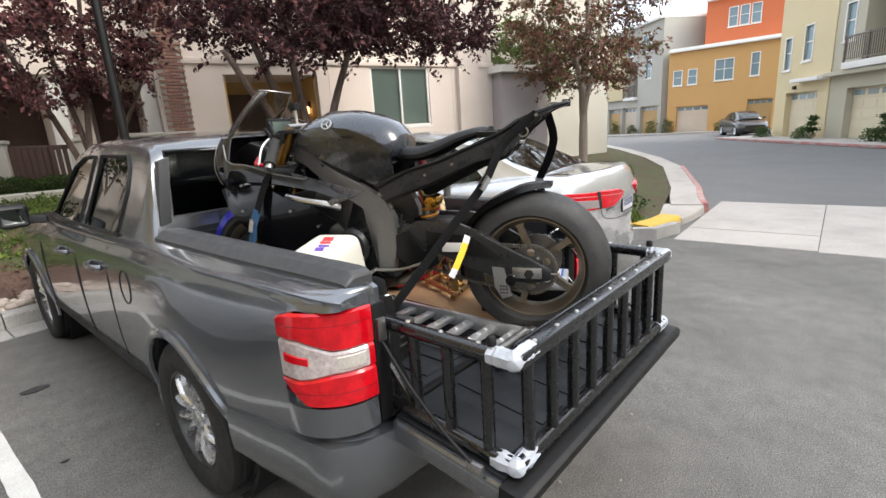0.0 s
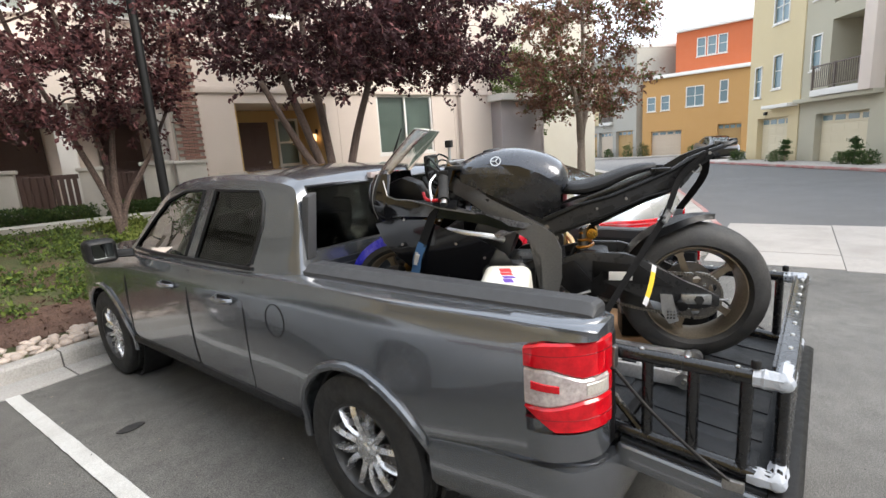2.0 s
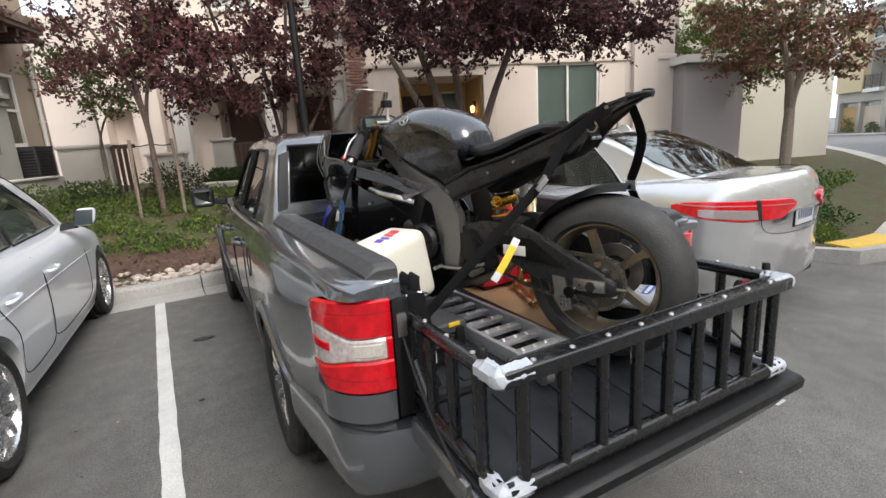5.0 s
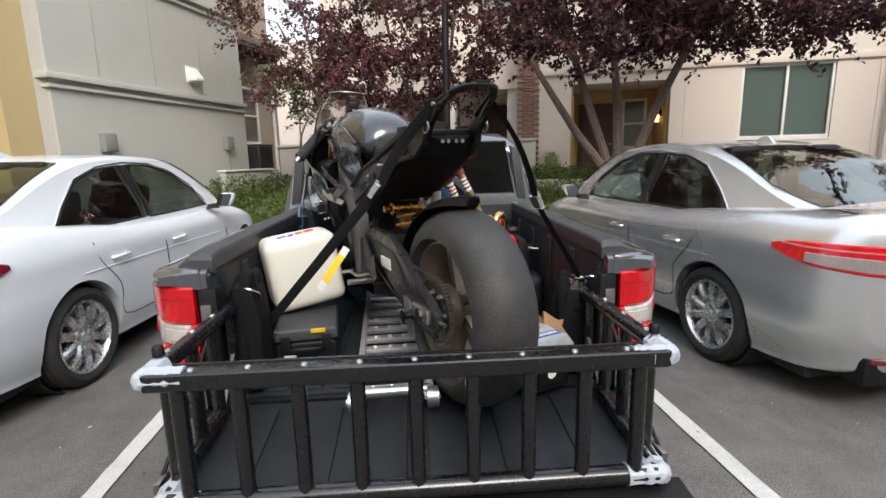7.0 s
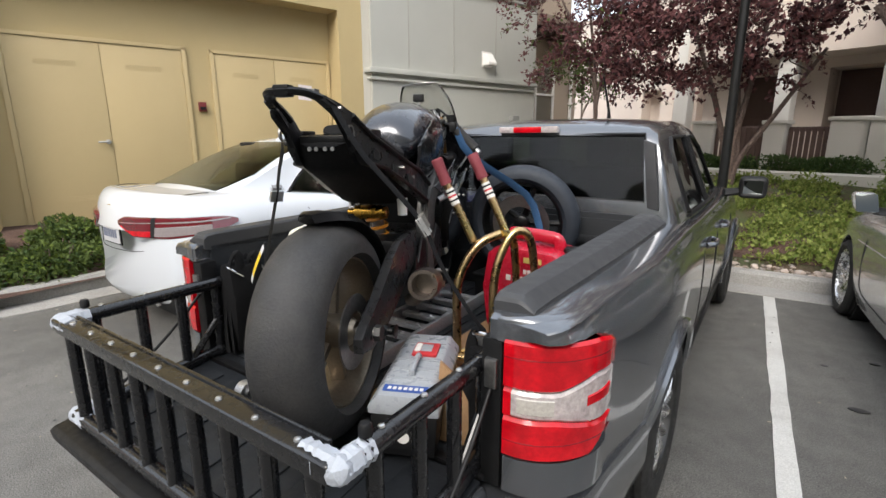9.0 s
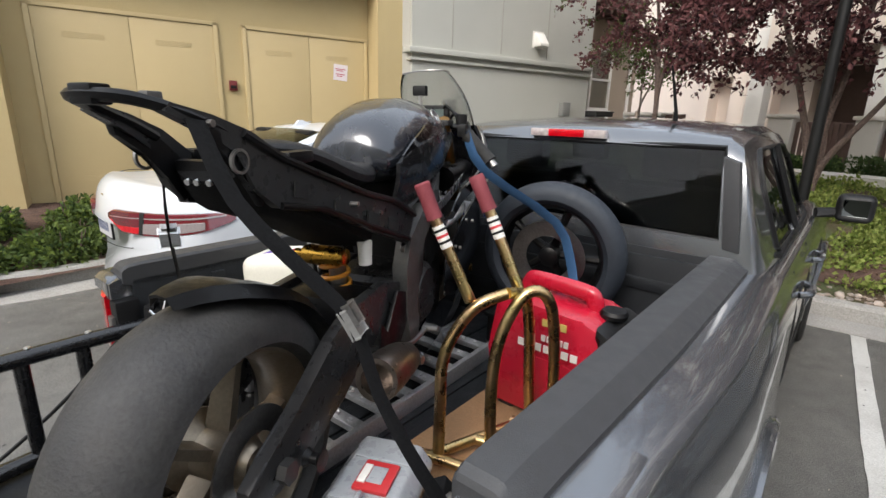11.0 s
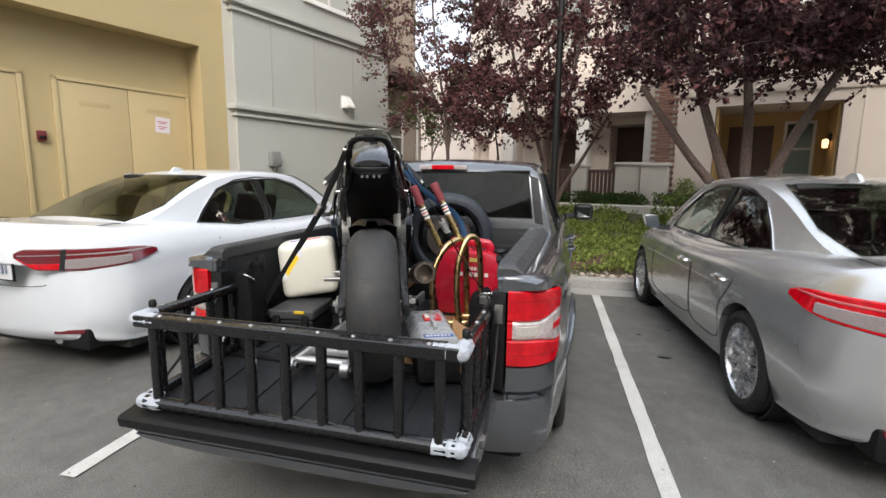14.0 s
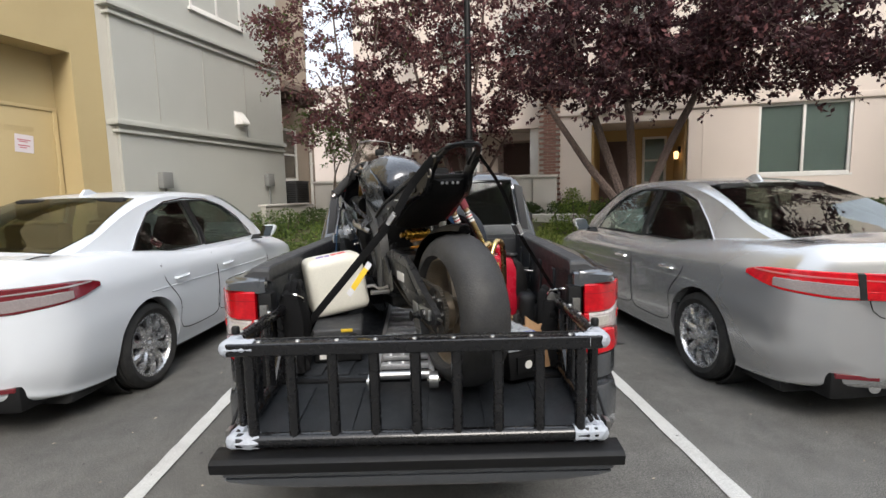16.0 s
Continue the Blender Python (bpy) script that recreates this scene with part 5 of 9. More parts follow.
# doors, handles, mirrors, fuel flap
for s in (-1, 1):
    def on(y, z, o=0.001):
        return Vector((s * (body_x(T, y, z) + o), y, z))
    for y0, y1 in ((1.93, 2.60), (2.60, 3.62)):
        pts = [on(y0 + 0.02, 1.06), on(y0, 0.9), on(y0, 0.6), on(y0 + 0.04, 0.42), on((y0 + y1) / 2, 0.40), on(y1 - 0.02, 0.42), on(y1, 0.6), on(y1, 0.9), on(y1 - 0.01, 1.06)]
        seam(truck, smooth_path(pts, 4), 0.004, "door_gap")
    for y in (2.04, 2.78):
        h = part("door_handle", tube(nb(), smooth_path([on(y, 0.94, 0.0), on(y + 0.03, 0.945, 0.035), on(y + 0.13, 0.95, 0.038), on(y + 0.17, 0.95, 0.0)], 4), 0.015, 8), M_GREYP, truck, "body coloured door handle")
        part("handle_recess", prism(nb(), [(y + 0.01, 0.915), (y + 0.15, 0.92), (y + 0.15, 0.965), (y + 0.01, 0.96)], "x", s * (body_x(T, y, 0.94) - 0.01), s * (body_x(T, y, 0.94) + 0.003)), M_BLACKP, h)
    mr = part("wing_mirror", box(*sorted((s * 0.93, s * 1.12)), 3.42, 3.56, 1.06, 1.23, bevel=0.05, seg=4), M_BLACKP, truck, "black plastic wing mirror")
    part("mirror_arm", tube(nb(), [(s * 0.84, 3.42, 1.10), (s * 0.96, 3.48, 1.11)], 0.03, 10), M_BLACKP, mr)
    part("mirror_glass", box(*sorted((s * 0.965, s * 1.09)), 3.414, 3.424, 1.095, 1.20, bevel=0.004), M_MIRROR, mr)
    # lip round the wheel openings
    for wy in (WR, WF):
        pts = []
        for k in range(15):
            a = math.radians(-8 + 196 * k / 14)
            y, z = wy + 0.432 * math.cos(a), 0.36 + 0.432 * math.sin(a)
            pts.append(Vector((s * (body_x(T, y, max(z, 0.4)) + 0.004), y, z)))
        part("arch_lip", tube(nb(), pts, 0.024, 8, flat=0.8), M_GREYP, truck)
        part("arch_liner", torus_band(nb(), [(0.40, -0.11), (0.41, 0.09), (0.42, 0.09), (0.42, -0.11)], 32, pose(s * 0.72, wy, 0.36, 0, 90, 0)), M_DARK, truck)
    part("sill_trim", tube(nb(), [on(y, 0.40, -0.01) for y in spread_ys(1.5, 3.68, 8)], 0.035, 8), M_BLACKP, truck)
pts = [Vector((-(body_x(T, 1.62 + 0.085 * math.cos(a), 0.90 + 0.085 * math.sin(a)) + 0.001), 1.62 + 0.085 * math.cos(a), 0.90 + 0.085 * math.sin(a))) for a in [k * 0.3927 for k in range(17)]]
seam(truck, pts, 0.003, "fuel_flap_gap")
for s in (-1, 1):
    road_wheel(truck, "wheel", s * 0.845, WR, 0.365, 0.365, 0.232, 0.225, s, 6, M_ALLOY, M_ALLOYD, twin=True, fat=True)
    road_wheel(truck, "wheel", s * 0.845, WF, 0.365, 0.365, 0.232, 0.225, s, 6, M_ALLOY, M_ALLOYD, twin=True, fat=True)
part("underbody", box(-0.78, 0.78, 0.15, 4.8, 0.24, 0.42, bevel=0.05), M_DARK, truck)
part("axle", cyl(nb(), (-0.75, WR, 0.36), (0.75, WR, 0.36), 0.045, 12), M_DARK, truck)
for x in (-0.37, 0.37):
    car_seat(truck, x, 1.95, 1.20, 0.24)
    car_seat(truck, x, 2.75, 1.20, 0.24)
part("dashboard", box(-0.72, 0.72, 3.35, 3.7, 1.0, 1.14, bevel=0.04), M_BLACKP, truck)
part("steering_wheel", torus_band(nb(), [(0.18 + 0.014 * math.cos(a), 0.014 * math.sin(a)) for a in [k * 0.785 for k in range(8)]], 24, pose(-0.36, 3.12, 1.14, 65)), M_BLACKP, truck)

def swell(ob0):
    """Body sides stand out a little in front of the tail, and the cab reaches forward."""
    def clip(v, a=0.0, b=1.0):
        return min(max(v, a), b)
    for ob in ob0.children_recursive:
        if ob.type != "MESH" or "wheel" in ob.name or (ob.parent and "wheel" in ob.parent.name) or ob.matrix_basis != Matrix() or (ob.parent and ob.parent.name.startswith("tailgate")):
            continue
        for v in ob.data.vertices:
            x, y, z = v.co
            x *= 1 + 0.04 * clip((y - 0.3) / 0.5) * clip((abs(x) - 0.66) / 0.14)
            y += 0.10 * clip(y - 2.45, 0, 1.2) * clip((z - 1.0) / 0.1)
            v.co = (x, y, z)


swell(truck)

# ---- bed extender on the tailgate ----
ext = thing("bed_extender", "black tubular bed extender with taped white corner joints", "bed extender", TRUCK)
EZ0, EZ1, EY, EX = FLOOR - 0.016, 0.962, -0.475, 0.625
part("rear_rail", box(-EX, EX, EY - 0.027, EY + 0.027, EZ1 - 0.024, EZ1 + 0.02, bevel=0.009, seg=3), M_TUBE, ext)
part("rail_channel", box(-EX + 0.05, EX - 0.05, EY + 0.024, EY + 0.034, EZ1 - 0.02, EZ1 + 0.024, bevel=0.003), M_TUBE, ext)
part("rear_rail", tube(nb(), [(-EX, EY, EZ0), (EX, EY, EZ0)], 0.026, 12), M_TUBE, ext)
for i in range(9):
    x = -0.556 + i * 0.139
    part("upright", tube(nb(), [(x, EY, EZ0), (x, EY, EZ1)], 0.019, 12), M_TUBE, ext)
for i in range(9):
    x = -0.52 + i * 0.13
    part("rivet", lathe(nb(), [(0.0085, 0), (0.007, 0.004), (0.0, 0.006)], 10, pose(x, EY - 0.002, EZ1 + 0.02)), M_ALU, ext)
for s in (-1, 1):
    for z, dz in ((EZ0, 0.045), (EZ1, 0.0)):
        part("side_rail", tube(nb(), [(s * EX, EY, z), (s * EX, -0.1, z + dz * 0.65), (s * (EX - 0.005), 0.09, z + dz)], 0.024, 12), M_TUBE, ext)
    for y in (-0.385, -0.24, -0.10, 0.04):
        part("upright", tube(nb(), [(s * EX, y, EZ0), (s * EX, y, EZ1)], 0.019, 12), M_TUBE, ext)
    part("side_brace", tube(nb(), [(s * (EX - 0.004), -0.12, EZ0), (s * (EX - 0.004), 0.05, EZ0 + 0.19)], 0.014, 8), M_TUBE, ext)
    for k in range(3):
        part("rivet", lathe(nb(), [(0.0085, 0), (0.007, 0.004), (0.0, 0.006)], 10, pose(s * EX, -0.36 + k * 0.14, EZ1 + 0.024)), M_ALU, ext)
M_TAPE = mat("white_tape", (0.42, 0.45, 0.50), 0.4, grain=0.05, scale=20, bump=0.3, bscale=60, stain=0.15)
for s in (-1, 1):
    for z in (EZ0, EZ1):
        bm = nb()
        for a, b in (((s * EX, EY, z), (s * (EX - 0.09), EY, z)), ((s * EX, EY, z), (s * EX, EY + 0.075, z))):
            a, b = Vector(a), Vector(b)
            rs = [0.0285 + 0.005 * noise.noise(Vector((k * 0.9, s, z * 9))) for k in range(9)]
            tube(bm, [a + (b - a) * (k / 8) for k in range(9)], rs, 7)
        bmesh.ops.create_icosphere(bm, subdivisions=2, radius=0.0295, matrix=Matrix.Translation((s * EX, EY, z)))
        part("taped_corner", bm, M_TAPE, ext, "crumpled white tape round the joint", 20)
    part("corner_plug", lathe(nb(), [(0.014, 0), (0.014, 0.02), (0.01, 0.026), (0, 0.027)], 12, pose(s * EX, EY + 0.07, EZ1 + 0.03)), M_BLACKP, ext)
    # tailgate cable
    cb = thing("tailgate_cable", "black steel cable that holds the open tailgate", "cable", TRUCK, group="tailgate cables")
    part("cable", tube(nb(), smooth_path([(s * 0.668, 0.015, 0.93), (s * 0.678, -0.12, 0.80), (s * 0.683, -0.25, 0.70), (s * 0.684, -0.36, FLOOR - 0.02)], 4), 0.006, 8), M_BLACKP, cb)
    part("cable_end", box(*sorted((s * 0.672, s * 0.69)), -0.40, -0.34, FLOOR - 0.05, FLOOR - 0.015, bevel=0.005), M_STEEL, cb)


# ---- the two parked saloon cars ----
S = [  # y, sill z, sill w, waist w, waist z, shoulder w, shoulder z, top w, top z
    (0.0, 0.36, 0.52, 0.66, 0.52, 0.64, 0.72, 0.50, 0.84),
    (0.03, 0.30, 0.62, 0.76, 0.54, 0.74, 0.80, 0.58, 0.98),
    (0.08, 0.26, 0.70, 0.825, 0.56, 0.80, 0.84, 0.62, 1.055),
    (0.16, 0.23, 0.77, 0.868, 0.58, 0.845, 0.87, 0.66, 1.085),
    (0.30, 0.21, 0.81, 0.892, 0.60, 0.868, 0.89, 0.68, 1.075),
    (0.70, 0.20, 0.84, 0.912, 0.62, 0.885, 0.91, 0.70, 1.075),
    (1.12, 0.20, 0.85, 0.92, 0.62, 0.89, 0.91, 0.72, 1.05),
    (1.9, 0.19, 0.86, 0.905, 0.58, 0.89, 0.885, 0.74, 0.985),
    (2.9, 0.19, 0.86, 0.90, 0.56, 0.885, 0.865, 0.74, 0.965),
    (3.6, 0.19, 0.85, 0.905, 0.56, 0.88, 0.85, 0.73, 0.975),
    (4.0, 0.20, 0.84, 0.91, 0.56, 0.87, 0.83, 0.70, 0.93),
    (4.45, 0.21, 0.79, 0.87, 0.53, 0.82, 0.78, 0.60, 0.85),
    (4.72, 0.23, 0.66, 0.76, 0.50, 0.70, 0.71, 0.50, 0.76),
    (4.86, 0.30, 0.50, 0.58, 0.48, 0.54, 0.62, 0.40, 0.66),
]
SC = [  # y, belt z, belt w, roof w, roof z
    (0.44, 0.94, 0.61, 0.57, 1.062), (0.60, 0.94, 0.66, 0.60, 1.088), (0.80, 0.94, 0.715, 0.625, 1.142), (1.0, 0.94, 0.75, 0.62, 1.215), (1.25, 0.94, 0.77, 0.595, 1.312), (1.5, 0.93, 0.785, 0.575, 1.39),
    (1.75, 0.93, 0.79, 0.565, 1.435), (2.1, 0.92, 0.795, 0.555, 1.452), (2.5, 0.91, 0.795, 0.55, 1.445), (2.85, 0.91, 0.795, 0.55, 1.40), (3.15, 0.91, 0.79, 0.57, 1.29),
    (3.45, 0.91, 0.775, 0.61, 1.14), (3.75, 0.92, 0.75, 0.66, 0.99),
]
SIDE_R = [(1.20, 1.035), (1.30, 1.12), (1.52, 1.265), (1.75, 1.335), (2.06, 1.36), (2.10, 1.005), (1.35, 1.0)]
SIDE_F = [(2.17, 1.0), (2.13, 1.36), (2.45, 1.355), (2.72, 1.30), (3.0, 1.17), (3.22, 1.0)]
BACK_GLASS = [(-0.54, 0.60), (0.54, 0.60), (0.60, 0.95), (0.505, 1.52), (-0.505, 1.52), (-0.60, 0.95)]
WIND_GLASS = [(-0.50, 2.80), (0.50, 2.80), (0.60, 3.5), (-0.60, 3.5)]


def roof_z(x, y):
    zt, wt = interp(SC, y, 4), interp(SC, y, 3)
    return zt + 0.012 - 0.016 * min(abs(x) / max(wt, 0.1), 1) ** 2


M_PINKLENS = mat("pale_red_lens", (0.50, 0.10, 0.11), 0.12, coat=1.0, grain=0.1, scale=40)
M_CLENS = mat("clear_grey_lens", (0.25, 0.215, 0.215), 0.12, coat=1.0, grain=0.15, scale=40)


def bow(car):
    """Rounds both ends in plan and draws the cabin out a little."""
    def clip(v, a=0.0, b=1.0):
        return min(max(v, a), b)
    for ob in car.children_recursive:
        if ob.type != "MESH" or "wheel" in ob.name or (ob.parent and "wheel" in ob.parent.name) or ob.matrix_basis != Matrix():
            continue
        for v in ob.data.vertices:
            x, y, z = v.co
            e = (x / 0.9) ** 2
            y += 0.30 * e * clip(1 - y / 0.75) - 0.30 * e * clip((y - 3.9) / 0.95)
            y += 0.085 * clip((z - 0.96) / 0.1) * clip(y - 1.15, 0, 2.3)
            v.co = (x, y, z + 0.03 * clip((z - 0.92) / 0.13) + 0.06 * clip((z - 1.06) / 0.33))


def sedan(label, m, paint, dark_lamp):
    car = thing("saloon_car", label, "car", m, group="parked saloon cars")
    ys = [0, 0.012, 0.03, 0.05, 0.08, 0.12, 0.16, 0.22, 0.3, 0.5, 0.7, 0.9, 1.12, 1.4, 1.65, 1.9, 2.3, 2.7, 3.0, 3.3, 3.6, 3.8, 4.0, 4.2, 4.45, 4.6, 4.72, 4.8, 4.86]
    wr, wf = 1.08, 3.905
    part("body", cut(body_loft(S, ys), [cyl(nb(), (s * 0.52, y, 0.335), (s * 1.2, y, 0.335), 0.372, 40) for s in (-1, 1) for y in (wr, wf)]), paint, car, smooth=28)
    cys = [0.44, 0.52, 0.60, 0.7, 0.80, 0.9, 1.0, 1.12, 1.25, 1.38, 1.5, 1.62, 1.75, 1.9, 2.1, 2.3, 2.5, 2.68, 2.85, 3.0, 3.15, 3.3, 3.45, 3.6, 3.75]
    inner = cab_loft(SC, [0.72, 0.85, 1.0, 1.25, 1.5, 1.75, 2.1, 2.5, 2.85, 3.15, 3.4], 0.035)
    gh = cut(cab_loft(SC, cys), [inner, prism(nb(), SIDE_R, "x", -1.2, 1.2), prism(nb(), SIDE_F, "x", -1.2, 1.2),
                                 prism(nb(), BACK_GLASS, "z", 1.0, 1.7), prism(nb(), WIND_GLASS, "z", 1.0, 1.7)])
    part("roof", gh, paint, car, smooth=28)

    def sp(p, th, s):
        xx = cab_x(SC, p[0], p[1]) - 0.006
        return Vector((s * xx, p[0], p[1])), Vector((s * (xx - th), p[0], p[1]))

    def tp(p, th, s):
        return Vector((p[0], p[1], roof_z(*p) - 0.006)), Vector((p[0], p[1], roof_z(*p) - 0.006 - th))

    def top_pane(poly, n=8):
        """A bent pane over the roof's curve, row by row."""
        y0, y1 = min(p[1] for p in poly), max(p[1] for p in poly)
        def half(y):
            xs = []
            for a, b in zip(poly, poly[1:] + poly[:1]):
                if (a[1] - y) * (b[1] - y) <= 0 and abs(a[1] - b[1]) > 1e-6:
                    xs.append(abs(a[0] + (b[0] - a[0]) * (y - a[1]) / (b[1] - a[1])))
            return max(xs) + 0.01
        rings = []
        for i in range(n + 1):
            y = y0 + (y1 - y0) * i / n
            w = half(min(max(y, y0 + 0.001), y1 - 0.001))
            top = [Vector((-w + 2 * w * k / 8, y, roof_z(-w + 2 * w * k / 8, y) - 0.004)) for k in range(9)]
            rings.append(top + [v - Vector((0, 0, 0.005)) for v in reversed(top)])
        return ring_faces(nb(), rings)

    for s in (-1, 1):
        for poly in (SIDE_R, SIDE_F):
            part("side_window", shell_panel(sp, dense(grow(poly, 0.008)), 0.004, s), M_GLASS, car, "tinted side glass", 0)
            p2 = dense(grow(poly, 0.005), 4)
            part("window_seal", tube(nb(), [Vector((s * (cab_x(SC, a, b) + 0.001), a, b)) for a, b in p2 + p2[:1]], 0.007, 6), M_BLACKP, car)
        part("pillar_cover", shell_panel(lambda p, th, q: (Vector((q * (cab_x(SC, p[0], p[1]) + 0.004), p[0], p[1])), Vector((q * (cab_x(SC, p[0], p[1]) - th), p[0], p[1]))), dense([(2.09, 1.0), (2.05, 1.365), (2.14, 1.365), (2.18, 1.0)]), 0.01, s), M_BLACKP, car, "gloss black pillar cover", 0)
        ln = [(1.18, 1.035), (1.30, 1.135), (1.52, 1.285), (1.78, 1.358), (2.1, 1.385), (2.45, 1.375), (2.74, 1.315), (3.03, 1.18), (3.26, 0.99)]
        part("chrome_trim", tube(nb(), [Vector((s * (cab_x(SC, a, b) + 0.003), a, b)) for a, b in ln], 0.006, 6), M_CHROME, car, "thin chrome window trim")
        mi = part("wing_mirror", box(*sorted((s * 0.905, s * 1.05)), 3.085, 3.20, 0.98, 1.095, bevel=0.042, seg=4), paint, car)
        part("mirror_arm", tube(nb(), [(s * 0.80, 3.16, 0.98), (s * 0.93, 3.16, 0.99)], 0.022, 10), M_BLACKP, mi)
        part("mirror_glass", box(*sorted((s * 0.912, s * 1.043)), 3.078, 3.092, 0.988, 1.087, bevel=0.004), M_MIRROR, mi)

        def on(y, z, o=0.001):
            return Vector((s * (body_x(S, y, z) + o), y, z))
        for y0, y1 in ((1.30, 2.14), (2.14, 3.36)):
            lo = 0.36
            pts = [on(y1 - 0.02, 0.93), on(y1, 0.75), on(y1, 0.5), on(y1 - 0.04, lo), on((y0 + y1) / 2 + 0.2, lo - 0.03), on(max(y0 + 0.2, 1.5) if y0 < 2 else y0 + 0.04, lo), on(y0 + (0.16 if y0 < 2 else 0), 0.6), on(y0, 0.8), on(y0 - 0.02, 0.93)]
            seam(car, smooth_path(pts, 4), 0.0035, "door_gap")
            part("door_handle", tube(nb(), smooth_path([on(y0 + 0.12, 0.80, 0.0), on(y0 + 0.14, 0.802, 0.03), on(y0 + 0.27, 0.805, 0.032), on(y0 + 0.30, 0.805, 0.0)], 4), 0.012, 8), M_CHROME if not dark_lamp else paint, car)
        part("crease", tube(nb(), [on(y, 0.72 + 0.03 * (1 - (y - 1.2) / 2.3), 0.0) for y in spread_ys(1.1, 3.6, 14)], 0.006, 6, flat=0.6), paint, car)
        for wy in (wr, wf):
            part("arch_liner", torus_band(nb(), [(0.36, -0.11), (0.366, 0.08), (0.376, 0.08), (0.376, -0.11)], 32, pose(s * 0.72, wy, 0.335, 0, 90, 0)), M_DARK, car)
            road_wheel(car, "wheel", s * 0.80, wy, 0.33, 0.33, 0.243, 0.21, s, 10, M_ALLOY, M_ALLOY)
        # tail lamp: a pointed wedge round the corner
        def under(t):
            return 0.806 + 0.095 * max((t - 0.45) / 0.55, 0) ** 1.2 + 0.085 * max((0.16 - t) / 0.16, 0)

        def rear_y(x, z):
            """How far forward the rounded rear corner lies at this half width."""
            if body_x(S, 0.0, z) >= x:
                return 0.0
            a, b = 0.0, 0.45
            for _ in range(18):
                m_ = (a + b) / 2
                a, b = (a, m_) if body_x(S, m_, z) >= x else (m_, b)
            return b

        def lamp(z0f, z1f, t0, t1, off):
            """A lens that runs from the boot lid (t 0) round the corner (t 0.6) to its point on the flank (t 1)."""
            rings = []
            n = 30
            for k in range(round(t0 * n), round(t1 * n) + 1):
                t = k / n
                z0, z1 = z0f(t), z1f(t)
                side = min(max((t - 0.42) / 0.3, 0), 1)
                ring = []
                c = min(0.006, (z1 - z0) * 0.3)
                for z, o in ((z0, -0.03), (z0, 0.0), (z0 + c, off), (z1 - c, off), (z1, 0.0), (z1, -0.03)):
                    zc = min(max(z, 0.5), 1.0)
                    if t <= 0.6:
                        x = 0.22 + 0.58 * t / 0.6
                        y = rear_y(x, zc)
                    else:
                        y = rear_y(0.80, zc) + 0.40 * (t - 0.6) / 0.4
                        x = body_x(S, y, zc)
                    ring.append(Vector((s * (x + (o + 0.003) * side), y - (o + 0.003) * (1 - side), z)))
                rings.append(ring)
            return ring_faces(nb(), rings)

        def over(t):
            return 0.945 + 0.012 * t - 0.02 * max(0.06 - t, 0) / 0.06 - 0.03 * t ** 6
        m_lo = M_REDD if dark_lamp else M_RED
        tl = part("tail_lamp", lamp(lambda t: under(t) - 0.008, over, 0.0, 1.0, 0.010), m_lo, car, "pointed red wedge tail lamp")
        part("lower_lens", lamp(under, lambda t: max(0.850 + 0.02 * t, under(t) + 0.014), 0.03, 0.37, 0.0135), M_RED, tl, "bright red lower lens")
        part("reversing_lens", lamp(lambda t: under(t) + 0.004, lambda t: 0.868 + 0.05 * t, 0.37, 0.70, 0.0145), M_CLENS, tl, "clear grey reversing lens")
        part("lamp_line", lamp(lambda t: 0.897 + 0.030 * t, lambda t: 0.912 + 0.030 * t, 0.03, 0.9, 0.0135), M_PINKLENS if not dark_lamp else M_CLENS, tl, "thin lighter line in the lens")
        part("lamp_divide", lamp(lambda t: under(t) - 0.006, over, 0.33, 0.3667, 0.0155), M_DARK, tl, "dark gap between boot lid and wing")
        part("rear_reflector", box(*sorted((s * 0.44, s * 0.64)), 0.004, 0.06, 0.325, 0.355, bevel=0.006), M_REDD, car, "dark red bumper reflector")
    part("rear_window", top_pane(BACK_GLASS), M_GLASS, car, "tinted rear window")
    part("windscreen", top_pane(WIND_GLASS), M_GLASS, car)
    part("parcel_shelf", box(-0.58, 0.58, 0.78, 1.35, 1.03, 1.05, bevel=0.008), M_BLACKP, car)
    for x in (-0.36, 0.36):
        car_seat(car, x, 1.5, 1.06, 0.25)
        car_seat(car, x, 2.35, 1.06, 0.23)
    part("boot_gap", tube(nb(), smooth_path([(-0.63, 0.46, 1.078), (-0.655, 0.3, 1.082), (-0.60, 0.1, 1.05), (-0.5, 0.045, 0.93), (-0.44, 0.035, 0.70), (0, 0.012, 0.68), (0.44, 0.035, 0.70), (0.5, 0.045, 0.93), (0.60, 0.1, 1.05), (0.655, 0.3, 1.082), (0.63, 0.46, 1.078)], 5), 0.003, 6), M_DARK, car)
    part("lower_valance", box(-0.66, 0.66, 0.012, 0.30, 0.19, 0.36, bevel=0.03), M_BLACKP, car, "black lower bumper")
    for x in (-0.42, 0.42):
        part("tail_pipe", cyl(nb(), (x, 0.06, 0.265), (x, 0.2, 0.265), 0.03, 16), M_CHROME, car)
    np_ = part("number_plate", box(-0.155, 0.155, 0.012, 0.024, 0.72, 0.875, bevel=0.004), M_PLATE, car, "white number plate")
    part("plate_frame", box(-0.168, 0.168, 0.016, 0.03, 0.708, 0.888, bevel=0.006), M_BLACKP, np_)
    for k in range(7):
        part("plate_bar", box(-0.13 + k * 0.038, -0.13 + k * 0.038 + 0.018, 0.009, 0.013, 0.765, 0.83), M_PLATEBAR, np_)
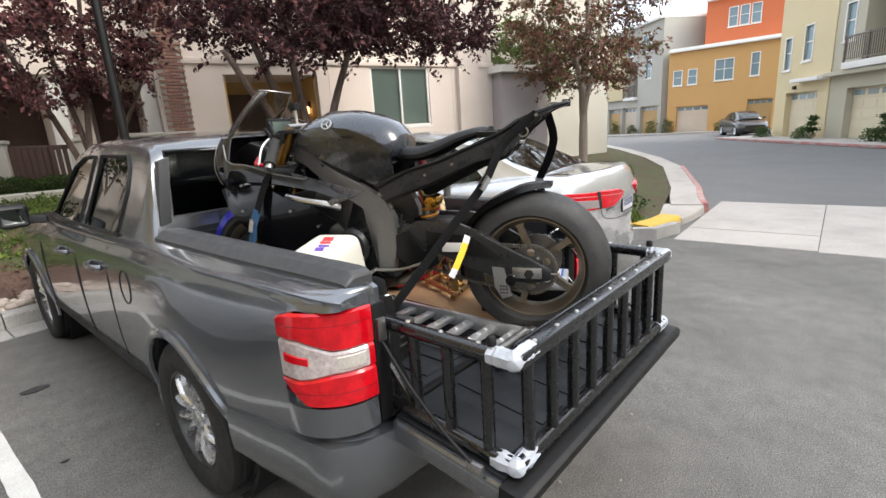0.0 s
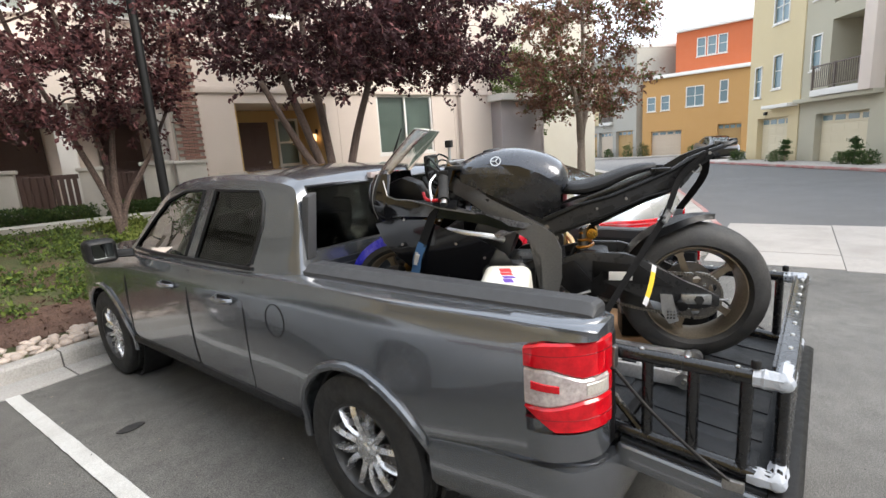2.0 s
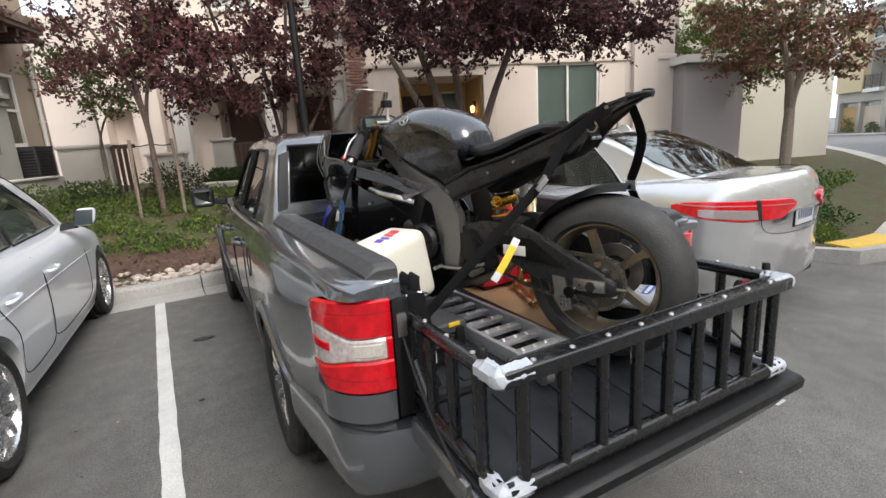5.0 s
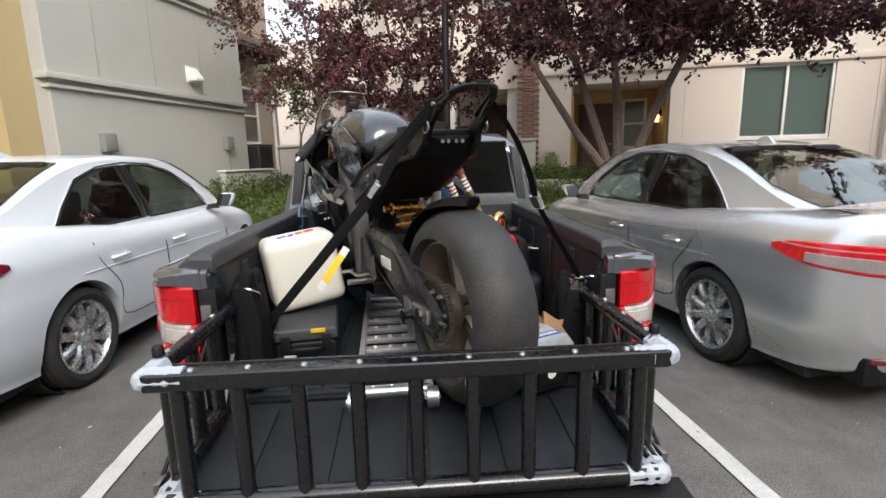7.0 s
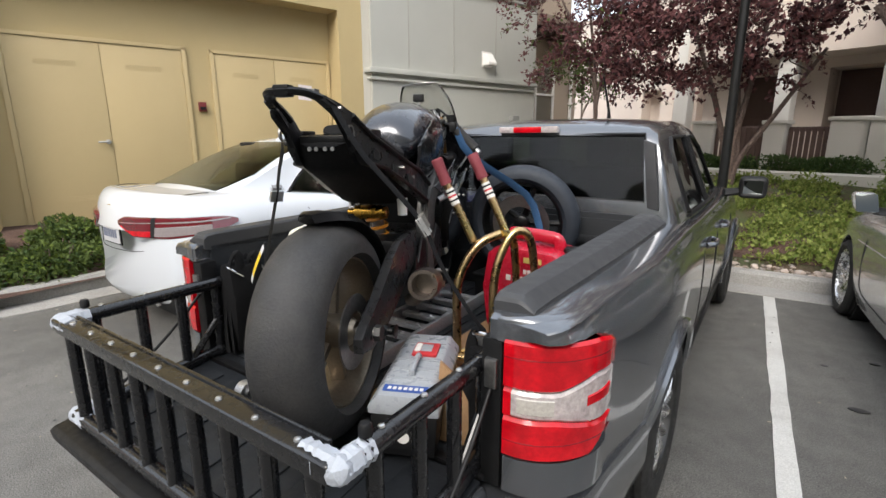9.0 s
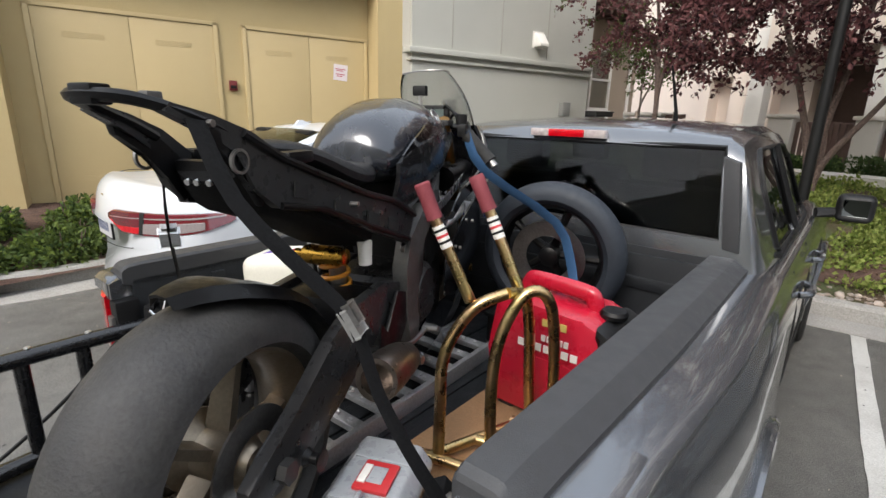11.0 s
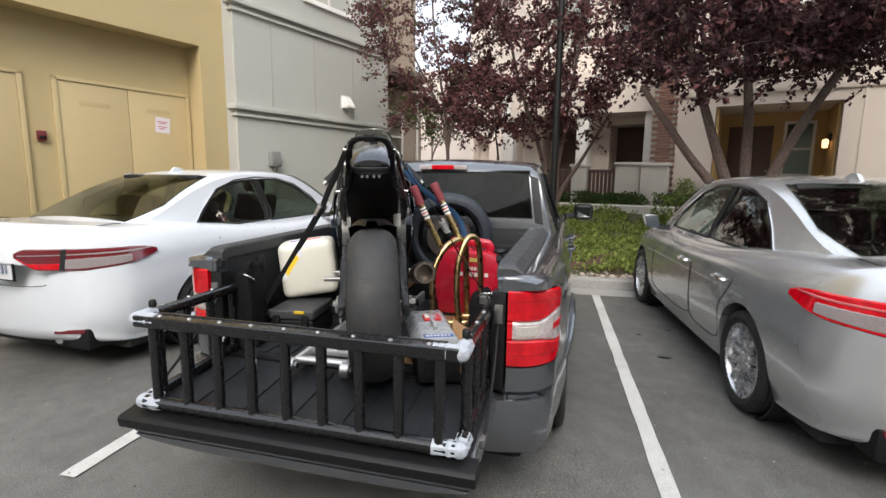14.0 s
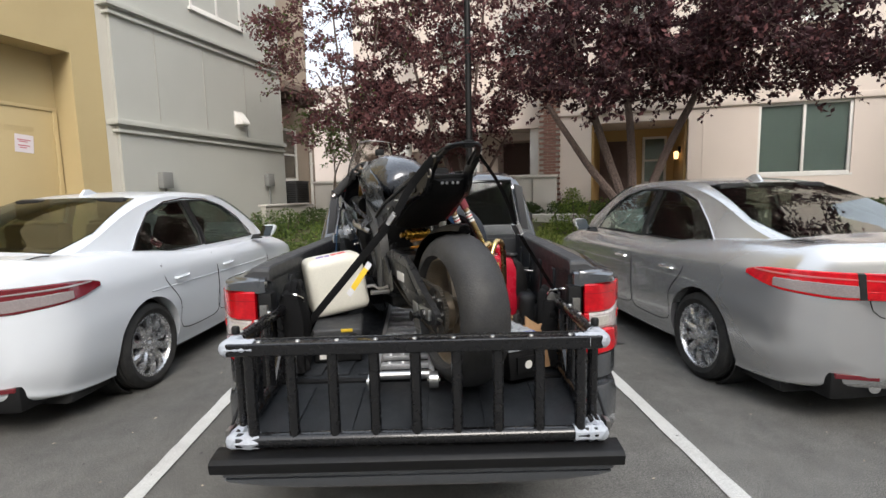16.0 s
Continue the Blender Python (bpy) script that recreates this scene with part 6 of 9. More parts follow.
    part("badge", torus_band(nb(), [(0.045 + 0.006 * math.cos(a), 0.006 * math.sin(a)) for a in [j * 1.047 for j in range(6)]], 24, pose(0, 0.035, 0.965, 80) @ Matrix.Diagonal((1.3, 0.85, 1, 1))), M_CHROME, car, "chrome oval badge")
    part("badge_bar", box(-0.5, -0.36, 0.042, 0.05, 0.79, 0.805), M_CHROME, car)
    part("roof_fin", prism(nb(), [(1.55, 1.40), (1.62, 1.475), (1.66, 1.478), (1.78, 1.43)], "x", -0.015, 0.015, bevel=0.006), paint, car)
    part("underbody", box(-0.78, 0.78, 0.25, 4.55, 0.145, 0.3, bevel=0.04), M_DARK, car)
    bow(car)
    return car


sedan("silver saloon car with red tail lamps, parked nose in", pose(3.06, 0.42, 0, 0, 0, 3.0), M_SILVER, False)
sedan("white saloon car with dark red tail lamps, parked nose in", pose(-3.11, 0.72, 0, 0, 0, -5.0), M_WHITE, True)


# ---- the black race motorcycle standing in the bed ----
BIKE = pose(0.158, -0.112, FLOOR + 0.008, 0, -1.0, 20)
bike = thing("motorcycle", "black race motorcycle without plates, strapped down in the truck bed", "motorcycle", BIKE)


def plate(poly, fx, thick, cuts=2):
    """A curved sheet: outline in (y, z), its x from fx(y, z), given thickness inwards."""
    bm = nb()
    f = bm.faces.new([bm.verts.new((0, y, z)) for y, z in poly])
    bmesh.ops.triangulate(bm, faces=[f])
    bmesh.ops.subdivide_edges(bm, edges=bm.edges[:], cuts=cuts, use_grid_fill=True)
    front = bm.verts[:]
    for v in front:
        v.co.x = fx(v.co.y, v.co.z)
    fs = bm.faces[:]
    back = {}
    for v in front:
        back[v] = bm.verts.new((v.co.x - math.copysign(thick, v.co.x), v.co.y, v.co.z))
    rim = [e for e in bm.edges if e.is_boundary]
    for f in fs:
        bm.faces.new([back[v] for v in reversed(f.verts)])
    for e in rim:
        a, b = e.verts
        bm.faces.new((a, b, back[b], back[a]))
    return bm


def both(name, poly, fx, thick, m_, parent, label="", cuts=2):
    for s in (-1, 1):
        part(name, plate(poly, lambda y, z: s * fx(y, z), thick, cuts), m_, parent, label, 30)


def ring_shape(w, zb, zt, y, top=0.35, flat=2.6):
    """A rounded closed section."""
    pts = []
    for k in range(20):
        a = 6.28318 * k / 20
        c, s = math.cos(a), math.sin(a)
        zz = (zb + zt) / 2 + (zt - zb) / 2 * math.copysign(abs(s) ** (2 / flat), s)
        t = (zz - zb) / max(zt - zb, 1e-4)
        ww = w * (1 - top * max(t - 0.45, 0) ** 1.3)
        pts.append(Vector((ww * math.copysign(abs(c) ** (2 / flat), c), y, zz)))
    return pts


# rear wheel
RA, FA = Vector((0, 0, 0.322)), Vector((0, 1.415, 0.305))


def bike_wheel(name, c, r, rim, w, spokes, m_rim, mt, parent, sect):
    hub = new(name)
    hub.parent = parent
    hub.matrix_basis = Matrix.Translation(c) @ pose(0, 0, 0, 0, 90, 0)
    prof = [(rim - 0.006, -w * 0.36)]
    for k in range(13):
        a = math.pi * k / 12
        prof.append((r - sect + sect * math.sin(a) ** 0.9, -w / 2 * math.cos(a)))
    prof.append((rim - 0.006, w * 0.36))
    part("tyre", torus_band(nb(), prof, 72), mt, hub, "worn smooth race tyre")
    part("rim", torus_band(nb(), [(rim + 0.012, -w * 0.37), (rim + 0.012, -w * 0.33), (rim - 0.006, -w * 0.30), (rim - 0.02, -w * 0.1), (rim - 0.02, w * 0.1), (rim - 0.006, w * 0.30), (rim + 0.012, w * 0.33), (rim + 0.012, w * 0.37), (rim - 0.012, w * 0.36), (rim - 0.034, w * 0.12), (rim - 0.034, -w * 0.12), (rim - 0.012, -w * 0.36)], 64), m_rim, hub, "bronze grey cast rim")
    bm = nb()
    rings = []
    for t in (0, 0.3, 0.6, 0.85, 1.0):
        rad = 0.045 + (rim - 0.075) * t
        hw, hh = 0.017 - 0.004 * t + 0.012 * max(t - 0.85, 0) / 0.15, 0.026 - 0.006 * t
        rings.append([Vector((rad, -hw, -hh)), Vector((rad, -hw * 0.6, hh)), Vector((rad, hw * 0.6, hh)), Vector((rad, hw, -hh))])
    ring_faces(bm, rings)
    me = mesh_of("spoke", bm, m_rim, 30)
    for i in range(spokes):
        s = part("spoke", me, m_rim, hub)
        s.rotation_euler = (0, 0, 6.28318 * i / spokes + 0.3)
    part("hub", lathe(nb(), [(0.03, -0.09), (0.05, -0.08), (0.052, -0.02), (0.05, 0.06), (0.03, 0.09)], 24), m_rim, hub)
    return hub


M_SPROCKET = mat("oily_sprocket_steel", (0.17, 0.16, 0.15), 0.36, metal=0.9, grain=0.25, scale=30)
M_BRONZE = mat("bronze_grey_rim", (0.30, 0.25, 0.19), 0.38, metal=0.8, grain=0.12, scale=14, stain=0.3)
rw = bike_wheel("rear_wheel", RA, 0.318, 0.222, 0.200, 5, M_BRONZE, M_SLICK, bike, 0.088)
for k in range(26):
    a, h = k * 2.4, 0.07 * math.sin(k * 1.7)
    rr = 0.3175 - 0.5 * h * h / 0.09
    part("wear_dot", lathe(nb(), [(0.0032, -0.0015), (0.003, 0.0008), (0, 0.001)], 6, pose(rr * math.cos(a), rr * math.sin(a), h) @ Vector((math.cos(a), math.sin(a), 0)).to_track_quat("Z", "X").to_matrix().to_4x4()), M_BLACKP, rw)
# sprocket, with teeth, bolts and lightening holes
spk = nb()
teeth = [((0.108 if k % 2 else 0.098) * math.cos(6.28318 * k / 88), (0.108 if k % 2 else 0.098) * math.sin(6.28318 * k / 88)) for k in range(88)]
prism(spk, teeth, "z", -0.003, 0.003)
spk = cut(spk, [cyl(nb(), (0.074 * math.cos(a), 0.074 * math.sin(a), -0.02), (0.074 * math.cos(a), 0.074 * math.sin(a), 0.02), 0.017, 12) for a in [6.28318 * k / 6 for k in range(6)]])
sp_ob = part("sprocket", spk, M_SPROCKET, bike, "worn steel rear sprocket")
sp_ob.matrix_basis = Matrix.Translation(RA + Vector((-0.098, 0, 0))) @ pose(0, 0, 0, 0, 90, 0)
for k in range(6):
    a = 6.28318 * (k + 0.5) / 6
    part("bolt", cyl(nb(), (0.06 * math.cos(a), 0.06 * math.sin(a), -0.012), (0.06 * math.cos(a), 0.06 * math.sin(a), 0.004), 0.007, 8), M_CHROME, sp_ob)
part("carrier", lathe(nb(), [(0.03, -0.095), (0.075, -0.09), (0.08, -0.05), (0.05, -0.02)], 28, Matrix.Translation(RA) @ pose(0, 0, 0, 0, 90, 0)), M_BRONZE, bike)
part("brake_disc", torus_band(nb(), [(0.06, -0.0025), (0.11, -0.0025), (0.11, 0.0025), (0.06, 0.0025)], 40, Matrix.Translation(RA + Vector((0.085, 0, 0))) @ pose(0, 0, 0, 0, 90, 0)), M_STEEL, bike)
part("caliper", box(0.07, 0.115, 0.07, 0.16, 0.30, 0.37, bevel=0.012), M_MATTEBLACK, bike, "black rear brake caliper")
part("axle", cyl(nb(), RA - Vector((0.15, 0, 0)), RA + Vector((0.15, 0, 0)), 0.013, 12), M_STEEL, bike)
part("axle_nut", cyl(nb(), RA - Vector((0.165, 0, 0)), RA - Vector((0.148, 0, 0)), 0.02, 6), M_ALLOYD, bike)
part("axle_nut", cyl(nb(), RA + Vector((0.148, 0, 0)), RA + Vector((0.168, 0, 0)), 0.024, 6), M_ALLOYD, bike)
# paddock stand bobbins
for s in (-1, 1):
    part("bobbin", lathe(nb(), [(0.008, 0), (0.02, 0.004), (0.012, 0.015), (0.012, 0.03), (0.022, 0.04), (0.0, 0.042)], 14, pose(s * 0.148, 0.07, 0.30, 0, 90 * s, 0)), M_MATTEBLACK, bike)
# chain: two runs of links
bm = nb()
for run, (y0, z0, y1, z1, n) in enumerate(((0.02, 0.422, 0.60, 0.452, 46), (0.02, 0.222, 0.60, 0.372, 46))):
    for i in range(n):
        t = i / n
        y, z = y0 + (y1 - y0) * t, z0 + (z1 - z0) * t - 0.02 * math.sin(math.pi * t) * run
        bx(bm, -0.106, -0.09, y, y + 0.0095, z - 0.006, z + 0.006)
for i in range(26):
    a = math.pi / 2 + math.pi * i / 25
    y, z = 0.103 * math.cos(a), 0.322 + 0.103 * math.sin(a)
    bx(bm, -0.106, -0.09, y - 0.005, y + 0.005, z - 0.006, z + 0.006)
part("chain", bm, mat("oily_chain_steel", (0.26, 0.24, 0.21), 0.35, metal=0.9, grain=0.3, scale=40), bike, "oily steel drive chain", 0)
# swingarm
SW = [(0.60, 0.50), (0.48, 0.535), (0.30, 0.528), (0.20, 0.490), (0.06, 0.392), (-0.03, 0.362), (-0.085, 0.335), (-0.085, 0.29), (0.0, 0.272), (0.10, 0.286), (0.25, 0.325), (0.38, 0.40), (0.48, 0.43), (0.60, 0.41)]
for s in (-1, 1):
    part("swingarm_side", prism(nb(), SW, "x", s * 0.112, s * 0.142, bevel=0.009), M_SATIN, bike, "satin black swingarm")
part("swingarm_bridge", box(-0.11, 0.11, 0.36, 0.50, 0.40, 0.52, bevel=0.03), M_MATTEBLACK, bike)
part("swingarm_groove", prism(nb(), [(0.44, 0.495), (0.24, 0.475), (0.10, 0.375), (0.26, 0.39), (0.44, 0.42)], "x", -0.146, -0.141, bevel=0.002), M_MATTEBLACK, bike)
part("sticker", box(-0.149, -0.1435, 0.27, 0.37, 0.405, 0.445, bevel=0.001), M_TRIM, bike, "white sticker")
part("axle_block", box(-0.156, -0.14, -0.05, 0.07, 0.30, 0.345, bevel=0.005), M_ALU, bike, "aluminium chain adjuster")
part("adjuster_bolt", cyl(nb(), (-0.128, -0.12, 0.315), (-0.128, -0.06, 0.315), 0.006, 8), M_STEEL, bike)
# toe guard: drilled aluminium fin at the sprocket
fin = cut(prism(nb(), [(0.155, 0.345), (0.105, 0.34), (0.075, 0.22), (0.115, 0.205), (0.145, 0.255)], "x", -0.150, -0.144),
          [cyl(nb(), (-0.2, y, z), (-0.1, y, z), 0.005, 8) for y in (0.095, 0.108, 0.121) for z in (0.232, 0.247, 0.262)])
part("toe_guard", fin, M_ALU, bike, "drilled aluminium toe guard", 20)
# main frame spars
SPAR = [(1.10, 0.93), (1.02, 0.895), (0.90, 0.80), (0.72, 0.70), (0.61, 0.63), (0.575, 0.55), (0.575, 0.42), (0.60, 0.31), (0.665, 0.31), (0.675, 0.42), (0.665, 0.53), (0.72, 0.60), (0.88, 0.70), (1.0, 0.78), (1.08, 0.82)]
both("frame_spar", SPAR, lambda y, z: 0.166 - 0.085 * max((y - 0.8) / 0.3, 0) ** 1.5, 0.045, M_FRAMEGREY, bike, "dark grey aluminium frame spar")
part("steering_head", cyl(nb(), (0, 1.12, 0.80), (0, 1.055, 0.96), 0.042, 20), M_FRAMEGREY, bike)
for s in (-1, 1):
    for y, z, r in ((0.64, 0.655, 0.012), (0.60, 0.60, 0.014), (0.625, 0.42, 0.022), (0.63, 0.34, 0.014), (0.82, 0.72, 0.01)):
        part("bolt", cyl(nb(), (s * 0.14, y, z), (s * 0.152, y, z), r, 12), M_STEEL, bike)
# engine
eng = part("crankcase", box(-0.125, 0.125, 0.60, 1.02, 0.26, 0.50, bevel=0.04, seg=3), M_SATIN, bike, "black engine cases")
part("cylinder_block", box(-0.14, 0.14, 0.0, 0.20, 0.0, 0.26, bevel=0.02, m=pose(0, 0.84, 0.46, 22)), M_ALLOYD, eng)
part("cylinder_head", box(-0.15, 0.15, -0.01, 0.21, 0.25, 0.34, bevel=0.03, m=pose(0, 0.84, 0.46, 22)), M_MATTEBLACK, eng)
part("generator_cover", lathe(nb(), [(0.085, 0), (0.085, 0.03), (0.07, 0.048), (0, 0.05)], 28, pose(-0.12, 0.80, 0.42, 0, -90, 0)), M_SATIN, eng, "round black engine cover")
part("clutch_cover", lathe(nb(), [(0.10, 0), (0.10, 0.03), (0.08, 0.05), (0, 0.052)], 28, pose(0.12, 0.74, 0.42, 0, 90, 0)), M_SATIN, eng, "round black clutch cover")
for k in range(6):
    a = k * 1.047
    part("bolt", cyl(nb(), (-0.12, 0.80 + 0.08 * math.cos(a), 0.42 + 0.08 * math.sin(a)), (-0.155, 0.80 + 0.08 * math.cos(a), 0.42 + 0.08 * math.sin(a)), 0.006, 8), M_STEEL, eng)
part("sprocket_cover", box(-0.15, -0.11, 0.58, 0.70, 0.36, 0.49, bevel=0.02), M_MATTEBLACK, eng)
part("sump", box(-0.09, 0.09, 0.68, 0.95, 0.19, 0.28, bevel=0.03), M_ALLOYD, eng)
for k in range(5):
    bm = tube(nb(), smooth_path([(-0.13 + 0.02 * k, 0.70, 0.30 + 0.05 * k), (-0.13, 0.62 + 0.03 * k, 0.36 + 0.03 * k), (-0.115, 0.57, 0.44 + 0.03 * k), (-0.10, 0.52 + 0.05 * k, 0.56)], 5), 0.006, 6)
    part("hose", bm, M_BLACKP, eng)
part("radiator", box(-0.16, 0.16, 1.10, 1.13, 0.36, 0.66, bevel=0.01), M_ALLOYD, bike)
for s in (-1, 1):
    part("coolant_pipe", tube(nb(), smooth_path([(s * 0.17, 1.10, 0.655), (s * 0.195, 1.0, 0.64), (s * 0.19, 0.90, 0.625), (s * 0.15, 0.84, 0.60)], 5), 0.016, 10), M_ALU, bike, "bare aluminium pipe")
# headers and the short right-hand silencer
for k, x in enumerate((-0.09, -0.03, 0.03, 0.09)):
    part("header_pipe", tube(nb(), smooth_path([(x, 1.03, 0.50), (x, 1.12, 0.40), (x * 0.8, 1.08, 0.24), (x * 0.4 + 0.03, 0.86, 0.17), (0.06, 0.66, 0.19)], 5), 0.019, 10), M_BRONZE, bike)
part("link_pipe", tube(nb(), smooth_path([(0.06, 0.68, 0.19), (0.12, 0.56, 0.24), (0.19, 0.46, 0.33), (0.215, 0.38, 0.37)], 5), 0.028, 14), M_BRONZE, bike)
sil = cut(tube(nb(), smooth_path([(0.212, 0.44, 0.345), (0.222, 0.36, 0.372), (0.23, 0.27, 0.392), (0.233, 0.225, 0.40)], 4), [0.042, 0.044, 0.046, 0.048, 0.05, 0.05, 0.052, 0.053, 0.053, 0.053, 0.053, 0.051, 0.05], 24), [cyl(nb(), (0.236, 0.20, 0.405), (0.226, 0.31, 0.384), 0.038, 20)])
part("silencer", sil, mat("burnt_titanium", (0.20, 0.17, 0.15), 0.35, metal=1.0, grain=0.12, scale=20), bike, "short round titanium silencer")
# rearsets and pegs
for s in (-1, 1):
    part("rearset_plate", prism(nb(), [(0.60, 0.47), (0.52, 0.50), (0.44, 0.40), (0.42, 0.33), (0.50, 0.31), (0.60, 0.40)], "x", s * 0.15, s * 0.162, bevel=0.003), M_MATTEBLACK, bike)
    part("foot_peg", cyl(nb(), (s * 0.16, 0.47, 0.33), (s * 0.255, 0.46, 0.335), 0.012, 12), M_STEEL, bike)
    part("foot_lever", tube(nb(), smooth_path([(s * 0.17, 0.45, 0.36), (s * 0.185, 0.56, 0.33), (s * 0.185, 0.68, 0.325)], 4), 0.007, 8), M_STEEL, bike)
    part("lever_tip", cyl(nb(), (s * 0.175, 0.68, 0.325), (s * 0.225, 0.68, 0.325), 0.009, 10), M_STEEL, bike)
    part("heel_guard", prism(nb(), [(0.45, 0.40), (0.40, 0.45), (0.38, 0.36), (0.43, 0.33)], "x", s * 0.163, s * 0.167), M_MATTEBLACK, bike)
# shock absorber and its gold reservoir
part("shock_spring", tube(nb(), [(0.036 * math.cos(a), 0.505 + 0.036 * math.sin(a) - 0.003 * a * 0.4, 0.38 + 0.0055 * a) for a in [k * 0.45 for k in range(90)]], 0.007, 6), mat("orange_spring", (0.60, 0.25, 0.03), 0.35, coat=0.6), bike, "orange shock spring")
part("shock_body", cyl(nb(), (0, 0.51, 0.33), (0, 0.47, 0.62), 0.024, 16), M_STEEL, bike)
part("reservoir", lathe(nb(), [(0.0, 0), (0.024, 0.004), (0.027, 0.012), (0.027, 0.105), (0.022, 0.112), (0.022, 0.125), (0.0, 0.128)], 24, pose(-0.075, 0.44, 0.605, 0, 90, 0)), M_GOLD, bike, "gold anodised shock reservoir")
part("reservoir_knob", cyl(nb(), (-0.10, 0.44, 0.605), (-0.075, 0.44, 0.605), 0.013, 12), M_GOLD, bike)
part("fluid_pot", lathe(nb(), [(0.017, 0), (0.018, 0.045), (0.019, 0.05), (0.019, 0.06), (0, 0.061)], 16, pose(0.115, 0.42, 0.60)), M_TRIM, bike, "white brake fluid pot")
# tank
TK = [(0.545, 0.815, 0.895, 0.085), (0.57, 0.79, 0.935, 0.118), (0.62, 0.775, 0.972, 0.142), (0.70, 0.77, 1.002, 0.158), (0.78, 0.775, 1.018, 0.168), (0.86, 0.785, 1.02, 0.172), (0.94, 0.81, 1.008, 0.166), (1.01, 0.845, 0.984, 0.145), (1.07, 0.88, 0.955, 0.10)]
rings = []
for i in range(33):
    y = TK[0][0] + (TK[-1][0] - TK[0][0]) * i / 32
    rings.append(ring_shape(interp(TK, y, 3), interp(TK, y, 1), interp(TK, y, 2), y, 0.5, 2.5))
# black tank; part of the sky's bluish sheen is put into the paint colour
part("tank", ring_faces(nb(), rings), mat("sky_toned_tank_paint", (0.030, 0.034, 0.044), 0.26, metal=0.35, coat=1.0, grain=0.05, scale=8), bike, "glossy black fuel tank, its colour bluer for the sky sheen")
both("tank_cover", [(1.03, 0.915), (0.90, 0.915), (0.79, 0.905), (0.64, 0.87), (0.575, 0.84), (0.575, 0.735), (0.66, 0.69), (0.80, 0.77), (0.92, 0.83), (1.03, 0.88)], lambda y, z: 0.158 - 0.10 * max(y - 0.88, 0) - 0.12 * max(0.75 - y, 0) + 0.25 * min(z - 0.80, 0.0) + 0.012, 0.012, M_SHEEN, bike, "semi-gloss black side cover")
both("knee_scoop", [(1.0, 0.945), (0.88, 0.955), (0.76, 0.94), (0.66, 0.90), (0.60, 0.86), (0.68, 0.845), (0.82, 0.875), (0.93, 0.90)], lambda y, z: 0.166 - 0.30 * max(z - 0.90, 0) - 0.14 * max(0.72 - y, 0) - 0.16 * max(y - 0.9, 0), 0.006, M_BLACKPAINT, bike, "gloss black scooped tank side")
part("fuel_cap", lathe(nb(), [(0.042, 0), (0.044, 0.006), (0.034, 0.011), (0, 0.012)], 28, pose(0, 0.90, 1.008, -4)), M_ALLOYD, bike)
for s in (-1, 1):
    part("tank_badge", torus_band(nb(), [(0.02, -0.001), (0.025, -0.001), (0.025, 0.0025), (0.02, 0.0025)], 24, pose(s * 0.150, 0.86, 0.965, 0, s * 58, 0)), M_ALU, bike, "silver round badge")
    for k in range(3):
        part("badge_spoke", tube(nb(), [(s * 0.151, 0.86, 0.966), (s * (0.151 - 0.009 * math.sin(k * 2.09)), 0.86 + 0.018 * math.cos(k * 2.09), 0.966 + 0.015 * math.sin(k * 2.09))], 0.0025, 6), M_ALU, bike)
# seat
ST = [(0.17, 0.885, 0.912, 0.05), (0.22, 0.872, 0.912, 0.075), (0.30, 0.845, 0.898, 0.09), (0.40, 0.80, 0.868, 0.105), (0.48, 0.785, 0.848, 0.108), (0.56, 0.79, 0.845, 0.085), (0.60, 0.80, 0.85, 0.06)]
rings = []
for i in range(21):
    y = ST[0][0] + (ST[-1][0] - ST[0][0]) * i / 20
    rings.append(ring_shape(interp(ST, y, 3), interp(ST, y, 1), interp(ST, y, 2), y, 0.3, 3.2))
part("seat", ring_faces(nb(), rings), M_SEAT, bike, "thin black race seat pad")
# subframe, tail loop and undertray
SUBF = [(0.655, 0.70), (0.52, 0.755), (0.37, 0.79), (0.22, 0.85), (0.12, 0.888), (0.05, 0.932), (-0.02, 0.958), (-0.085, 0.974), (-0.095, 0.962), (-0.04, 0.935), (0.015, 0.90), (0.05, 0.835), (0.10, 0.795), (0.20, 0.775), (0.40, 0.69), (0.60, 0.615)]
both("subframe", SUBF, lambda y, z: 0.075 + 0.085 * min(max((y + 0.12) / 0.5, 0), 1), 0.02, M_SATIN, bike, "satin black tail subframe")
for s in (-1, 1):
    def on_sub(y, z, o=0.003):
        return Vector((s * (0.075 + 0.085 * min(max((y + 0.12) / 0.5, 0), 1) + o), y, z))
    part("subframe_rib", tube(nb(), [on_sub(y, z) for y, z in ((0.64, 0.69), (0.50, 0.752), (0.36, 0.788), (0.21, 0.845), (0.11, 0.885), (0.03, 0.93))], 0.008, 8), M_MATTEBLACK, bike)
    part("subframe_rib", tube(nb(), [on_sub(y, z) for y, z in ((0.60, 0.63), (0.40, 0.70), (0.21, 0.778), (0.10, 0.80))], 0.007, 8), M_MATTEBLACK, bike)
    # dark slabs on the solid plate give the shade of open pockets
    for y, z in ((0.16, 0.825), (0.27, 0.775), (0.38, 0.735), (0.49, 0.70)):
        part("subframe_pocket", prism(nb(), [(y - 0.03, z - 0.012), (y + 0.03, z - 0.03), (y + 0.034, z - 0.004), (y - 0.026, z + 0.016)], "x", on_sub(y, z, -0.002).x, on_sub(y, z, 0.002).x), M_DARK, bike)
    part("seat_bracket", box(*sorted((s * 0.09, s * 0.125)), 0.12, 0.20, 0.872, 0.895, bevel=0.006), M_MATTEBLACK, bike)
ut = nb()
rings = []
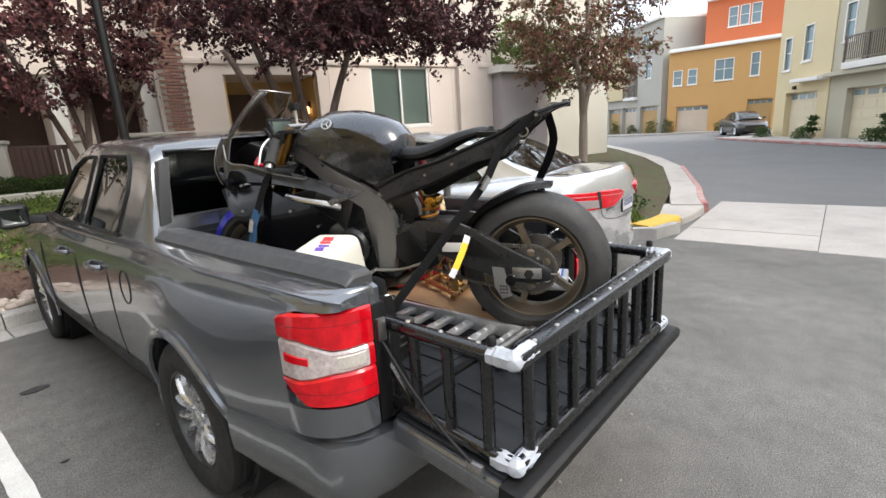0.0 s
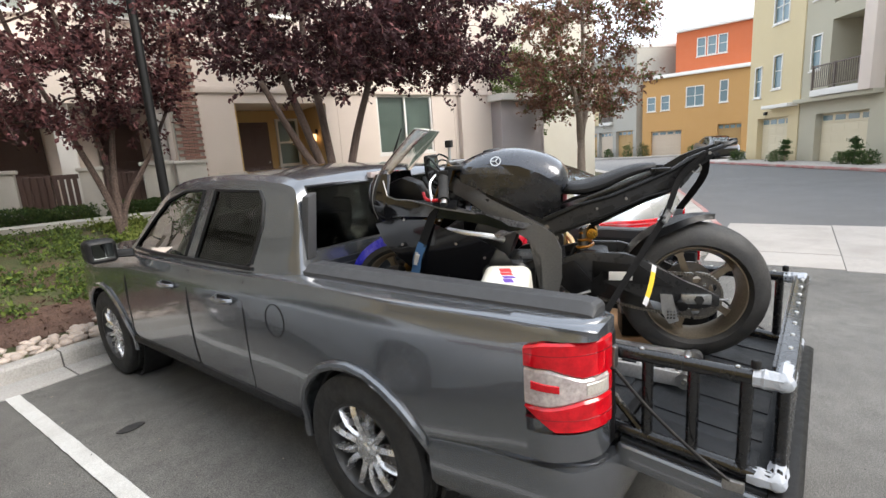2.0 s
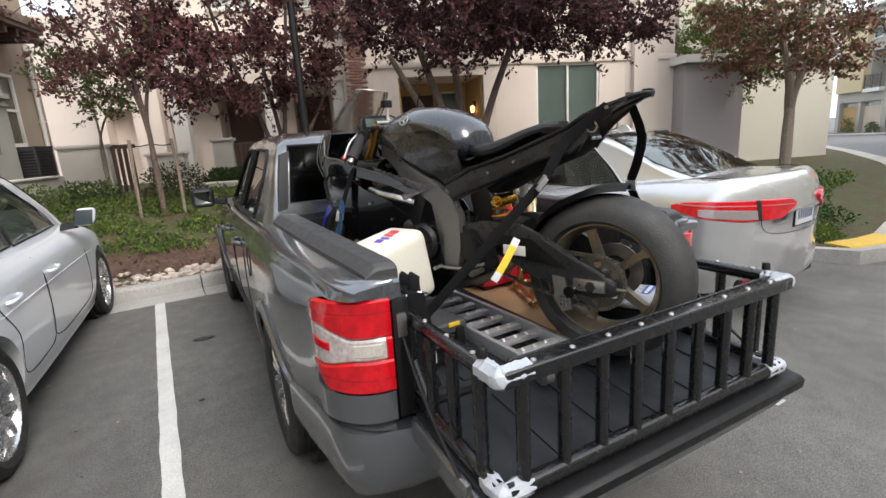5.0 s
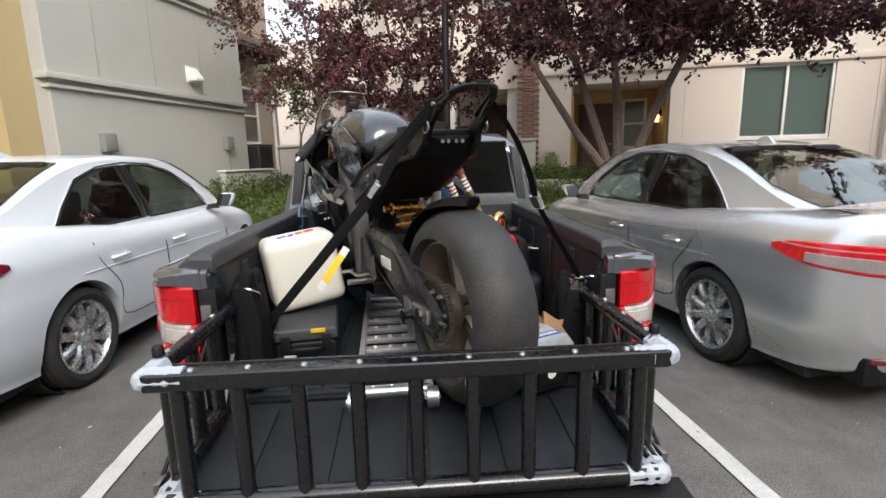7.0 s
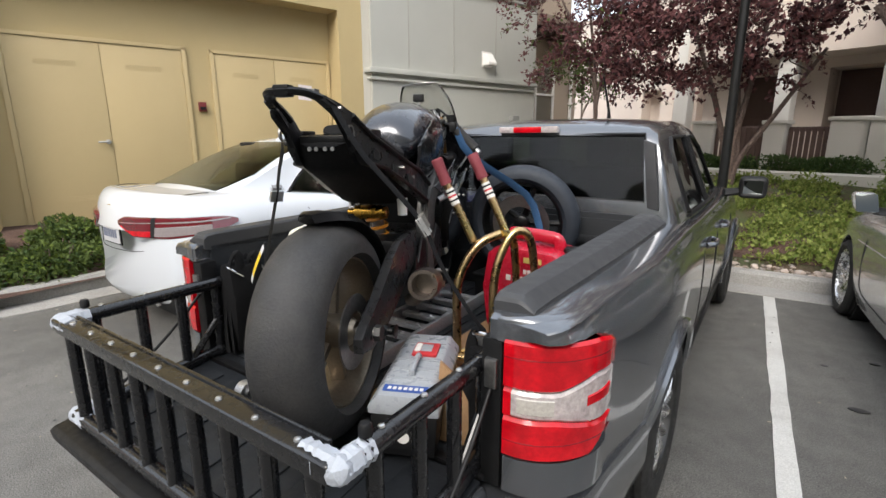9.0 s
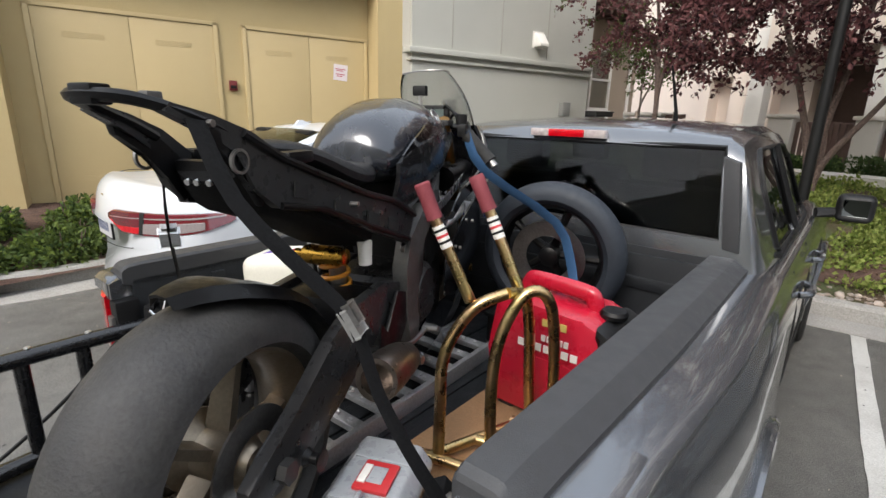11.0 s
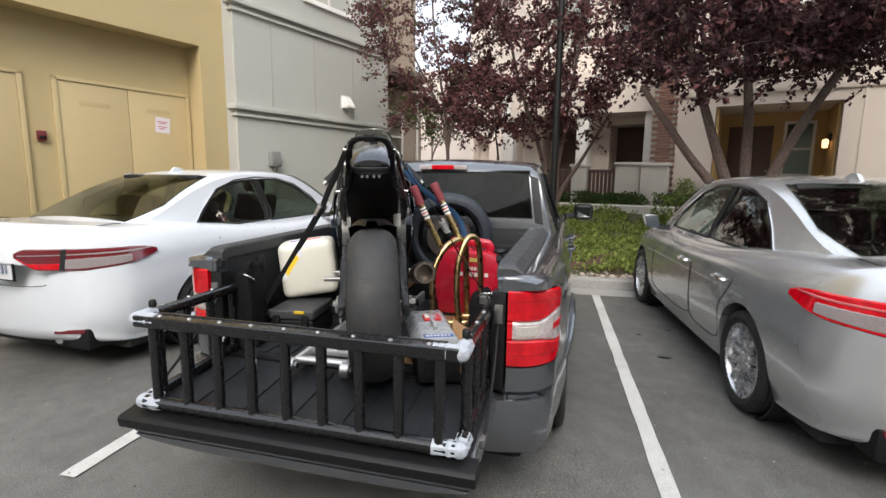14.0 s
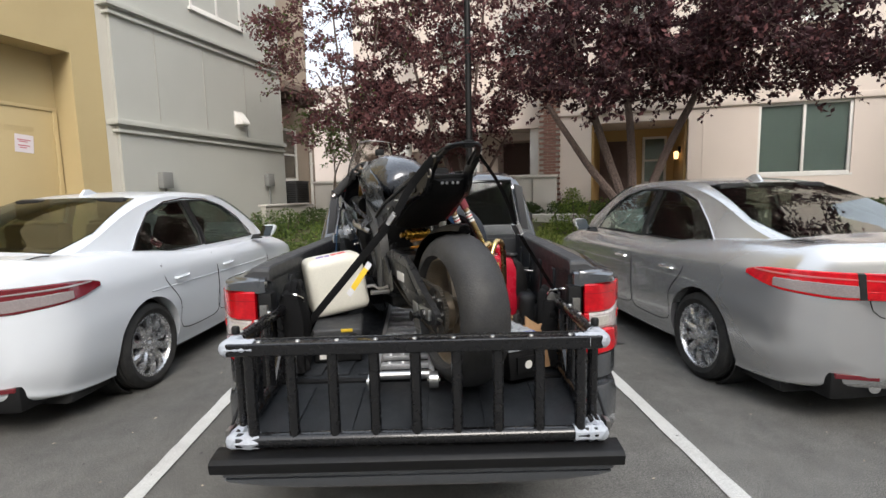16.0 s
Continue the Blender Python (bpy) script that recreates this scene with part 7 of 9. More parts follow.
for y, z, w in ((0.055, 0.858, 0.068), (0.08, 0.825, 0.085), (0.12, 0.79, 0.10), (0.22, 0.755, 0.115), (0.34, 0.70, 0.12), (0.44, 0.65, 0.12)):
    rings.append([Vector((-w, y, z)), Vector((-w * 0.6, y - 0.012, z - 0.01)), Vector((0, y - 0.014, z - 0.012)), Vector((w * 0.6, y - 0.012, z - 0.01)), Vector((w, y, z)), Vector((w, y + 0.015, z + 0.02)), Vector((0, y + 0.012, z + 0.016)), Vector((-w, y + 0.015, z + 0.02))])
part("undertray", ring_faces(ut, rings), M_STRAP, bike, "black moulded undertray")
part("tail_deck", prism(nb(), [(0.13, 0.885), (0.15, 0.88), (0.20, 0.86), (0.42, 0.775), (0.60, 0.72), (0.60, 0.70), (0.40, 0.74), (0.18, 0.82), (0.14, 0.84)], "x", -0.085, 0.085, bevel=0.006), M_MATTEBLACK, bike)
part("tail_loop", tube(nb(), smooth_path([(-0.084, 0.03, 0.92), (-0.080, -0.02, 0.945), (-0.070, -0.075, 0.965), (-0.052, -0.115, 0.977), (-0.026, -0.137, 0.981), (0.026, -0.137, 0.981), (0.052, -0.115, 0.977), (0.070, -0.075, 0.965), (0.080, -0.02, 0.945), (0.084, 0.03, 0.92)], 5), 0.014, 8, flat=0.7), M_MATTEBLACK, bike)
part("tail_crossbar", box(-0.075, 0.075, 0.055, 0.085, 0.855, 0.88, bevel=0.008), M_MATTEBLACK, bike)
for s in (-1, 1):
    for k, (y, z) in enumerate(((-0.03, 0.945), (0.10, 0.85), (0.30, 0.775), (0.42, 0.735))):
        part("bolt", cyl(nb(), (s * 0.13 if y > 0.2 else s * 0.085, y, z), (s * 0.165 if y > 0.2 else s * 0.101, y, z), 0.006, 8), M_STEEL, bike)
part("tail_clamp", box(-0.02, 0.02, -0.151, -0.119, 0.968, 0.996, bevel=0.004), M_MATTEBLACK, bike)
for s in (-1, 1):
    part("tail_tab", box(*sorted((s * 0.05, s * 0.068)), -0.108, -0.082, 0.968, 0.988, bevel=0.003), M_FRAMEGREY, bike)
    part("tail_gusset", prism(nb(), [(-0.05, 0.945), (0.03, 0.925), (0.075, 0.885), (0.10, 0.83), (0.075, 0.80), (0.045, 0.845), (0.01, 0.89), (-0.045, 0.925)], "x", s * 0.078, s * 0.094, bevel=0.004), M_MATTEBLACK, bike)
    part("strap_ring", torus_band(nb(), [(0.016, -0.003), (0.021, -0.003), (0.021, 0.003), (0.016, 0.003)], 20, pose(s * 0.10, 0.02, 0.885, 0, 90, 0)), M_STEEL, bike)
for x in (-0.035, -0.015, 0.012, 0.034):
    part("bolt", cyl(nb(), (x, 0.06, 0.848), (x, 0.04, 0.842), 0.006, 8), M_ALU, bike)
# hugger over the tyre
HUG = nb()
rings = []
for k in range(15):
    a = math.radians(103 - 6.2 * k)
    w = 0.10 - 0.075 * max(4 - k, 0) / 4
    rr_ = 0.340 + 0.026 * max(5 - k, 0) / 5
    rings.append([Vector((x, (rr_ - d) * math.cos(a), 0.322 + (rr_ - d) * math.sin(a))) for x, d in ((-w, 0.028), (-w * 0.7, 0.004), (0, 0), (w * 0.7, 0.004), (w, 0.028), (w * 0.68, 0.010), (0, 0.006), (-w * 0.68, 0.010))])
part("hugger", ring_faces(HUG, rings), M_MATTEBLACK, bike, "black tyre hugger with a pointed tail")
# fork, front wheel, blue mudguard
fw = bike_wheel("front_wheel", FA, 0.295, 0.222, 0.12, 5, M_BRONZE, M_SLICK, bike, 0.06)
part("wheel_tape", torus_band(nb(), [(0.236, -0.05), (0.244, -0.05), (0.244, -0.044), (0.236, -0.044)], 48), mat("pale_yellow_tape", (0.62, 0.58, 0.30), 0.6), fw, "pale yellow rim tape")
M_FORK = mat("dark_gold_anodised", (0.24, 0.13, 0.035), 0.35, metal=1.0, grain=0.08, scale=20)
for s in (-1, 1):
    part("fork_tube", cyl(nb(), FA + Vector((s * 0.105, -0.03, 0.07)), (s * 0.105, 1.075, 0.955), 0.026, 18), M_FORK, bike, "dark gold fork tube")
    part("fork_foot", cyl(nb(), FA + Vector((s * 0.105, 0.0, -0.03)), FA + Vector((s * 0.105, -0.05, 0.16)), 0.03, 14), M_MATTEBLACK, bike)
    part("front_disc", torus_band(nb(), [(0.09, -0.0025), (0.15, -0.0025), (0.15, 0.0025), (0.09, 0.0025)], 40, Matrix.Translation(FA + Vector((s * 0.07, 0, 0))) @ pose(0, 0, 0, 0, 90, 0)), M_STEEL, bike)
    part("front_caliper", box(*sorted((s * 0.06, s * 0.11)), 1.20, 1.28, 0.30, 0.42, bevel=0.012), M_MATTEBLACK, bike)
    part("axle_cap", cyl(nb(), FA + Vector((s * 0.11, 0, 0)), FA + Vector((s * 0.14, 0, 0)), 0.018, 12), M_GOLD, bike)
    part("clip_on", tube(nb(), [(s * 0.10, 1.09, 0.94), (s * 0.17, 1.105, 0.925), (s * 0.285, 1.08, 0.812)], 0.011, 12), M_MATTEBLACK, bike)
    part("grip", tube(nb(), [(s * 0.192, 1.10, 0.903), (s * 0.20, 1.099, 0.895), (s * 0.277, 1.082, 0.820), (s * 0.285, 1.08, 0.812)], [0.027, 0.024, 0.024, 0.027], 14), M_RUBBER, bike, "black rubber grip")
    part("bar_end", cyl(nb(), (s * 0.285, 1.08, 0.812), (s * 0.302, 1.076, 0.795), 0.016, 12), M_STEEL, bike)
    part("lever", tube(nb(), smooth_path([(s * 0.175, 1.135, 0.925), (s * 0.215, 1.16, 0.885), (s * 0.285, 1.135, 0.81)], 4), 0.006, 8), M_ALU, bike)
    part("lever_perch", tube(nb(), [(s * 0.165, 1.10, 0.93), (s * 0.175, 1.14, 0.925)], 0.012, 10), M_ALLOYD, bike)
    part("switch_cluster", box(*sorted((s * 0.158, s * 0.192)), 1.075, 1.125, 0.895, 0.94, bevel=0.008), M_BLACKP, bike)
part("lever_guard", tube(nb(), smooth_path([(-0.285, 1.085, 0.815), (-0.27, 1.16, 0.815), (-0.20, 1.20, 0.84)], 4), 0.008, 8), mat("red_anodised", (0.55, 0.02, 0.03), 0.3, metal=0.5), bike, "red lever guard")
part("top_yoke", prism(nb(), [(-0.14, 1.03), (0.14, 1.03), (0.14, 1.10), (0.05, 1.13), (-0.05, 1.13), (-0.14, 1.10)], "z", 0.935, 0.955, bevel=0.006), M_ALLOYD, bike)
part("lower_yoke", prism(nb(), [(-0.14, 1.10), (0.14, 1.10), (0.14, 1.17), (-0.14, 1.17)], "z", 0.77, 0.795, bevel=0.006), M_ALLOYD, bike)
part("steering_damper", cyl(nb(), (-0.09, 1.10, 0.968), (0.07, 1.06, 0.968), 0.011, 12), M_STEEL, bike)
part("reservoir_cup", lathe(nb(), [(0.02, 0), (0.022, 0.045), (0, 0.047)], 16, pose(0.16, 1.13, 0.93)), M_BLACKP, bike)
part("instrument_panel", box(-0.09, 0.09, 1.20, 1.225, 0.93, 1.01, bevel=0.012, m=pose(0, 0, 0)), M_BLACKP, bike, "black instrument panel")
part("screen_face", box(-0.07, 0.07, 1.196, 1.201, 0.945, 0.995, bevel=0.002), M_WINGLASS, bike)
part("camera_mount", box(-0.02, 0.03, 1.10, 1.13, 1.04, 1.075, bevel=0.004), M_BLACKP, bike)
part("mount_stem", cyl(nb(), (0.005, 1.115, 0.955), (0.005, 1.115, 1.04), 0.008, 8), M_ALU, bike)
for k in range(5):
    s = -1 if k % 2 else 1
    part("cable", tube(nb(), smooth_path([(s * 0.21, 1.08, 0.90), (s * (0.16 - 0.02 * k), 1.19, 0.95 + 0.015 * k), (s * 0.06, 1.21, 0.90), (s * 0.04, 1.10, 0.82)], 5), 0.005, 6), M_BLACKP, bike)
rings = []
for k in range(16):
    a = math.radians(20 + 8.6 * k)
    w = 0.068 - 0.012 * abs(k - 7.5) / 7.5
    rings.append([FA + Vector((x, (0.312 - d) * math.cos(a), (0.312 - d) * math.sin(a))) for x, d in ((-w, 0.05), (-w * 0.75, 0.008), (0, 0), (w * 0.75, 0.008), (w, 0.05), (w * 0.72, 0.013), (0, 0.006), (-w * 0.72, 0.013))])
M_BLUE = mat("blue_plastic_paint", (0.03, 0.03, 0.42), 0.25, coat=1.0, grain=0.05, scale=10)
mg = part("front_mudguard", ring_faces(nb(), rings), M_BLUE, bike, "glossy blue front mudguard")
for s in (-1, 1):
    part("mudguard_stay", plate([(1.36, 0.60), (1.24, 0.54), (1.26, 0.36), (1.33, 0.33), (1.36, 0.46)], lambda y, z: s * (0.068 + 0.0 * y), 0.006), M_BLUE, mg)
# dash bracket and air ducts behind the nose
part("dash_bracket", prism(nb(), [(1.24, 0.80), (1.28, 0.88), (1.36, 0.91), (1.44, 0.88), (1.46, 0.82), (1.42, 0.76), (1.28, 0.75)], "x", -0.06, 0.06, bevel=0.02), M_MATTEBLACK, bike, "black dash bracket")
for s in (-1, 1):
    part("air_duct", tube(nb(), smooth_path([(s * 0.07, 1.44, 0.74), (s * 0.10, 1.36, 0.755), (s * 0.115, 1.22, 0.75), (s * 0.11, 1.06, 0.745)], 5), [0.04] * 6 + [0.05] * 10, 12, flat=0.9), M_MATTEBLACK, bike, "black intake duct")
    part("wiring_loom", tube(nb(), smooth_path([(s * 0.05, 1.24, 0.90), (s * 0.10, 1.20, 0.86), (s * 0.11, 1.14, 0.80), (s * 0.08, 1.05, 0.76)], 5), 0.012, 8), M_BLACKP, bike)
# fairings
FX = lambda y, z: max(0.232 - 0.9 * max(y - 1.22, 0) ** 2 - 0.25 * max(z - 0.80, 0) - 0.12 * max(0.6 - z, 0), 0.03)
NOSE = [(0.695, 1.475, 0.155), (0.71, 1.50, 0.17), (0.74, 1.53, 0.185), (0.775, 1.547, 0.192), (0.81, 1.55, 0.192), (0.85, 1.543, 0.186), (0.89, 1.525, 0.172), (0.935, 1.495, 0.150)]
rings = []
for z, tip, w in NOSE:
    arc = []
    for k in range(19):
        b = math.radians(-90 + 10 * k)
        arc.append((w * math.copysign(abs(math.sin(b)) ** 0.85, b), 1.385 + (tip - 1.385) * max(math.cos(b), 0.0) ** 0.75))
    rings.append([Vector((x, y, z)) for x, y in arc] + [Vector((x * 0.965, y - 0.006, z)) for x, y in reversed(arc)])
part("nose_shell", ring_faces(nb(), rings), M_BLACKPAINT, bike, "gloss black rounded nose of the race fairing", smooth=50)
both("nose_cowl", [(1.41, 0.905), (1.385, 0.835), (1.34, 0.818), (1.252, 0.811), (1.113, 0.770), (0.909, 0.734), (0.833, 0.702), (0.80, 0.680), (0.715, 0.664), (0.80, 0.653), (0.90, 0.686), (0.98, 0.702), (1.10, 0.722), (1.185, 0.733), (1.356, 0.738), (1.41, 0.70)], FX, 0.006, M_BLACKPAINT, bike, "gloss black upper fairing side")
for s in (-1, 1):
    part("nose_edge", tube(nb(), smooth_path([(s * 0.150, 1.44, 0.937), (s * 0.172, 1.455, 0.89), (s * 0.186, 1.468, 0.83), (s * 0.186, 1.468, 0.775), (s * 0.172, 1.455, 0.72)], 4), 0.0016, 6), M_STEEL, bike, "thin pale edge line")
    part("cowl_edge", tube(nb(), [(s * (FX(y, z) + 0.001), y, z) for y, z in ((1.41, 0.905), (1.385, 0.835), (1.34, 0.818), (1.252, 0.811), (1.113, 0.770), (0.95, 0.74))], 0.0035, 6), M_FRAMEGREY, bike)
both("side_fairing", [(1.475, 0.695), (1.36, 0.722), (1.187, 0.717), (1.084, 0.664), (0.936, 0.618), (0.826, 0.552), (0.794, 0.507), (0.80, 0.46), (0.84, 0.38), (0.96, 0.34), (1.10, 0.36), (1.22, 0.42), (1.34, 0.52), (1.43, 0.60)], lambda y, z: FX(y, z) - 0.008, 0.006, M_BLACKPAINT, bike, "gloss black side fairing")
both("belly_pan", [(1.08, 0.35), (0.95, 0.33), (0.78, 0.36), (0.66, 0.30), (0.66, 0.20), (0.80, 0.14), (1.0, 0.15), (1.12, 0.24)], lambda y, z: 0.17 + 0.25 * min(z - 0.34, 0), 0.006, M_BLACKPAINT, bike, "black belly pan")
# dark glossy bracket; the sky's reflection is put into a lighter grey
both("fairing_bracket", [(1.06, 0.77), (0.80, 0.70), (0.70, 0.675), (0.86, 0.615), (0.88, 0.635), (0.80, 0.675), (1.0, 0.725)], lambda y, z: 0.192 - 0.15 * max(0.85 - y, 0), 0.004, mat("sky_sheen_bracket", (0.16, 0.16, 0.17), 0.28, metal=0.6, grain=0.1, scale=14), bike, "dark fairing bracket, coloured grey for its sky sheen")
for s in (-1, 1):
    for y, z in ((1.30, 0.72), (1.12, 0.715), (1.05, 0.60), (0.92, 0.53), (1.32, 0.60)):
        part("bolt", cyl(nb(), (s * (FX(y, z) - 0.004), y, z), (s * (FX(y, z) + 0.004), y, z), 0.006, 8), M_STEEL, bike)
rings = []
for i in range(9):
    t = i / 8
    y, z, w = 1.497 - 0.215 * t, 0.93 + 0.215 * t ** 0.9, 0.152 - 0.055 * t ** 3
    rings.append([Vector((w * math.sin(b), y - 0.13 * (1 - math.cos(b)), z - 0.03 * (1 - math.cos(b)))) for b in [math.radians(-75 + 150 * k / 10) for k in range(11)]])
scr = nb()
for r in list(rings):
    r += [v + Vector((0, -0.003, -0.001)) for v in reversed(r)]
part("windscreen", ring_faces(scr, rings), M_CLEAR, bike, "clear plastic windscreen")
edge = [Vector((0.097 * math.sin(b), 1.282 - 0.13 * (1 - math.cos(b)), 1.145 - 0.03 * (1 - math.cos(b)))) for b in [math.radians(-75 + 150 * k / 10) for k in range(11)]]
part("screen_edge", tube(nb(), edge, 0.003, 6), M_STEEL, bike)


# ---- loads in the bed round the motorcycle ----
def in_bed(x, y, z, turn=0.0):
    return TRUCK @ pose(x, y, z, 0, 0, turn)


BED = FLOOR + 0.0095
# white plastic jerrycan on the black case
M_JUG = mat("white_hdpe", (0.66, 0.64, 0.56), 0.4, grain=0.04, scale=8, stain=0.12)
case = thing("tool_case", "small black plastic tool case with yellow latches", "tool case", in_bed(-0.43, 0.335, BED, 8))
M_YLATCH = mat("yellow_latch_plastic", (0.62, 0.42, 0.03), 0.45, grain=0.05)
part("body", box(-0.115, 0.115, -0.125, 0.17, 0.0, 0.112, bevel=0.018, seg=3), M_BLACKP, case)
part("lid", box(-0.12, 0.12, -0.13, 0.175, 0.115, 0.165, bevel=0.018, seg=3), M_GREYPL, case, "dark grey lid")
part("handle", tube(nb(), smooth_path([(-0.05, -0.13, 0.085), (-0.045, -0.158, 0.095), (0.045, -0.158, 0.095), (0.05, -0.13, 0.085)], 4), 0.008, 8), M_BLACKP, case)
for x in (-0.075, 0.075):
    part("latch", box(x - 0.018, x + 0.018, -0.14, -0.124, 0.085, 0.14, bevel=0.004), M_BLACKP, case)
part("latch", box(0.02, 0.075, -0.138, -0.128, 0.150, 0.166, bevel=0.003), M_YLATCH, case, "yellow latch strip")
part("label", box(-0.085, -0.04, -0.1265, -0.12, 0.02, 0.065), M_TRIM, case, "white printed label")
jug = thing("jerrycan", "white plastic jerrycan with blue and red print on top", "jerrycan", in_bed(-0.462, 0.53, BED + 0.186, 24) @ pose(0, 0, 0, 0, -7, 0))
jb = box(-0.15, 0.15, -0.105, 0.105, 0.0, 0.30, bevel=0.05, seg=5)
for v in jb.verts:
    v.co.y += 0.012 * (v.co.z - 0.15) / 0.15
part("body", jb, M_JUG, jug)
part("label", box(-0.09, 0.09, -0.05, 0.07, 0.2995, 0.3015, bevel=0.0005), M_TRIM, jug, "white label")
M_PURP, M_REDINK2 = mat("purple_print", (0.12, 0.05, 0.36), 0.5), mat("red_print", (0.55, 0.04, 0.05), 0.5)
for x0, x1, y0, y1, mm in ((-0.08, -0.04, -0.04, 0.0, M_PURP), (-0.035, -0.01, -0.045, 0.005, M_PURP), (0.0, 0.03, -0.03, 0.02, M_REDINK2), (0.035, 0.08, -0.02, 0.03, M_REDINK2)):
    part("print_shape", prism(nb(), [(x0, y0), (x1, y0 + 0.015), (x1, y1 + 0.015), (x0, y1)], "z", 0.3014, 0.3022), mm, jug)
part("cap", lathe(nb(), [(0.03, 0), (0.031, 0.03), (0.026, 0.034), (0, 0.035)], 20, pose(-0.09, 0.108, 0.20, -90)), M_JUG, jug)
part("handle", tube(nb(), smooth_path([(-0.02, 0.105, 0.2), (0.0, 0.145, 0.2), (0.09, 0.145, 0.2), (0.11, 0.105, 0.2)], 4), 0.014, 8), M_JUG, jug)
# folding aluminium ramp lying on the floor
ramp = thing("loading_ramp", "folding aluminium loading ramp with punched rungs, lying flat", "loading ramp", in_bed(-0.075, 0.0, BED, 3))
M_RAMP = mat("dull_aluminium", (0.55, 0.55, 0.56), 0.45, metal=0.7, grain=0.15, scale=20, stain=0.3)
for x in (-0.13, 0.105):
    part("rail", box(x, x + 0.022, -0.12, 1.22, 0.0, 0.062, bevel=0.004), M_RAMP, ramp)
for i in range(11):
    y = -0.08 + i * 0.118
    part("rung", box(-0.109, 0.106, y, y + 0.045, 0.022, 0.046, bevel=0.006), M_RAMP, ramp)
    for x in (-0.07, -0.01, 0.05):
        part("punched_lug", lathe(nb(), [(0.012, 0.044), (0.009, 0.05), (0.006, 0.047)], 10, pose(x, y + 0.022, 0)), M_RAMP, ramp)
for x in (-0.135, 0.115):
    part("pivot", cyl(nb(), (x - 0.012, -0.125, 0.034), (x + 0.024, -0.125, 0.034), 0.034, 18), M_ALU, ramp)
    part("pivot_bolt", cyl(nb(), (x - 0.02, -0.125, 0.034), (x + 0.032, -0.125, 0.034), 0.012, 10), M_CHROME, ramp)
part("foot_bar", cyl(nb(), (-0.12, -0.10, 0.05), (0.12, -0.10, 0.05), 0.018, 14), M_ALU, ramp)
# board and grey toolbox on it
M_BOARD = mat("cardboard", (0.34, 0.20, 0.10), 0.85, grain=0.12, scale=6, bump=0.15, bscale=120)
board = solo("cardboard_sheet", box(0.13, 0.62, 0.10, 0.98, BED, BED + 0.012, bevel=0.003), M_BOARD, "flattened brown cardboard under the paddock stand", "cardboard", TRUCK)
flap = solo("cardboard_flap", prism(nb(), [(-0.09, 0.0), (0.09, 0.0), (0.075, 0.13), (0.03, 0.21), (-0.02, 0.19), (-0.08, 0.235)], "y", -0.006, 0.006, bevel=0.002), M_BOARD, "torn brown cardboard piece standing up", "cardboard", in_bed(0.55, 0.06, BED + 0.01, 12) @ pose(0, 0, 0, -8, 0, 0))
tb = thing("toolbox", "grey plastic toolbox with red latch and blue label", "toolbox", in_bed(0.362, 0.105, BED + 0.013, 25))
M_TBOX = mat("grey_toolbox_plastic", (0.34, 0.36, 0.385), 0.3, grain=0.05, scale=14, stain=0.15, coat=0.3)
part("body", prism(nb(), [(-0.085, 0.0), (0.085, 0.0), (0.095, 0.125), (-0.095, 0.125)], "y", -0.205, 0.205, bevel=0.012), M_BLACKP, tb, "black lower tray")
part("lid", prism(nb(), [(-0.10, 0.127), (0.10, 0.127), (0.10, 0.15), (0.07, 0.188), (-0.07, 0.188), (-0.10, 0.15)], "y", -0.212, 0.212, bevel=0.01), M_TBOX, tb)
for y in (-0.12, -0.06, 0.0, 0.13):
    part("lid_rib", box(-0.066, 0.066, y, y + 0.012, 0.187, 0.192, bevel=0.002), M_TBOX, tb)
lt = part("latch", box(-0.03, 0.05, 0.03, 0.12, 0.187, 0.198, bevel=0.006), mat("red_plastic", (0.50, 0.03, 0.035), 0.4, grain=0.05), tb, "red latch plate")
part("latch_window", box(-0.005, 0.03, 0.05, 0.10, 0.198, 0.2, bevel=0.001), M_TBOX, lt)
part("latch_tab", box(-0.024, -0.006, 0.045, 0.10, 0.198, 0.203, bevel=0.002), M_TRIM, lt)
bl_ = part("label", box(-0.062, 0.062, -0.19, -0.155, 0.1885, 0.1895), mat("blue_label", (0.03, 0.08, 0.30), 0.5), tb, "blue label with white bars")
for k in range(7):
    part("label_bar", box(-0.05 + k * 0.015, -0.04 + k * 0.015, -0.18, -0.165, 0.1895, 0.1902), M_TRIM, bl_)
st = part("sticker", box(-0.055, 0.055, -0.2135, -0.2055, 0.03, 0.10), M_BLACKP, tb, "black and white round sticker")
part("sticker_disc", cyl(nb(), (0, -0.2142, 0.065), (0, -0.2136, 0.065), 0.018, 20), M_TRIM, st)
part("handle", tube(nb(), smooth_path([(-0.0, -0.09, 0.186), (0.0, -0.085, 0.205), (0.0, 0.0, 0.207), (0.0, 0.012, 0.186)], 4), 0.009, 8), M_TBOX, tb)
# red generator
gen = thing("generator", "red portable inverter generator with black end caps", "generator", in_bed(0.385, 0.965, BED, 0))
M_GENRED = mat("red_generator_shell", (0.42, 0.009, 0.028), 0.3, grain=0.03, scale=8, coat=0.2)
GP = [(-0.20, 0.03), (0.17, 0.03), (0.215, 0.08), (0.225, 0.26), (0.19, 0.37), (0.10, 0.405), (-0.14, 0.42), (-0.20, 0.38), (-0.225, 0.22)]
part("shell", prism(nb(), GP, "y", -0.125, 0.125, bevel=0.03), M_GENRED, gen)
part("end_cap", prism(nb(), [(0.175, 0.025), (0.22, 0.07), (0.235, 0.26), (0.20, 0.37), (0.14, 0.40), (0.16, 0.2)], "y", -0.128, 0.128, bevel=0.02), M_BLACKP, gen, "black rear cap")
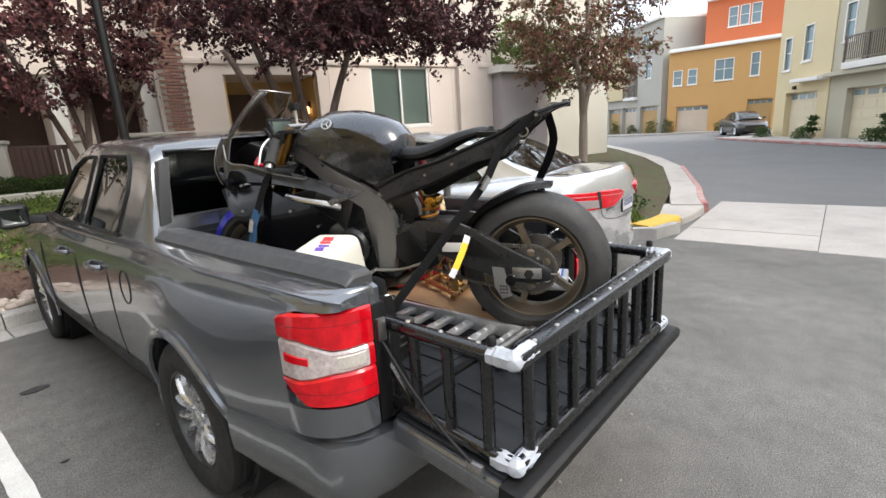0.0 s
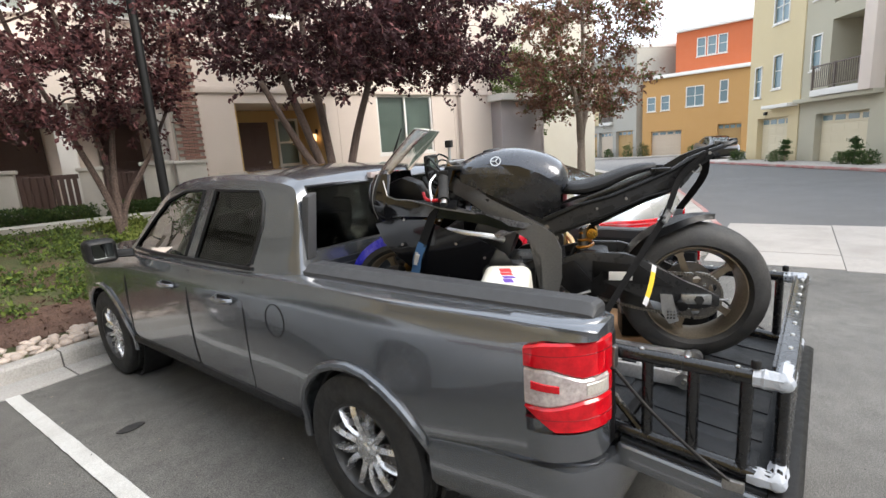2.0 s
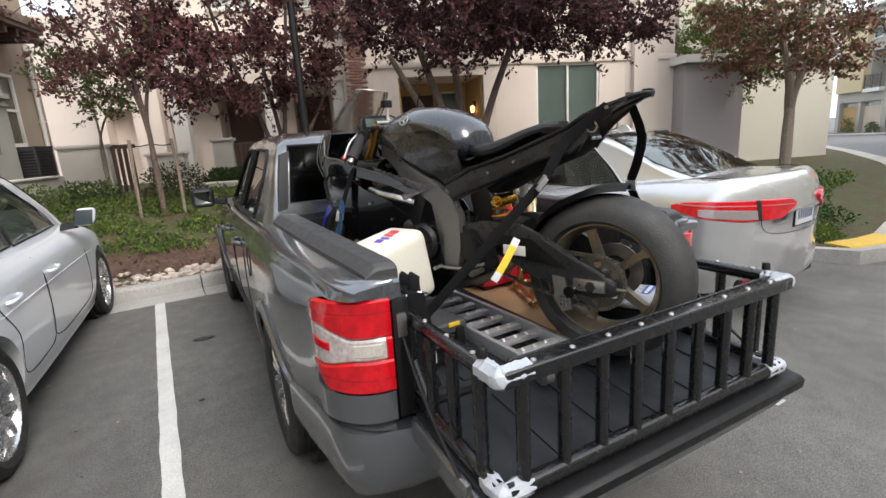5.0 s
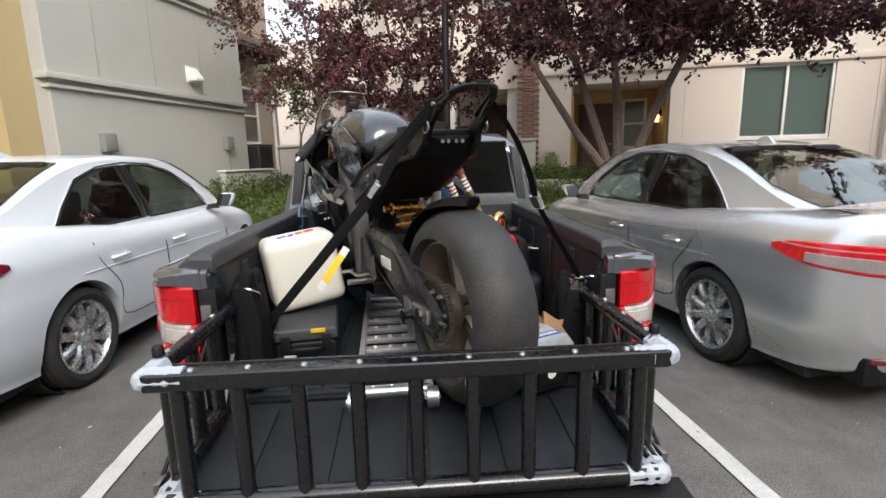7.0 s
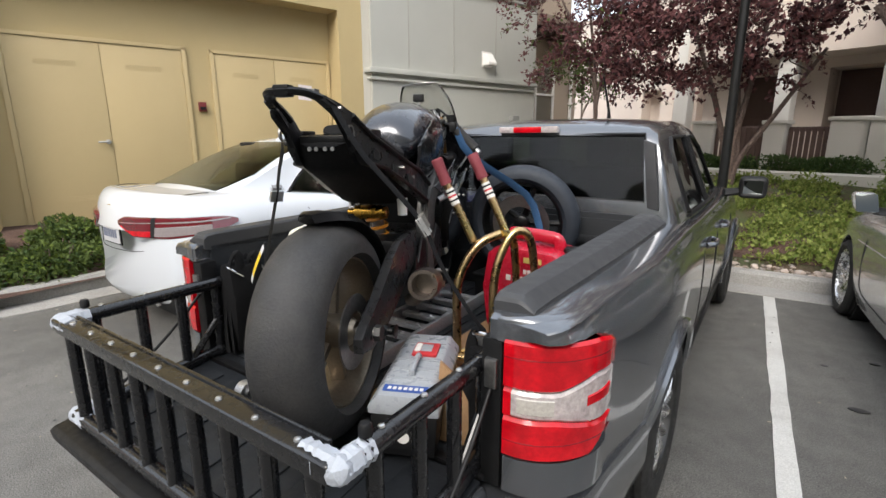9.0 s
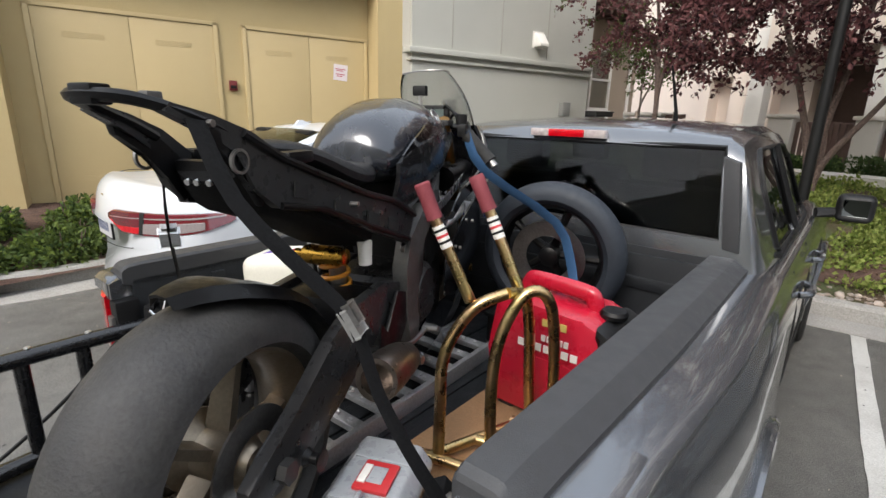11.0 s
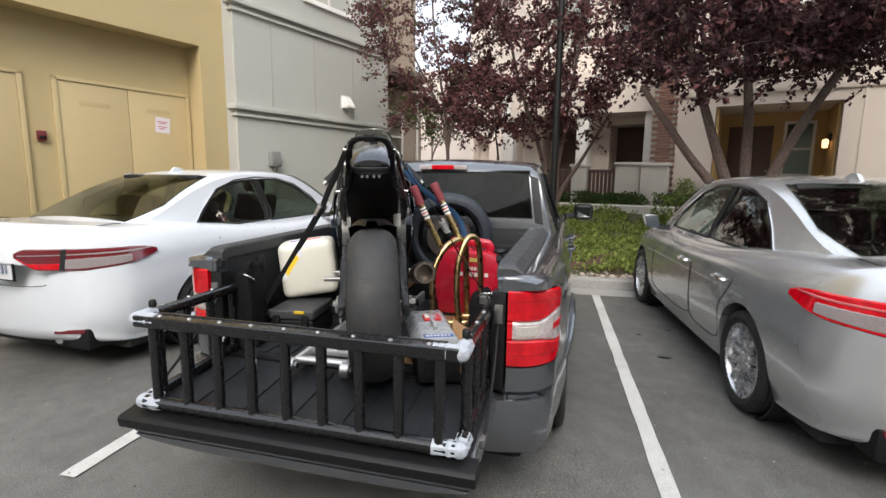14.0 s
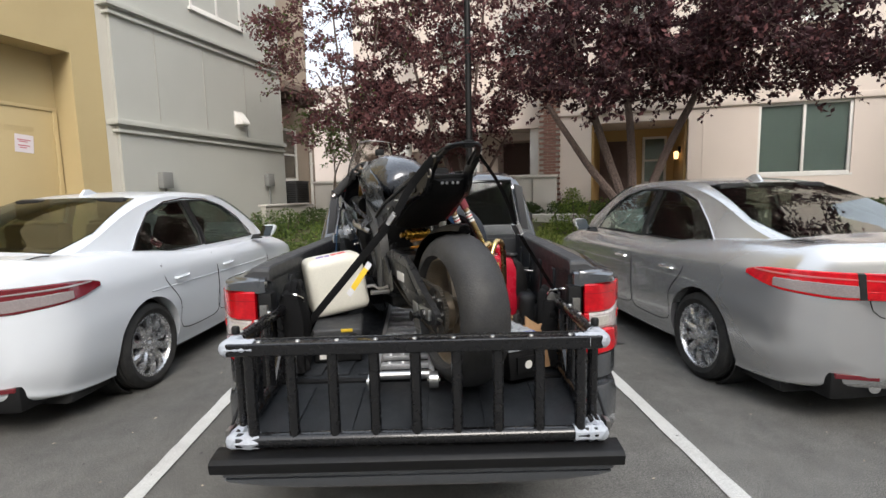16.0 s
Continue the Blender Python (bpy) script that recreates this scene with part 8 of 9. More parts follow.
part("handle", tube(nb(), smooth_path([(-0.15, 0, 0.40), (-0.14, 0, 0.44), (-0.11, 0, 0.455), (0.05, 0, 0.45), (0.085, 0, 0.435), (0.095, 0, 0.39)], 5), 0.021, 12, flat=1.3), M_GENRED, gen, "moulded red carrying handle")
part("fuel_cap", lathe(nb(), [(0.04, 0), (0.042, 0.012), (0.036, 0.022), (0, 0.023)], 22, pose(0.15, 0, 0.395)), M_BLACKP, gen)
part("panel_line", prism(nb(), [(-0.06, 0.06), (0.13, 0.06), (0.13, 0.20), (0.08, 0.245), (-0.06, 0.245)], "y", -0.129, -0.122, bevel=0.003), M_GENRED, gen, "raised service cover")
part("knob", prism(nb(), [(0.085, 0.12), (0.11, 0.12), (0.11, 0.19), (0.085, 0.20)], "y", -0.14, -0.125, bevel=0.006), M_BLACKP, gen)
part("vent", box(0.06, 0.13, -0.132, -0.126, 0.07, 0.095, bevel=0.003), M_BLACKP, gen)
for k, (x0, x1, z0, z1) in enumerate(((-0.02, 0.075, 0.305, 0.325), (-0.10, 0.11, 0.268, 0.292))):
    n = 5 if k == 0 else 7
    for i in range(n):
        w = (x1 - x0) / n
        part("print_bar", box(x0 + i * w, x0 + i * w + w * 0.75, -0.1285, -0.1245, z0, z1), M_TRIM, gen, "white printed bar")
part("yellow_label", box(-0.02, 0.06, -0.1285, -0.124, 0.355, 0.378), mat("yellow_label", (0.62, 0.50, 0.14), 0.5), gen, "yellow label with dark bars")
for x in (-0.15, 0.13):
    part("rubber_foot", box(x - 0.03, x + 0.03, -0.10, 0.10, 0.0, 0.032, bevel=0.01), M_RUBBER, gen)
# spare front wheel with tyre, on a black crate behind the generator
crate = thing("storage_crate", "low black plastic crate against the bed front", "crate", in_bed(0.13, 1.36, BED))
part("body", box(-0.24, 0.24, -0.12, 0.12, 0.0, 0.14, bevel=0.015), M_BLACKP, crate)
part("rim", box(-0.25, 0.25, -0.13, 0.13, 0.125, 0.145, bevel=0.006), M_BLACKP, crate)
spare = thing("spare_wheel", "spare motorcycle wheel with a blue black tyre", "wheel", in_bed(0.13, 1.33, BED + 0.145 + 0.297) @ pose(0, 0, 0, 96, 0, 10))
prof = [(0.215, -0.043)] + [(0.295 - 0.06 + 0.06 * math.sin(math.pi * k / 12) ** 0.9, -0.06 * math.cos(math.pi * k / 12)) for k in range(13)] + [(0.215, 0.043)]
part("tyre", torus_band(nb(), prof, 64), mat("blue_black_rubber", (0.020, 0.026, 0.036), 0.65, grain=0.1, scale=12, bump=0.15, bscale=180), spare)
part("rim", torus_band(nb(), [(0.232, -0.044), (0.22, -0.036), (0.20, 0.0), (0.22, 0.036), (0.232, 0.044), (0.205, 0.04), (0.186, 0.0), (0.205, -0.04)], 48), M_MATTEBLACK, spare)
me = mesh_of("spoke", tube(nb(), [(0.03, 0, 0.0), (0.12, 0, 0.012), (0.195, 0, 0)], [0.02, 0.014, 0.018], 8), M_MATTEBLACK)
for i in range(5):
    s_ = part("spoke", me, M_MATTEBLACK, spare)
    s_.rotation_euler = (0, 0, i * 1.2566)
part("hub", lathe(nb(), [(0.025, -0.06), (0.04, -0.05), (0.04, 0.05), (0.025, 0.06)], 20), M_MATTEBLACK, spare)
part("disc", torus_band(nb(), [(0.09, 0.052), (0.15, 0.052), (0.15, 0.056), (0.09, 0.056)], 40), M_STEEL, spare)
# gold paddock stand with red grips
ps = thing("paddock_stand", "gold zinc plated paddock stand with two red grips", "paddock stand", TRUCK)
M_ZINC = mat("yellow_zinc", (0.50, 0.40, 0.18), 0.3, metal=1.0, grain=0.12, scale=10, second=(0.55, 0.36, 0.20))
M_GRIP = mat("dark_red_grip", (0.20, 0.035, 0.045), 0.7, grain=0.15, scale=40, bump=0.3, bscale=400)
zb = BED + 0.05
part("arch", tube(nb(), smooth_path([(0.27, 0.47, zb), (0.255, 0.49, 0.85), (0.25, 0.50, 0.98), (0.268, 0.53, 1.07), (0.31, 0.57, 1.145), (0.36, 0.63, 1.175)], 6), 0.0165, 14), M_ZINC, ps)
part("arch", tube(nb(), smooth_path([(0.385, 0.56, zb), (0.365, 0.575, 0.85), (0.36, 0.59, 1.0), (0.375, 0.62, 1.11), (0.405, 0.66, 1.18), (0.44, 0.70, 1.17), (0.455, 0.73, 1.08), (0.46, 0.75, 0.90), (0.46, 0.76, zb)], 6), 0.0165, 14), M_ZINC, ps)
part("arch", tube(nb(), smooth_path([(0.36, 0.63, 1.175), (0.375, 0.70, 1.15), (0.38, 0.73, 1.05), (0.38, 0.75, 0.9), (0.385, 0.77, zb)], 6), 0.0165, 14), M_ZINC, ps)
for a, b in (((0.20, 0.44, zb), (0.42, 0.50, zb)), ((0.30, 0.60, zb), (0.50, 0.66, zb)), ((0.33, 0.75, zb), (0.56, 0.79, zb)), ((0.25, 0.45, zb), (0.37, 0.80, zb)), ((0.385, 0.52, zb), (0.50, 0.82, zb))):
    part("base_tube", cyl(nb(), a, b, 0.0155, 12), M_ZINC, ps)
for x, y in ((0.53, 0.68), (0.57, 0.80), (0.47, 0.52)):
    w = part("wheel", torus_band(nb(), [(0.012, -0.014), (0.04, -0.014), (0.048, -0.008), (0.048, 0.008), (0.04, 0.014), (0.012, 0.014)], 24, pose(x, y, BED + 0.05, 70, 0, 60)), M_RUBBER, ps, "small black wheel")
for g0, g1, g2 in (((0.130, 0.535, 1.455), (0.165, 0.553, 1.36), (0.262, 0.60, 1.135)), ((0.195, 0.689, 1.47), (0.238, 0.705, 1.375), (0.345, 0.72, 1.155))):
    part("arm", cyl(nb(), g1, g2, 0.0165, 14), M_ZINC, ps)
    g0v, g1v = Vector(g0), Vector(g1)
    part("grip", tube(nb(), [g0v, g0v + (g1v - g0v) * 0.05, g0v + (g1v - g0v) * 0.5, g1v], [0.019, 0.0225, 0.021, 0.0225], 14), M_GRIP, ps, "dark red rubber grip")
    d = (Vector(g2) - g1v).normalized()
    part("sticker", cyl(nb(), g1v + d * 0.02, g1v + d * 0.085, 0.0172, 14), M_TRIM, ps, "white sticker sleeve")
    for k in range(3):
        part("sticker_bar", cyl(nb(), g1v + d * (0.03 + 0.017 * k), g1v + d * (0.037 + 0.017 * k), 0.0175, 14), M_BLACKP if k != 1 else M_REDINK2, ps)

# ---- ratchet straps ----
M_BLUESTRAP = mat("blue_webbing", (0.02, 0.07, 0.16), 0.8, grain=0.25, scale=60, bump=0.4, bscale=600)
M_YTAG = mat("yellow_tag", (0.75, 0.50, 0.03), 0.55, grain=0.05)


def strap(label, pts, m_, buckle=None, hook=True, tag=None, w=0.017, face=(1, 0.2, 0.1)):
    t = thing("tie_down_strap", label, "strap", None, group="tie-down straps")
    part("webbing", tube(nb(), smooth_path(pts, 3), w, 8, flat=0.13, up=face), m_, t)
    p = [Vector(q) for q in pts]
    if buckle is not None:
        c = p[buckle]
        d = (p[min(buckle + 1, len(p) - 1)] - p[buckle - 1]).normalized()
        q = d.to_track_quat("Z", "Y").to_matrix().to_4x4()
        part("buckle", box(-0.019, 0.019, -0.006, 0.006, -0.024, 0.024, bevel=0.003, m=Matrix.Translation(c) @ q), M_ALU, t, "metal cam buckle")
        part("buckle_tab", box(-0.013, 0.013, 0.004, 0.012, -0.03, 0.006, bevel=0.003, m=Matrix.Translation(c) @ q), M_STEEL, t)
    if hook:
        e = p[-1]
        part("hook", tube(nb(), smooth_path([e, e + Vector((0, 0, -0.03)), e + Vector((0.014, 0, -0.05)), e + Vector((0.026, 0, -0.03))], 4), 0.005, 8), M_STEEL, t)
    if tag:
        a, b, off = Vector(tag[0]), Vector(tag[1]), Vector((-0.004, -0.007, 0.003))
        for k0, k1, mt, lab in ((0.0, 0.16, M_PLATE, "white tag end"), (0.16, 0.72, M_YTAG, "yellow warning tag"), (0.72, 0.9, M_PLATE, "white tag end")):
            rs = [a.lerp(b, k0 + (k1 - k0) * q / 4) + off + Vector((0, -0.006 * math.sin(3.1 * (k0 + (k1 - k0) * q / 4)), 0)) for q in range(5)]
            part("tag", tube(nb(), rs, w * 0.74, 8, flat=0.09, up=face), mt, t, lab)
    return t


def bp(x, y, z):
    return BIKE @ Vector((x, y, z))


def tp_(x, y, z):
    return TRUCK @ Vector((x, y, z))


strap("black webbing strap from the tail down to the bed side", [bp(-0.088, -0.03, 0.95), tp_(-0.005, -0.055, 1.515), tp_(-0.055, -0.035, 1.44), tp_(-0.105, -0.015, 1.356), tp_(-0.215, 0.035, 1.23), tp_(-0.324, 0.085, 1.105), tp_(-0.435, 0.135, 0.98), tp_(-0.543, 0.184, 0.858)], M_STRAP, 3, True, (tp_(-0.205, 0.0, 1.17), tp_(-0.315, 0.012, 1.015)), w=0.018, face=(0.6, 0.8, 0.1))
strap("black webbing strap from the tail to the other bed side", [bp(0.088, -0.05, 0.95), tp_(0.33, -0.08, 1.50), tp_(0.39, -0.01, 1.39), tp_(0.428, 0.05, 1.30), tp_(0.49, 0.05, 1.19), tp_(0.56, 0.07, 1.08), tp_(0.61, 0.095, 1.0)], M_STRAP, 3, True, w=0.018, face=(1, 0.2, 0.1))
strap("black webbing strap from the handlebar to the bed front corner", [bp(-0.175, 1.075, 0.95), bp(-0.205, 1.09, 0.88), bp(-0.24, 1.16, 0.72), bp(-0.26, 1.21, 0.60)], M_STRAP, None, False, w=0.021)
strap("blue ratchet strap at the bed front corner", [bp(-0.26, 1.205, 0.61), bp(-0.268, 1.235, 0.54), bp(-0.272, 1.25, 0.47), tp_(-0.60, 1.03, 1.04), tp_(-0.63, 1.03, 0.98)], M_BLUESTRAP, 1, True, w=0.022)
strap("blue webbing strap over the spare wheel", [bp(0.19, 1.09, 0.91), bp(0.27, 1.06, 0.78), tp_(0.20, 1.20, 1.26), tp_(0.27, 1.22, 1.10), tp_(0.34, 1.19, 0.95), tp_(0.56, 1.28, 0.86)], M_BLUESTRAP, None, True, w=0.019, face=(0, 1, 0.1))
for s_, y_ in ((-1, 0.13), (1, 0.12)):
    hk = thing("ratchet_buckle", "shiny ratchet buckle with black webbing at the bed corner", "ratchet", in_bed(s_ * 0.60, y_, 0.96), group="ratchet buckles")
    part("frame", box(-0.03, 0.03, -0.018, 0.018, -0.05, 0.04, bevel=0.006), M_STEEL, hk)
    part("handle", tube(nb(), smooth_path([(-0.03, -0.02, 0.03), (-0.02, -0.05, 0.06), (0.02, -0.05, 0.06), (0.03, -0.02, 0.03)], 4), 0.006, 8), M_CHROME, hk)
    part("webbing_roll", cyl(nb(), (-0.024, -0.02, -0.05), (0.024, -0.02, -0.05), 0.03, 16), M_STRAP, hk)
    part("loose_end", tube(nb(), smooth_path([(0, -0.03, -0.06), (0.01, -0.05, -0.14), (-0.02, -0.04, -0.24), (0.0, -0.03, -0.29)], 5), 0.018, 8, flat=0.13), M_STRAP, hk)
    part("hook_wire", tube(nb(), smooth_path([(0.0, -0.02, 0.05), (0.03, -0.06, 0.07), (0.07, -0.05, 0.05), (0.06, -0.01, 0.02)], 5), 0.004, 6), M_CHROME, hk)

# slack black webbing heaped in the rear corner of the bed
def strap_bundle(x, y, tall, n, seed):
    wb = thing("strap_bundle", "tall heap of slack black webbing in the bed corner", "strap bundle", in_bed(x, y, BED), group="strap bundles")
    for k in range(n):
        a = k * 0.9 + seed
        c = Vector((0.030 * math.cos(a), 0.05 * math.sin(a), 0))
        h = tall * (0.85 + 0.18 * math.sin(k * 2.3 + seed))
        bm = tube(nb(), smooth_path([c + Vector((0, 0, 0.004)), c + Vector((0.02, 0.01, h * 0.5)), c + Vector((0.0, 0.02, h)), c + Vector((-0.02, -0.01, h * 0.9)), c + Vector((-0.015, -0.03, h * 0.4)), c + Vector((0.02, -0.05, 0.012))], 5), 0.021, 8, flat=0.3)
        part("webbing_loop", bm, M_STRAP, wb)
    part("pouch", prism(nb(), [(-0.055, 0.0), (0.05, 0.0), (0.055, tall * 0.6), (0.035, tall * 0.92), (-0.04, tall * 0.95), (-0.06, tall * 0.5)], "y", -0.075, 0.065, bevel=0.03), M_STRAP, wb, "black cloth pouch")


strap_bundle(-0.578, 0.135, 0.40, 8, 0.0)
strap_bundle(0.588, 0.15, 0.33, 6, 1.3)


# ---- the houses across the street ----
M_FARGLASS = mat("far_window_glass", (0.16, 0.24, 0.27), 0.08, spec=0.7, grain=0.02, scale=1)
M_TANDOOR = mat("tan_garage_paint", (0.42, 0.27, 0.11), 0.6, grain=0.03, scale=2, stain=0.1)
M_PINKDOOR = mat("pinkish_garage_paint", (0.55, 0.46, 0.36), 0.6, grain=0.03, scale=2, stain=0.1)
M_RAIL = mat("brown_railing_paint", (0.13, 0.10, 0.085), 0.5, grain=0.05)
M_PALEW = mat("pale_rendered_wall", (0.56, 0.53, 0.45), 0.9, grain=0.06, scale=0.8, bump=0.2, bscale=100, stain=0.15)


def front(ax, ay, bx_, by_):
    """Pose of a facade: x from a to b, y into the house."""
    return pose(ax, ay, 0, 0, 0, math.degrees(math.atan2(by_ - ay, bx_ - ax)))


def far_window(t, x, z, w, h, y=0.0, bars=1):
    """Frame, sill, panes and bars of a window set in its opening."""
    win = part("window", box(x - 0.02, x + w + 0.02, y + 0.17, y + 0.2, z - 0.02, z + h + 0.02), M_DARK, t)
    bm = nb()
    f = 0.07
    for x0, x1, z0, z1 in ((x - f, x + w + f, z - f, z), (x - f, x + w + f, z + h, z + h + f), (x - f, x, z, z + h), (x + w, x + w + f, z, z + h)):
        bx(bm, x0, x1, y - 0.03, y + 0.08, z0, z1, bevel=0.008, seg=1)
    part("window_frame", bm, M_TRIM, win)
    n = bars + 1
    for i in range(n):
        part("pane", box(x + i * w / n, x + (i + 1) * w / n, y + 0.08, y + 0.1, z, z + h), M_FARGLASS, win)
        if i:
            part("mullion", box(x + i * w / n - 0.025, x + i * w / n + 0.025, y + 0.04, y + 0.12, z, z + h), M_TRIM, win)
    part("glazing_bar", box(x, x + w, y + 0.045, y + 0.11, z + h * 0.52, z + h * 0.52 + 0.04), M_TRIM, win)
    part("sill", box(x - 0.12, x + w + 0.12, y - 0.07, y + 0.05, z - 0.14, z - 0.075, bevel=0.01, seg=1), M_TRIM, win)
    return win


def garage(t, x, w, h, paint_, y=0.32, lights=True):
    """A sectional garage door: five rows of raised panels, the top row glazed."""
    d = part("garage_door", box(x, x + w, y, y + 0.06, 0, h), paint_, t)
    rows, cols = 5, max(4, int(w / 0.62))
    rh = h / rows
    for r in range(rows):
        part("door_section", box(x + 0.01, x + w - 0.01, y - 0.02, y + 0.001, r * rh + 0.008, (r + 1) * rh - 0.008, bevel=0.006, seg=1), paint_, d)
        for c in range(cols):
            x0, x1 = x + (c + 0.12) * w / cols, x + (c + 0.88) * w / cols
            if r == rows - 1 and lights:
                part("pane", box(x0, x1, y - 0.032, y - 0.018, r * rh + 0.12, (r + 1) * rh - 0.1), M_FARGLASS, d)
            else:
                part("panel", box(x0, x1, y - 0.032, y - 0.018, r * rh + 0.09, (r + 1) * rh - 0.09, bevel=0.01, seg=1), paint_, d)
    return d


def town_house(label, m, x0, x1, depth, h, wallm, garages=(), windows=(), recess=(), y=0.0, roof=0.35, z0=0.0, name="town_house"):
    """One house of the row: wall with cut openings, roof edge, garage doors, windows."""
    t = thing(name, label, "house", m, group="houses across the street")
    holes = [box(x, x + w, y - 0.5, y + 0.36, z0 - 0.1, gh) for x, w, gh, _ in garages]
    holes += [box(x, x + w, y - 0.5, y + 0.16, z, z + hh) for x, z, w, hh, _ in windows]
    holes += [box(x, x + w, y - 0.5, y + dd, z, z + hh) for x, z, w, hh, dd in recess]
    bm = box(x0, x1, y, y + depth, z0, h)
    part("wall", cut(bm, holes) if holes else bm, wallm, t, smooth=0)
    if roof:
        bm = nb()
        bx(bm, x0 - 0.02, x1 + 0.02, y - roof, y + depth + 0.3, h, h + 0.16, bevel=0.02)
        bx(bm, x0 + 0.05, x1 - 0.05, y - roof * 0.6, y + depth, h + 0.16, h + 0.3, bevel=0.02)
        part("roof", bm, M_TRIM, t, "pale flat roof edge")
    for x, w, gh, pm in garages:
        garage(t, x, w, gh, pm, y + 0.32)
    for x, z, w, hh, b in windows:
        far_window(t, x, z, w, hh, y, b)
    return t


def railing(t, x0, x1, y0, y1, z, h=1.05):
    """Balcony slab and its railing, bar by bar."""
    bal = part("balcony", box(x0, x1, y0, y1, z - 0.28, z, bevel=0.02), M_TRIM, t)
    part("top_rail", box(x0 + 0.03, x1 - 0.03, y0 + 0.03, y0 + 0.08, z + h - 0.06, z + h, bevel=0.01), M_RAIL, bal)
    part("bottom_rail", box(x0 + 0.03, x1 - 0.03, y0 + 0.035, y0 + 0.075, z + 0.1, z + 0.14), M_RAIL, bal)
    me = mesh_of("bar", box(-0.012, 0.012, -0.012, 0.012, z + 0.1, z + h - 0.03), M_RAIL, 0)
    n = int((x1 - x0) / 0.12)
    for i in range(n + 1):
        b = part("bar", me, M_RAIL, bal)
        b.location = (x0 + 0.05 + (x1 - x0 - 0.1) * i / n, y0 + 0.055, 0)
    for xx in (x0 + 0.05, (x0 + x1) / 2, x1 - 0.05):
        part("post", box(xx - 0.03, xx + 0.03, y0 + 0.02, y0 + 0.09, z, z + h + 0.02), M_RAIL, bal)
    return bal


F1 = front(31.2, 1.9, 20.0, -5.6)
t = town_house("cream stucco town house with a garage and sash windows", F1, 0.0, 4.2, 8, 10.5, M_CREAM,
               garages=((0.95, 2.5, 2.3, M_GDOOR),), windows=((0.55, 3.5, 0.5, 1.5, 0), (2.1, 3.8, 0.6, 1.55, 0), (1.9, 7.0, 1.1, 1.4, 1)))
part("canopy", box(2.0, 4.1, -0.5, 0.02, 2.75, 2.92, bevel=0.02), M_TRIM, t)
part("wall_lamp", box(1.6, 1.8, -0.12, 0.0, 2.45, 2.62, bevel=0.03), M_BLACKP, t)
t = town_house("olive grey stucco town house with a balcony over its garage", F1, 4.2, 13.5, 8, 10.5, M_OLIVE,
               garages=((5.3, 3.0, 2.25, M_GDOOR), (9.6, 3.0, 2.25, M_GDOOR)), windows=((4.75, 4.3, 0.55, 1.45, 0), (9.4, 4.2, 1.2, 1.5, 1), (4.7, 7.4, 0.7, 1.5, 0)),
               recess=((5.9, 3.32, 2.2, 2.9, 1.6), (5.9, 6.9, 2.2, 2.4, 1.6)), y=0.06)
railing(t, 5.5, 8.25, -0.45, 0.1, 3.3)
part("pier", box(8.3, 8.9, -0.5, 0.058, 3.0, 10.4, bevel=0.02), M_STUCCO_A, t)
part("ledge", box(4.25, 8.9, -0.35, 0.058, 2.82, 3.0, bevel=0.02), M_OLIVE, t)
solo("wall_row", box(13.6, 46, 0.1, 8, 0, 12.5), M_OLIVE, "plain stucco wall of the row of houses", "wall", F1, kind="structure")
solo("wall_row", box(46.1, 75, 0.4, 8, 0, 12.0), M_STUCCO_B2, "plain grey stucco wall of the row of houses", "wall", F1, kind="structure")
solo("wall_row", box(-36, -30, -40, -1, 0, 9), M_STUCCO_A, "plain stucco wall that closes the yard", "wall", kind="structure")
F2 = front(44.6, 10.9, 44.0, 2.72)
t = town_house("golden ochre town house with a pale roof edge", F2, 0.0, 8.25, 8, 6.6, M_GOLDW,
               garages=((0.75, 2.5, 2.2, M_PINKDOOR), (6.0, 1.7, 2.4, M_TANDOOR)), windows=((0.45, 4.0, 0.6, 1.1, 0), (1.6, 4.0, 0.6, 1.1, 0), (3.6, 4.1, 1.25, 1.5, 1), (6.1, 4.2, 0.5, 1.6, 0)))
t = town_house("orange stucco upper storey with a row of white windows", F2, 2.3, 9.0, 5, 10.3, M_ORANGE,
               windows=((4.0, 8.2, 0.55, 1.35, 0), (4.8, 8.2, 0.55, 1.35, 0), (5.6, 8.2, 0.55, 1.35, 0)), y=1.4, z0=6.92)
F3 = front(52.0, 19.0, 45.0, 11.5)
t = town_house("beige grey town house with garages and a balcony", F3, 0.0, 10.2, 8, 9.6, M_STUCCO_B2,
               garages=((0.5, 2.6, 2.5, M_TANDOOR), (3.5, 2.7, 2.5, M_PINKDOOR), (6.8, 2.9, 2.5, M_TANDOOR)), windows=((7.6, 5.0, 0.8, 1.5, 0), (7.0, 7.3, 1.3, 1.4, 1), (4.2, 7.3, 1.0, 1.4, 0)),
               recess=((4.3, 3.5, 1.9, 2.8, 1.4),))
railing(t, 4.2, 6.3, -0.4, 0.05, 3.45)
part("upper_bay", box(0.3, 4.0, -0.35, -0.001, 3.3, 8.8, bevel=0.02), M_CREAM, t)
# low pale wall beyond the planted island
wall_box("wall_pale", 10.3, 16.6, 13.3, 20, 0.0, 7.0, M_PALEW, "pale rendered house front behind the trees")
solo("wall_pale", box(0, 9, 0, 0.3, 0, 6.5), M_STUCCO_A, "plain stucco wall between the houses", "wall", front(30.0, 21.0, 37.0, 25.5), kind="structure")
solo("wall_pale", box(0, 30, 0, 0.3, 0, 6.0), M_STUCCO_B, "plain stucco wall between the houses", "wall", front(10.0, 30.0, 40.0, 30.0), kind="structure")
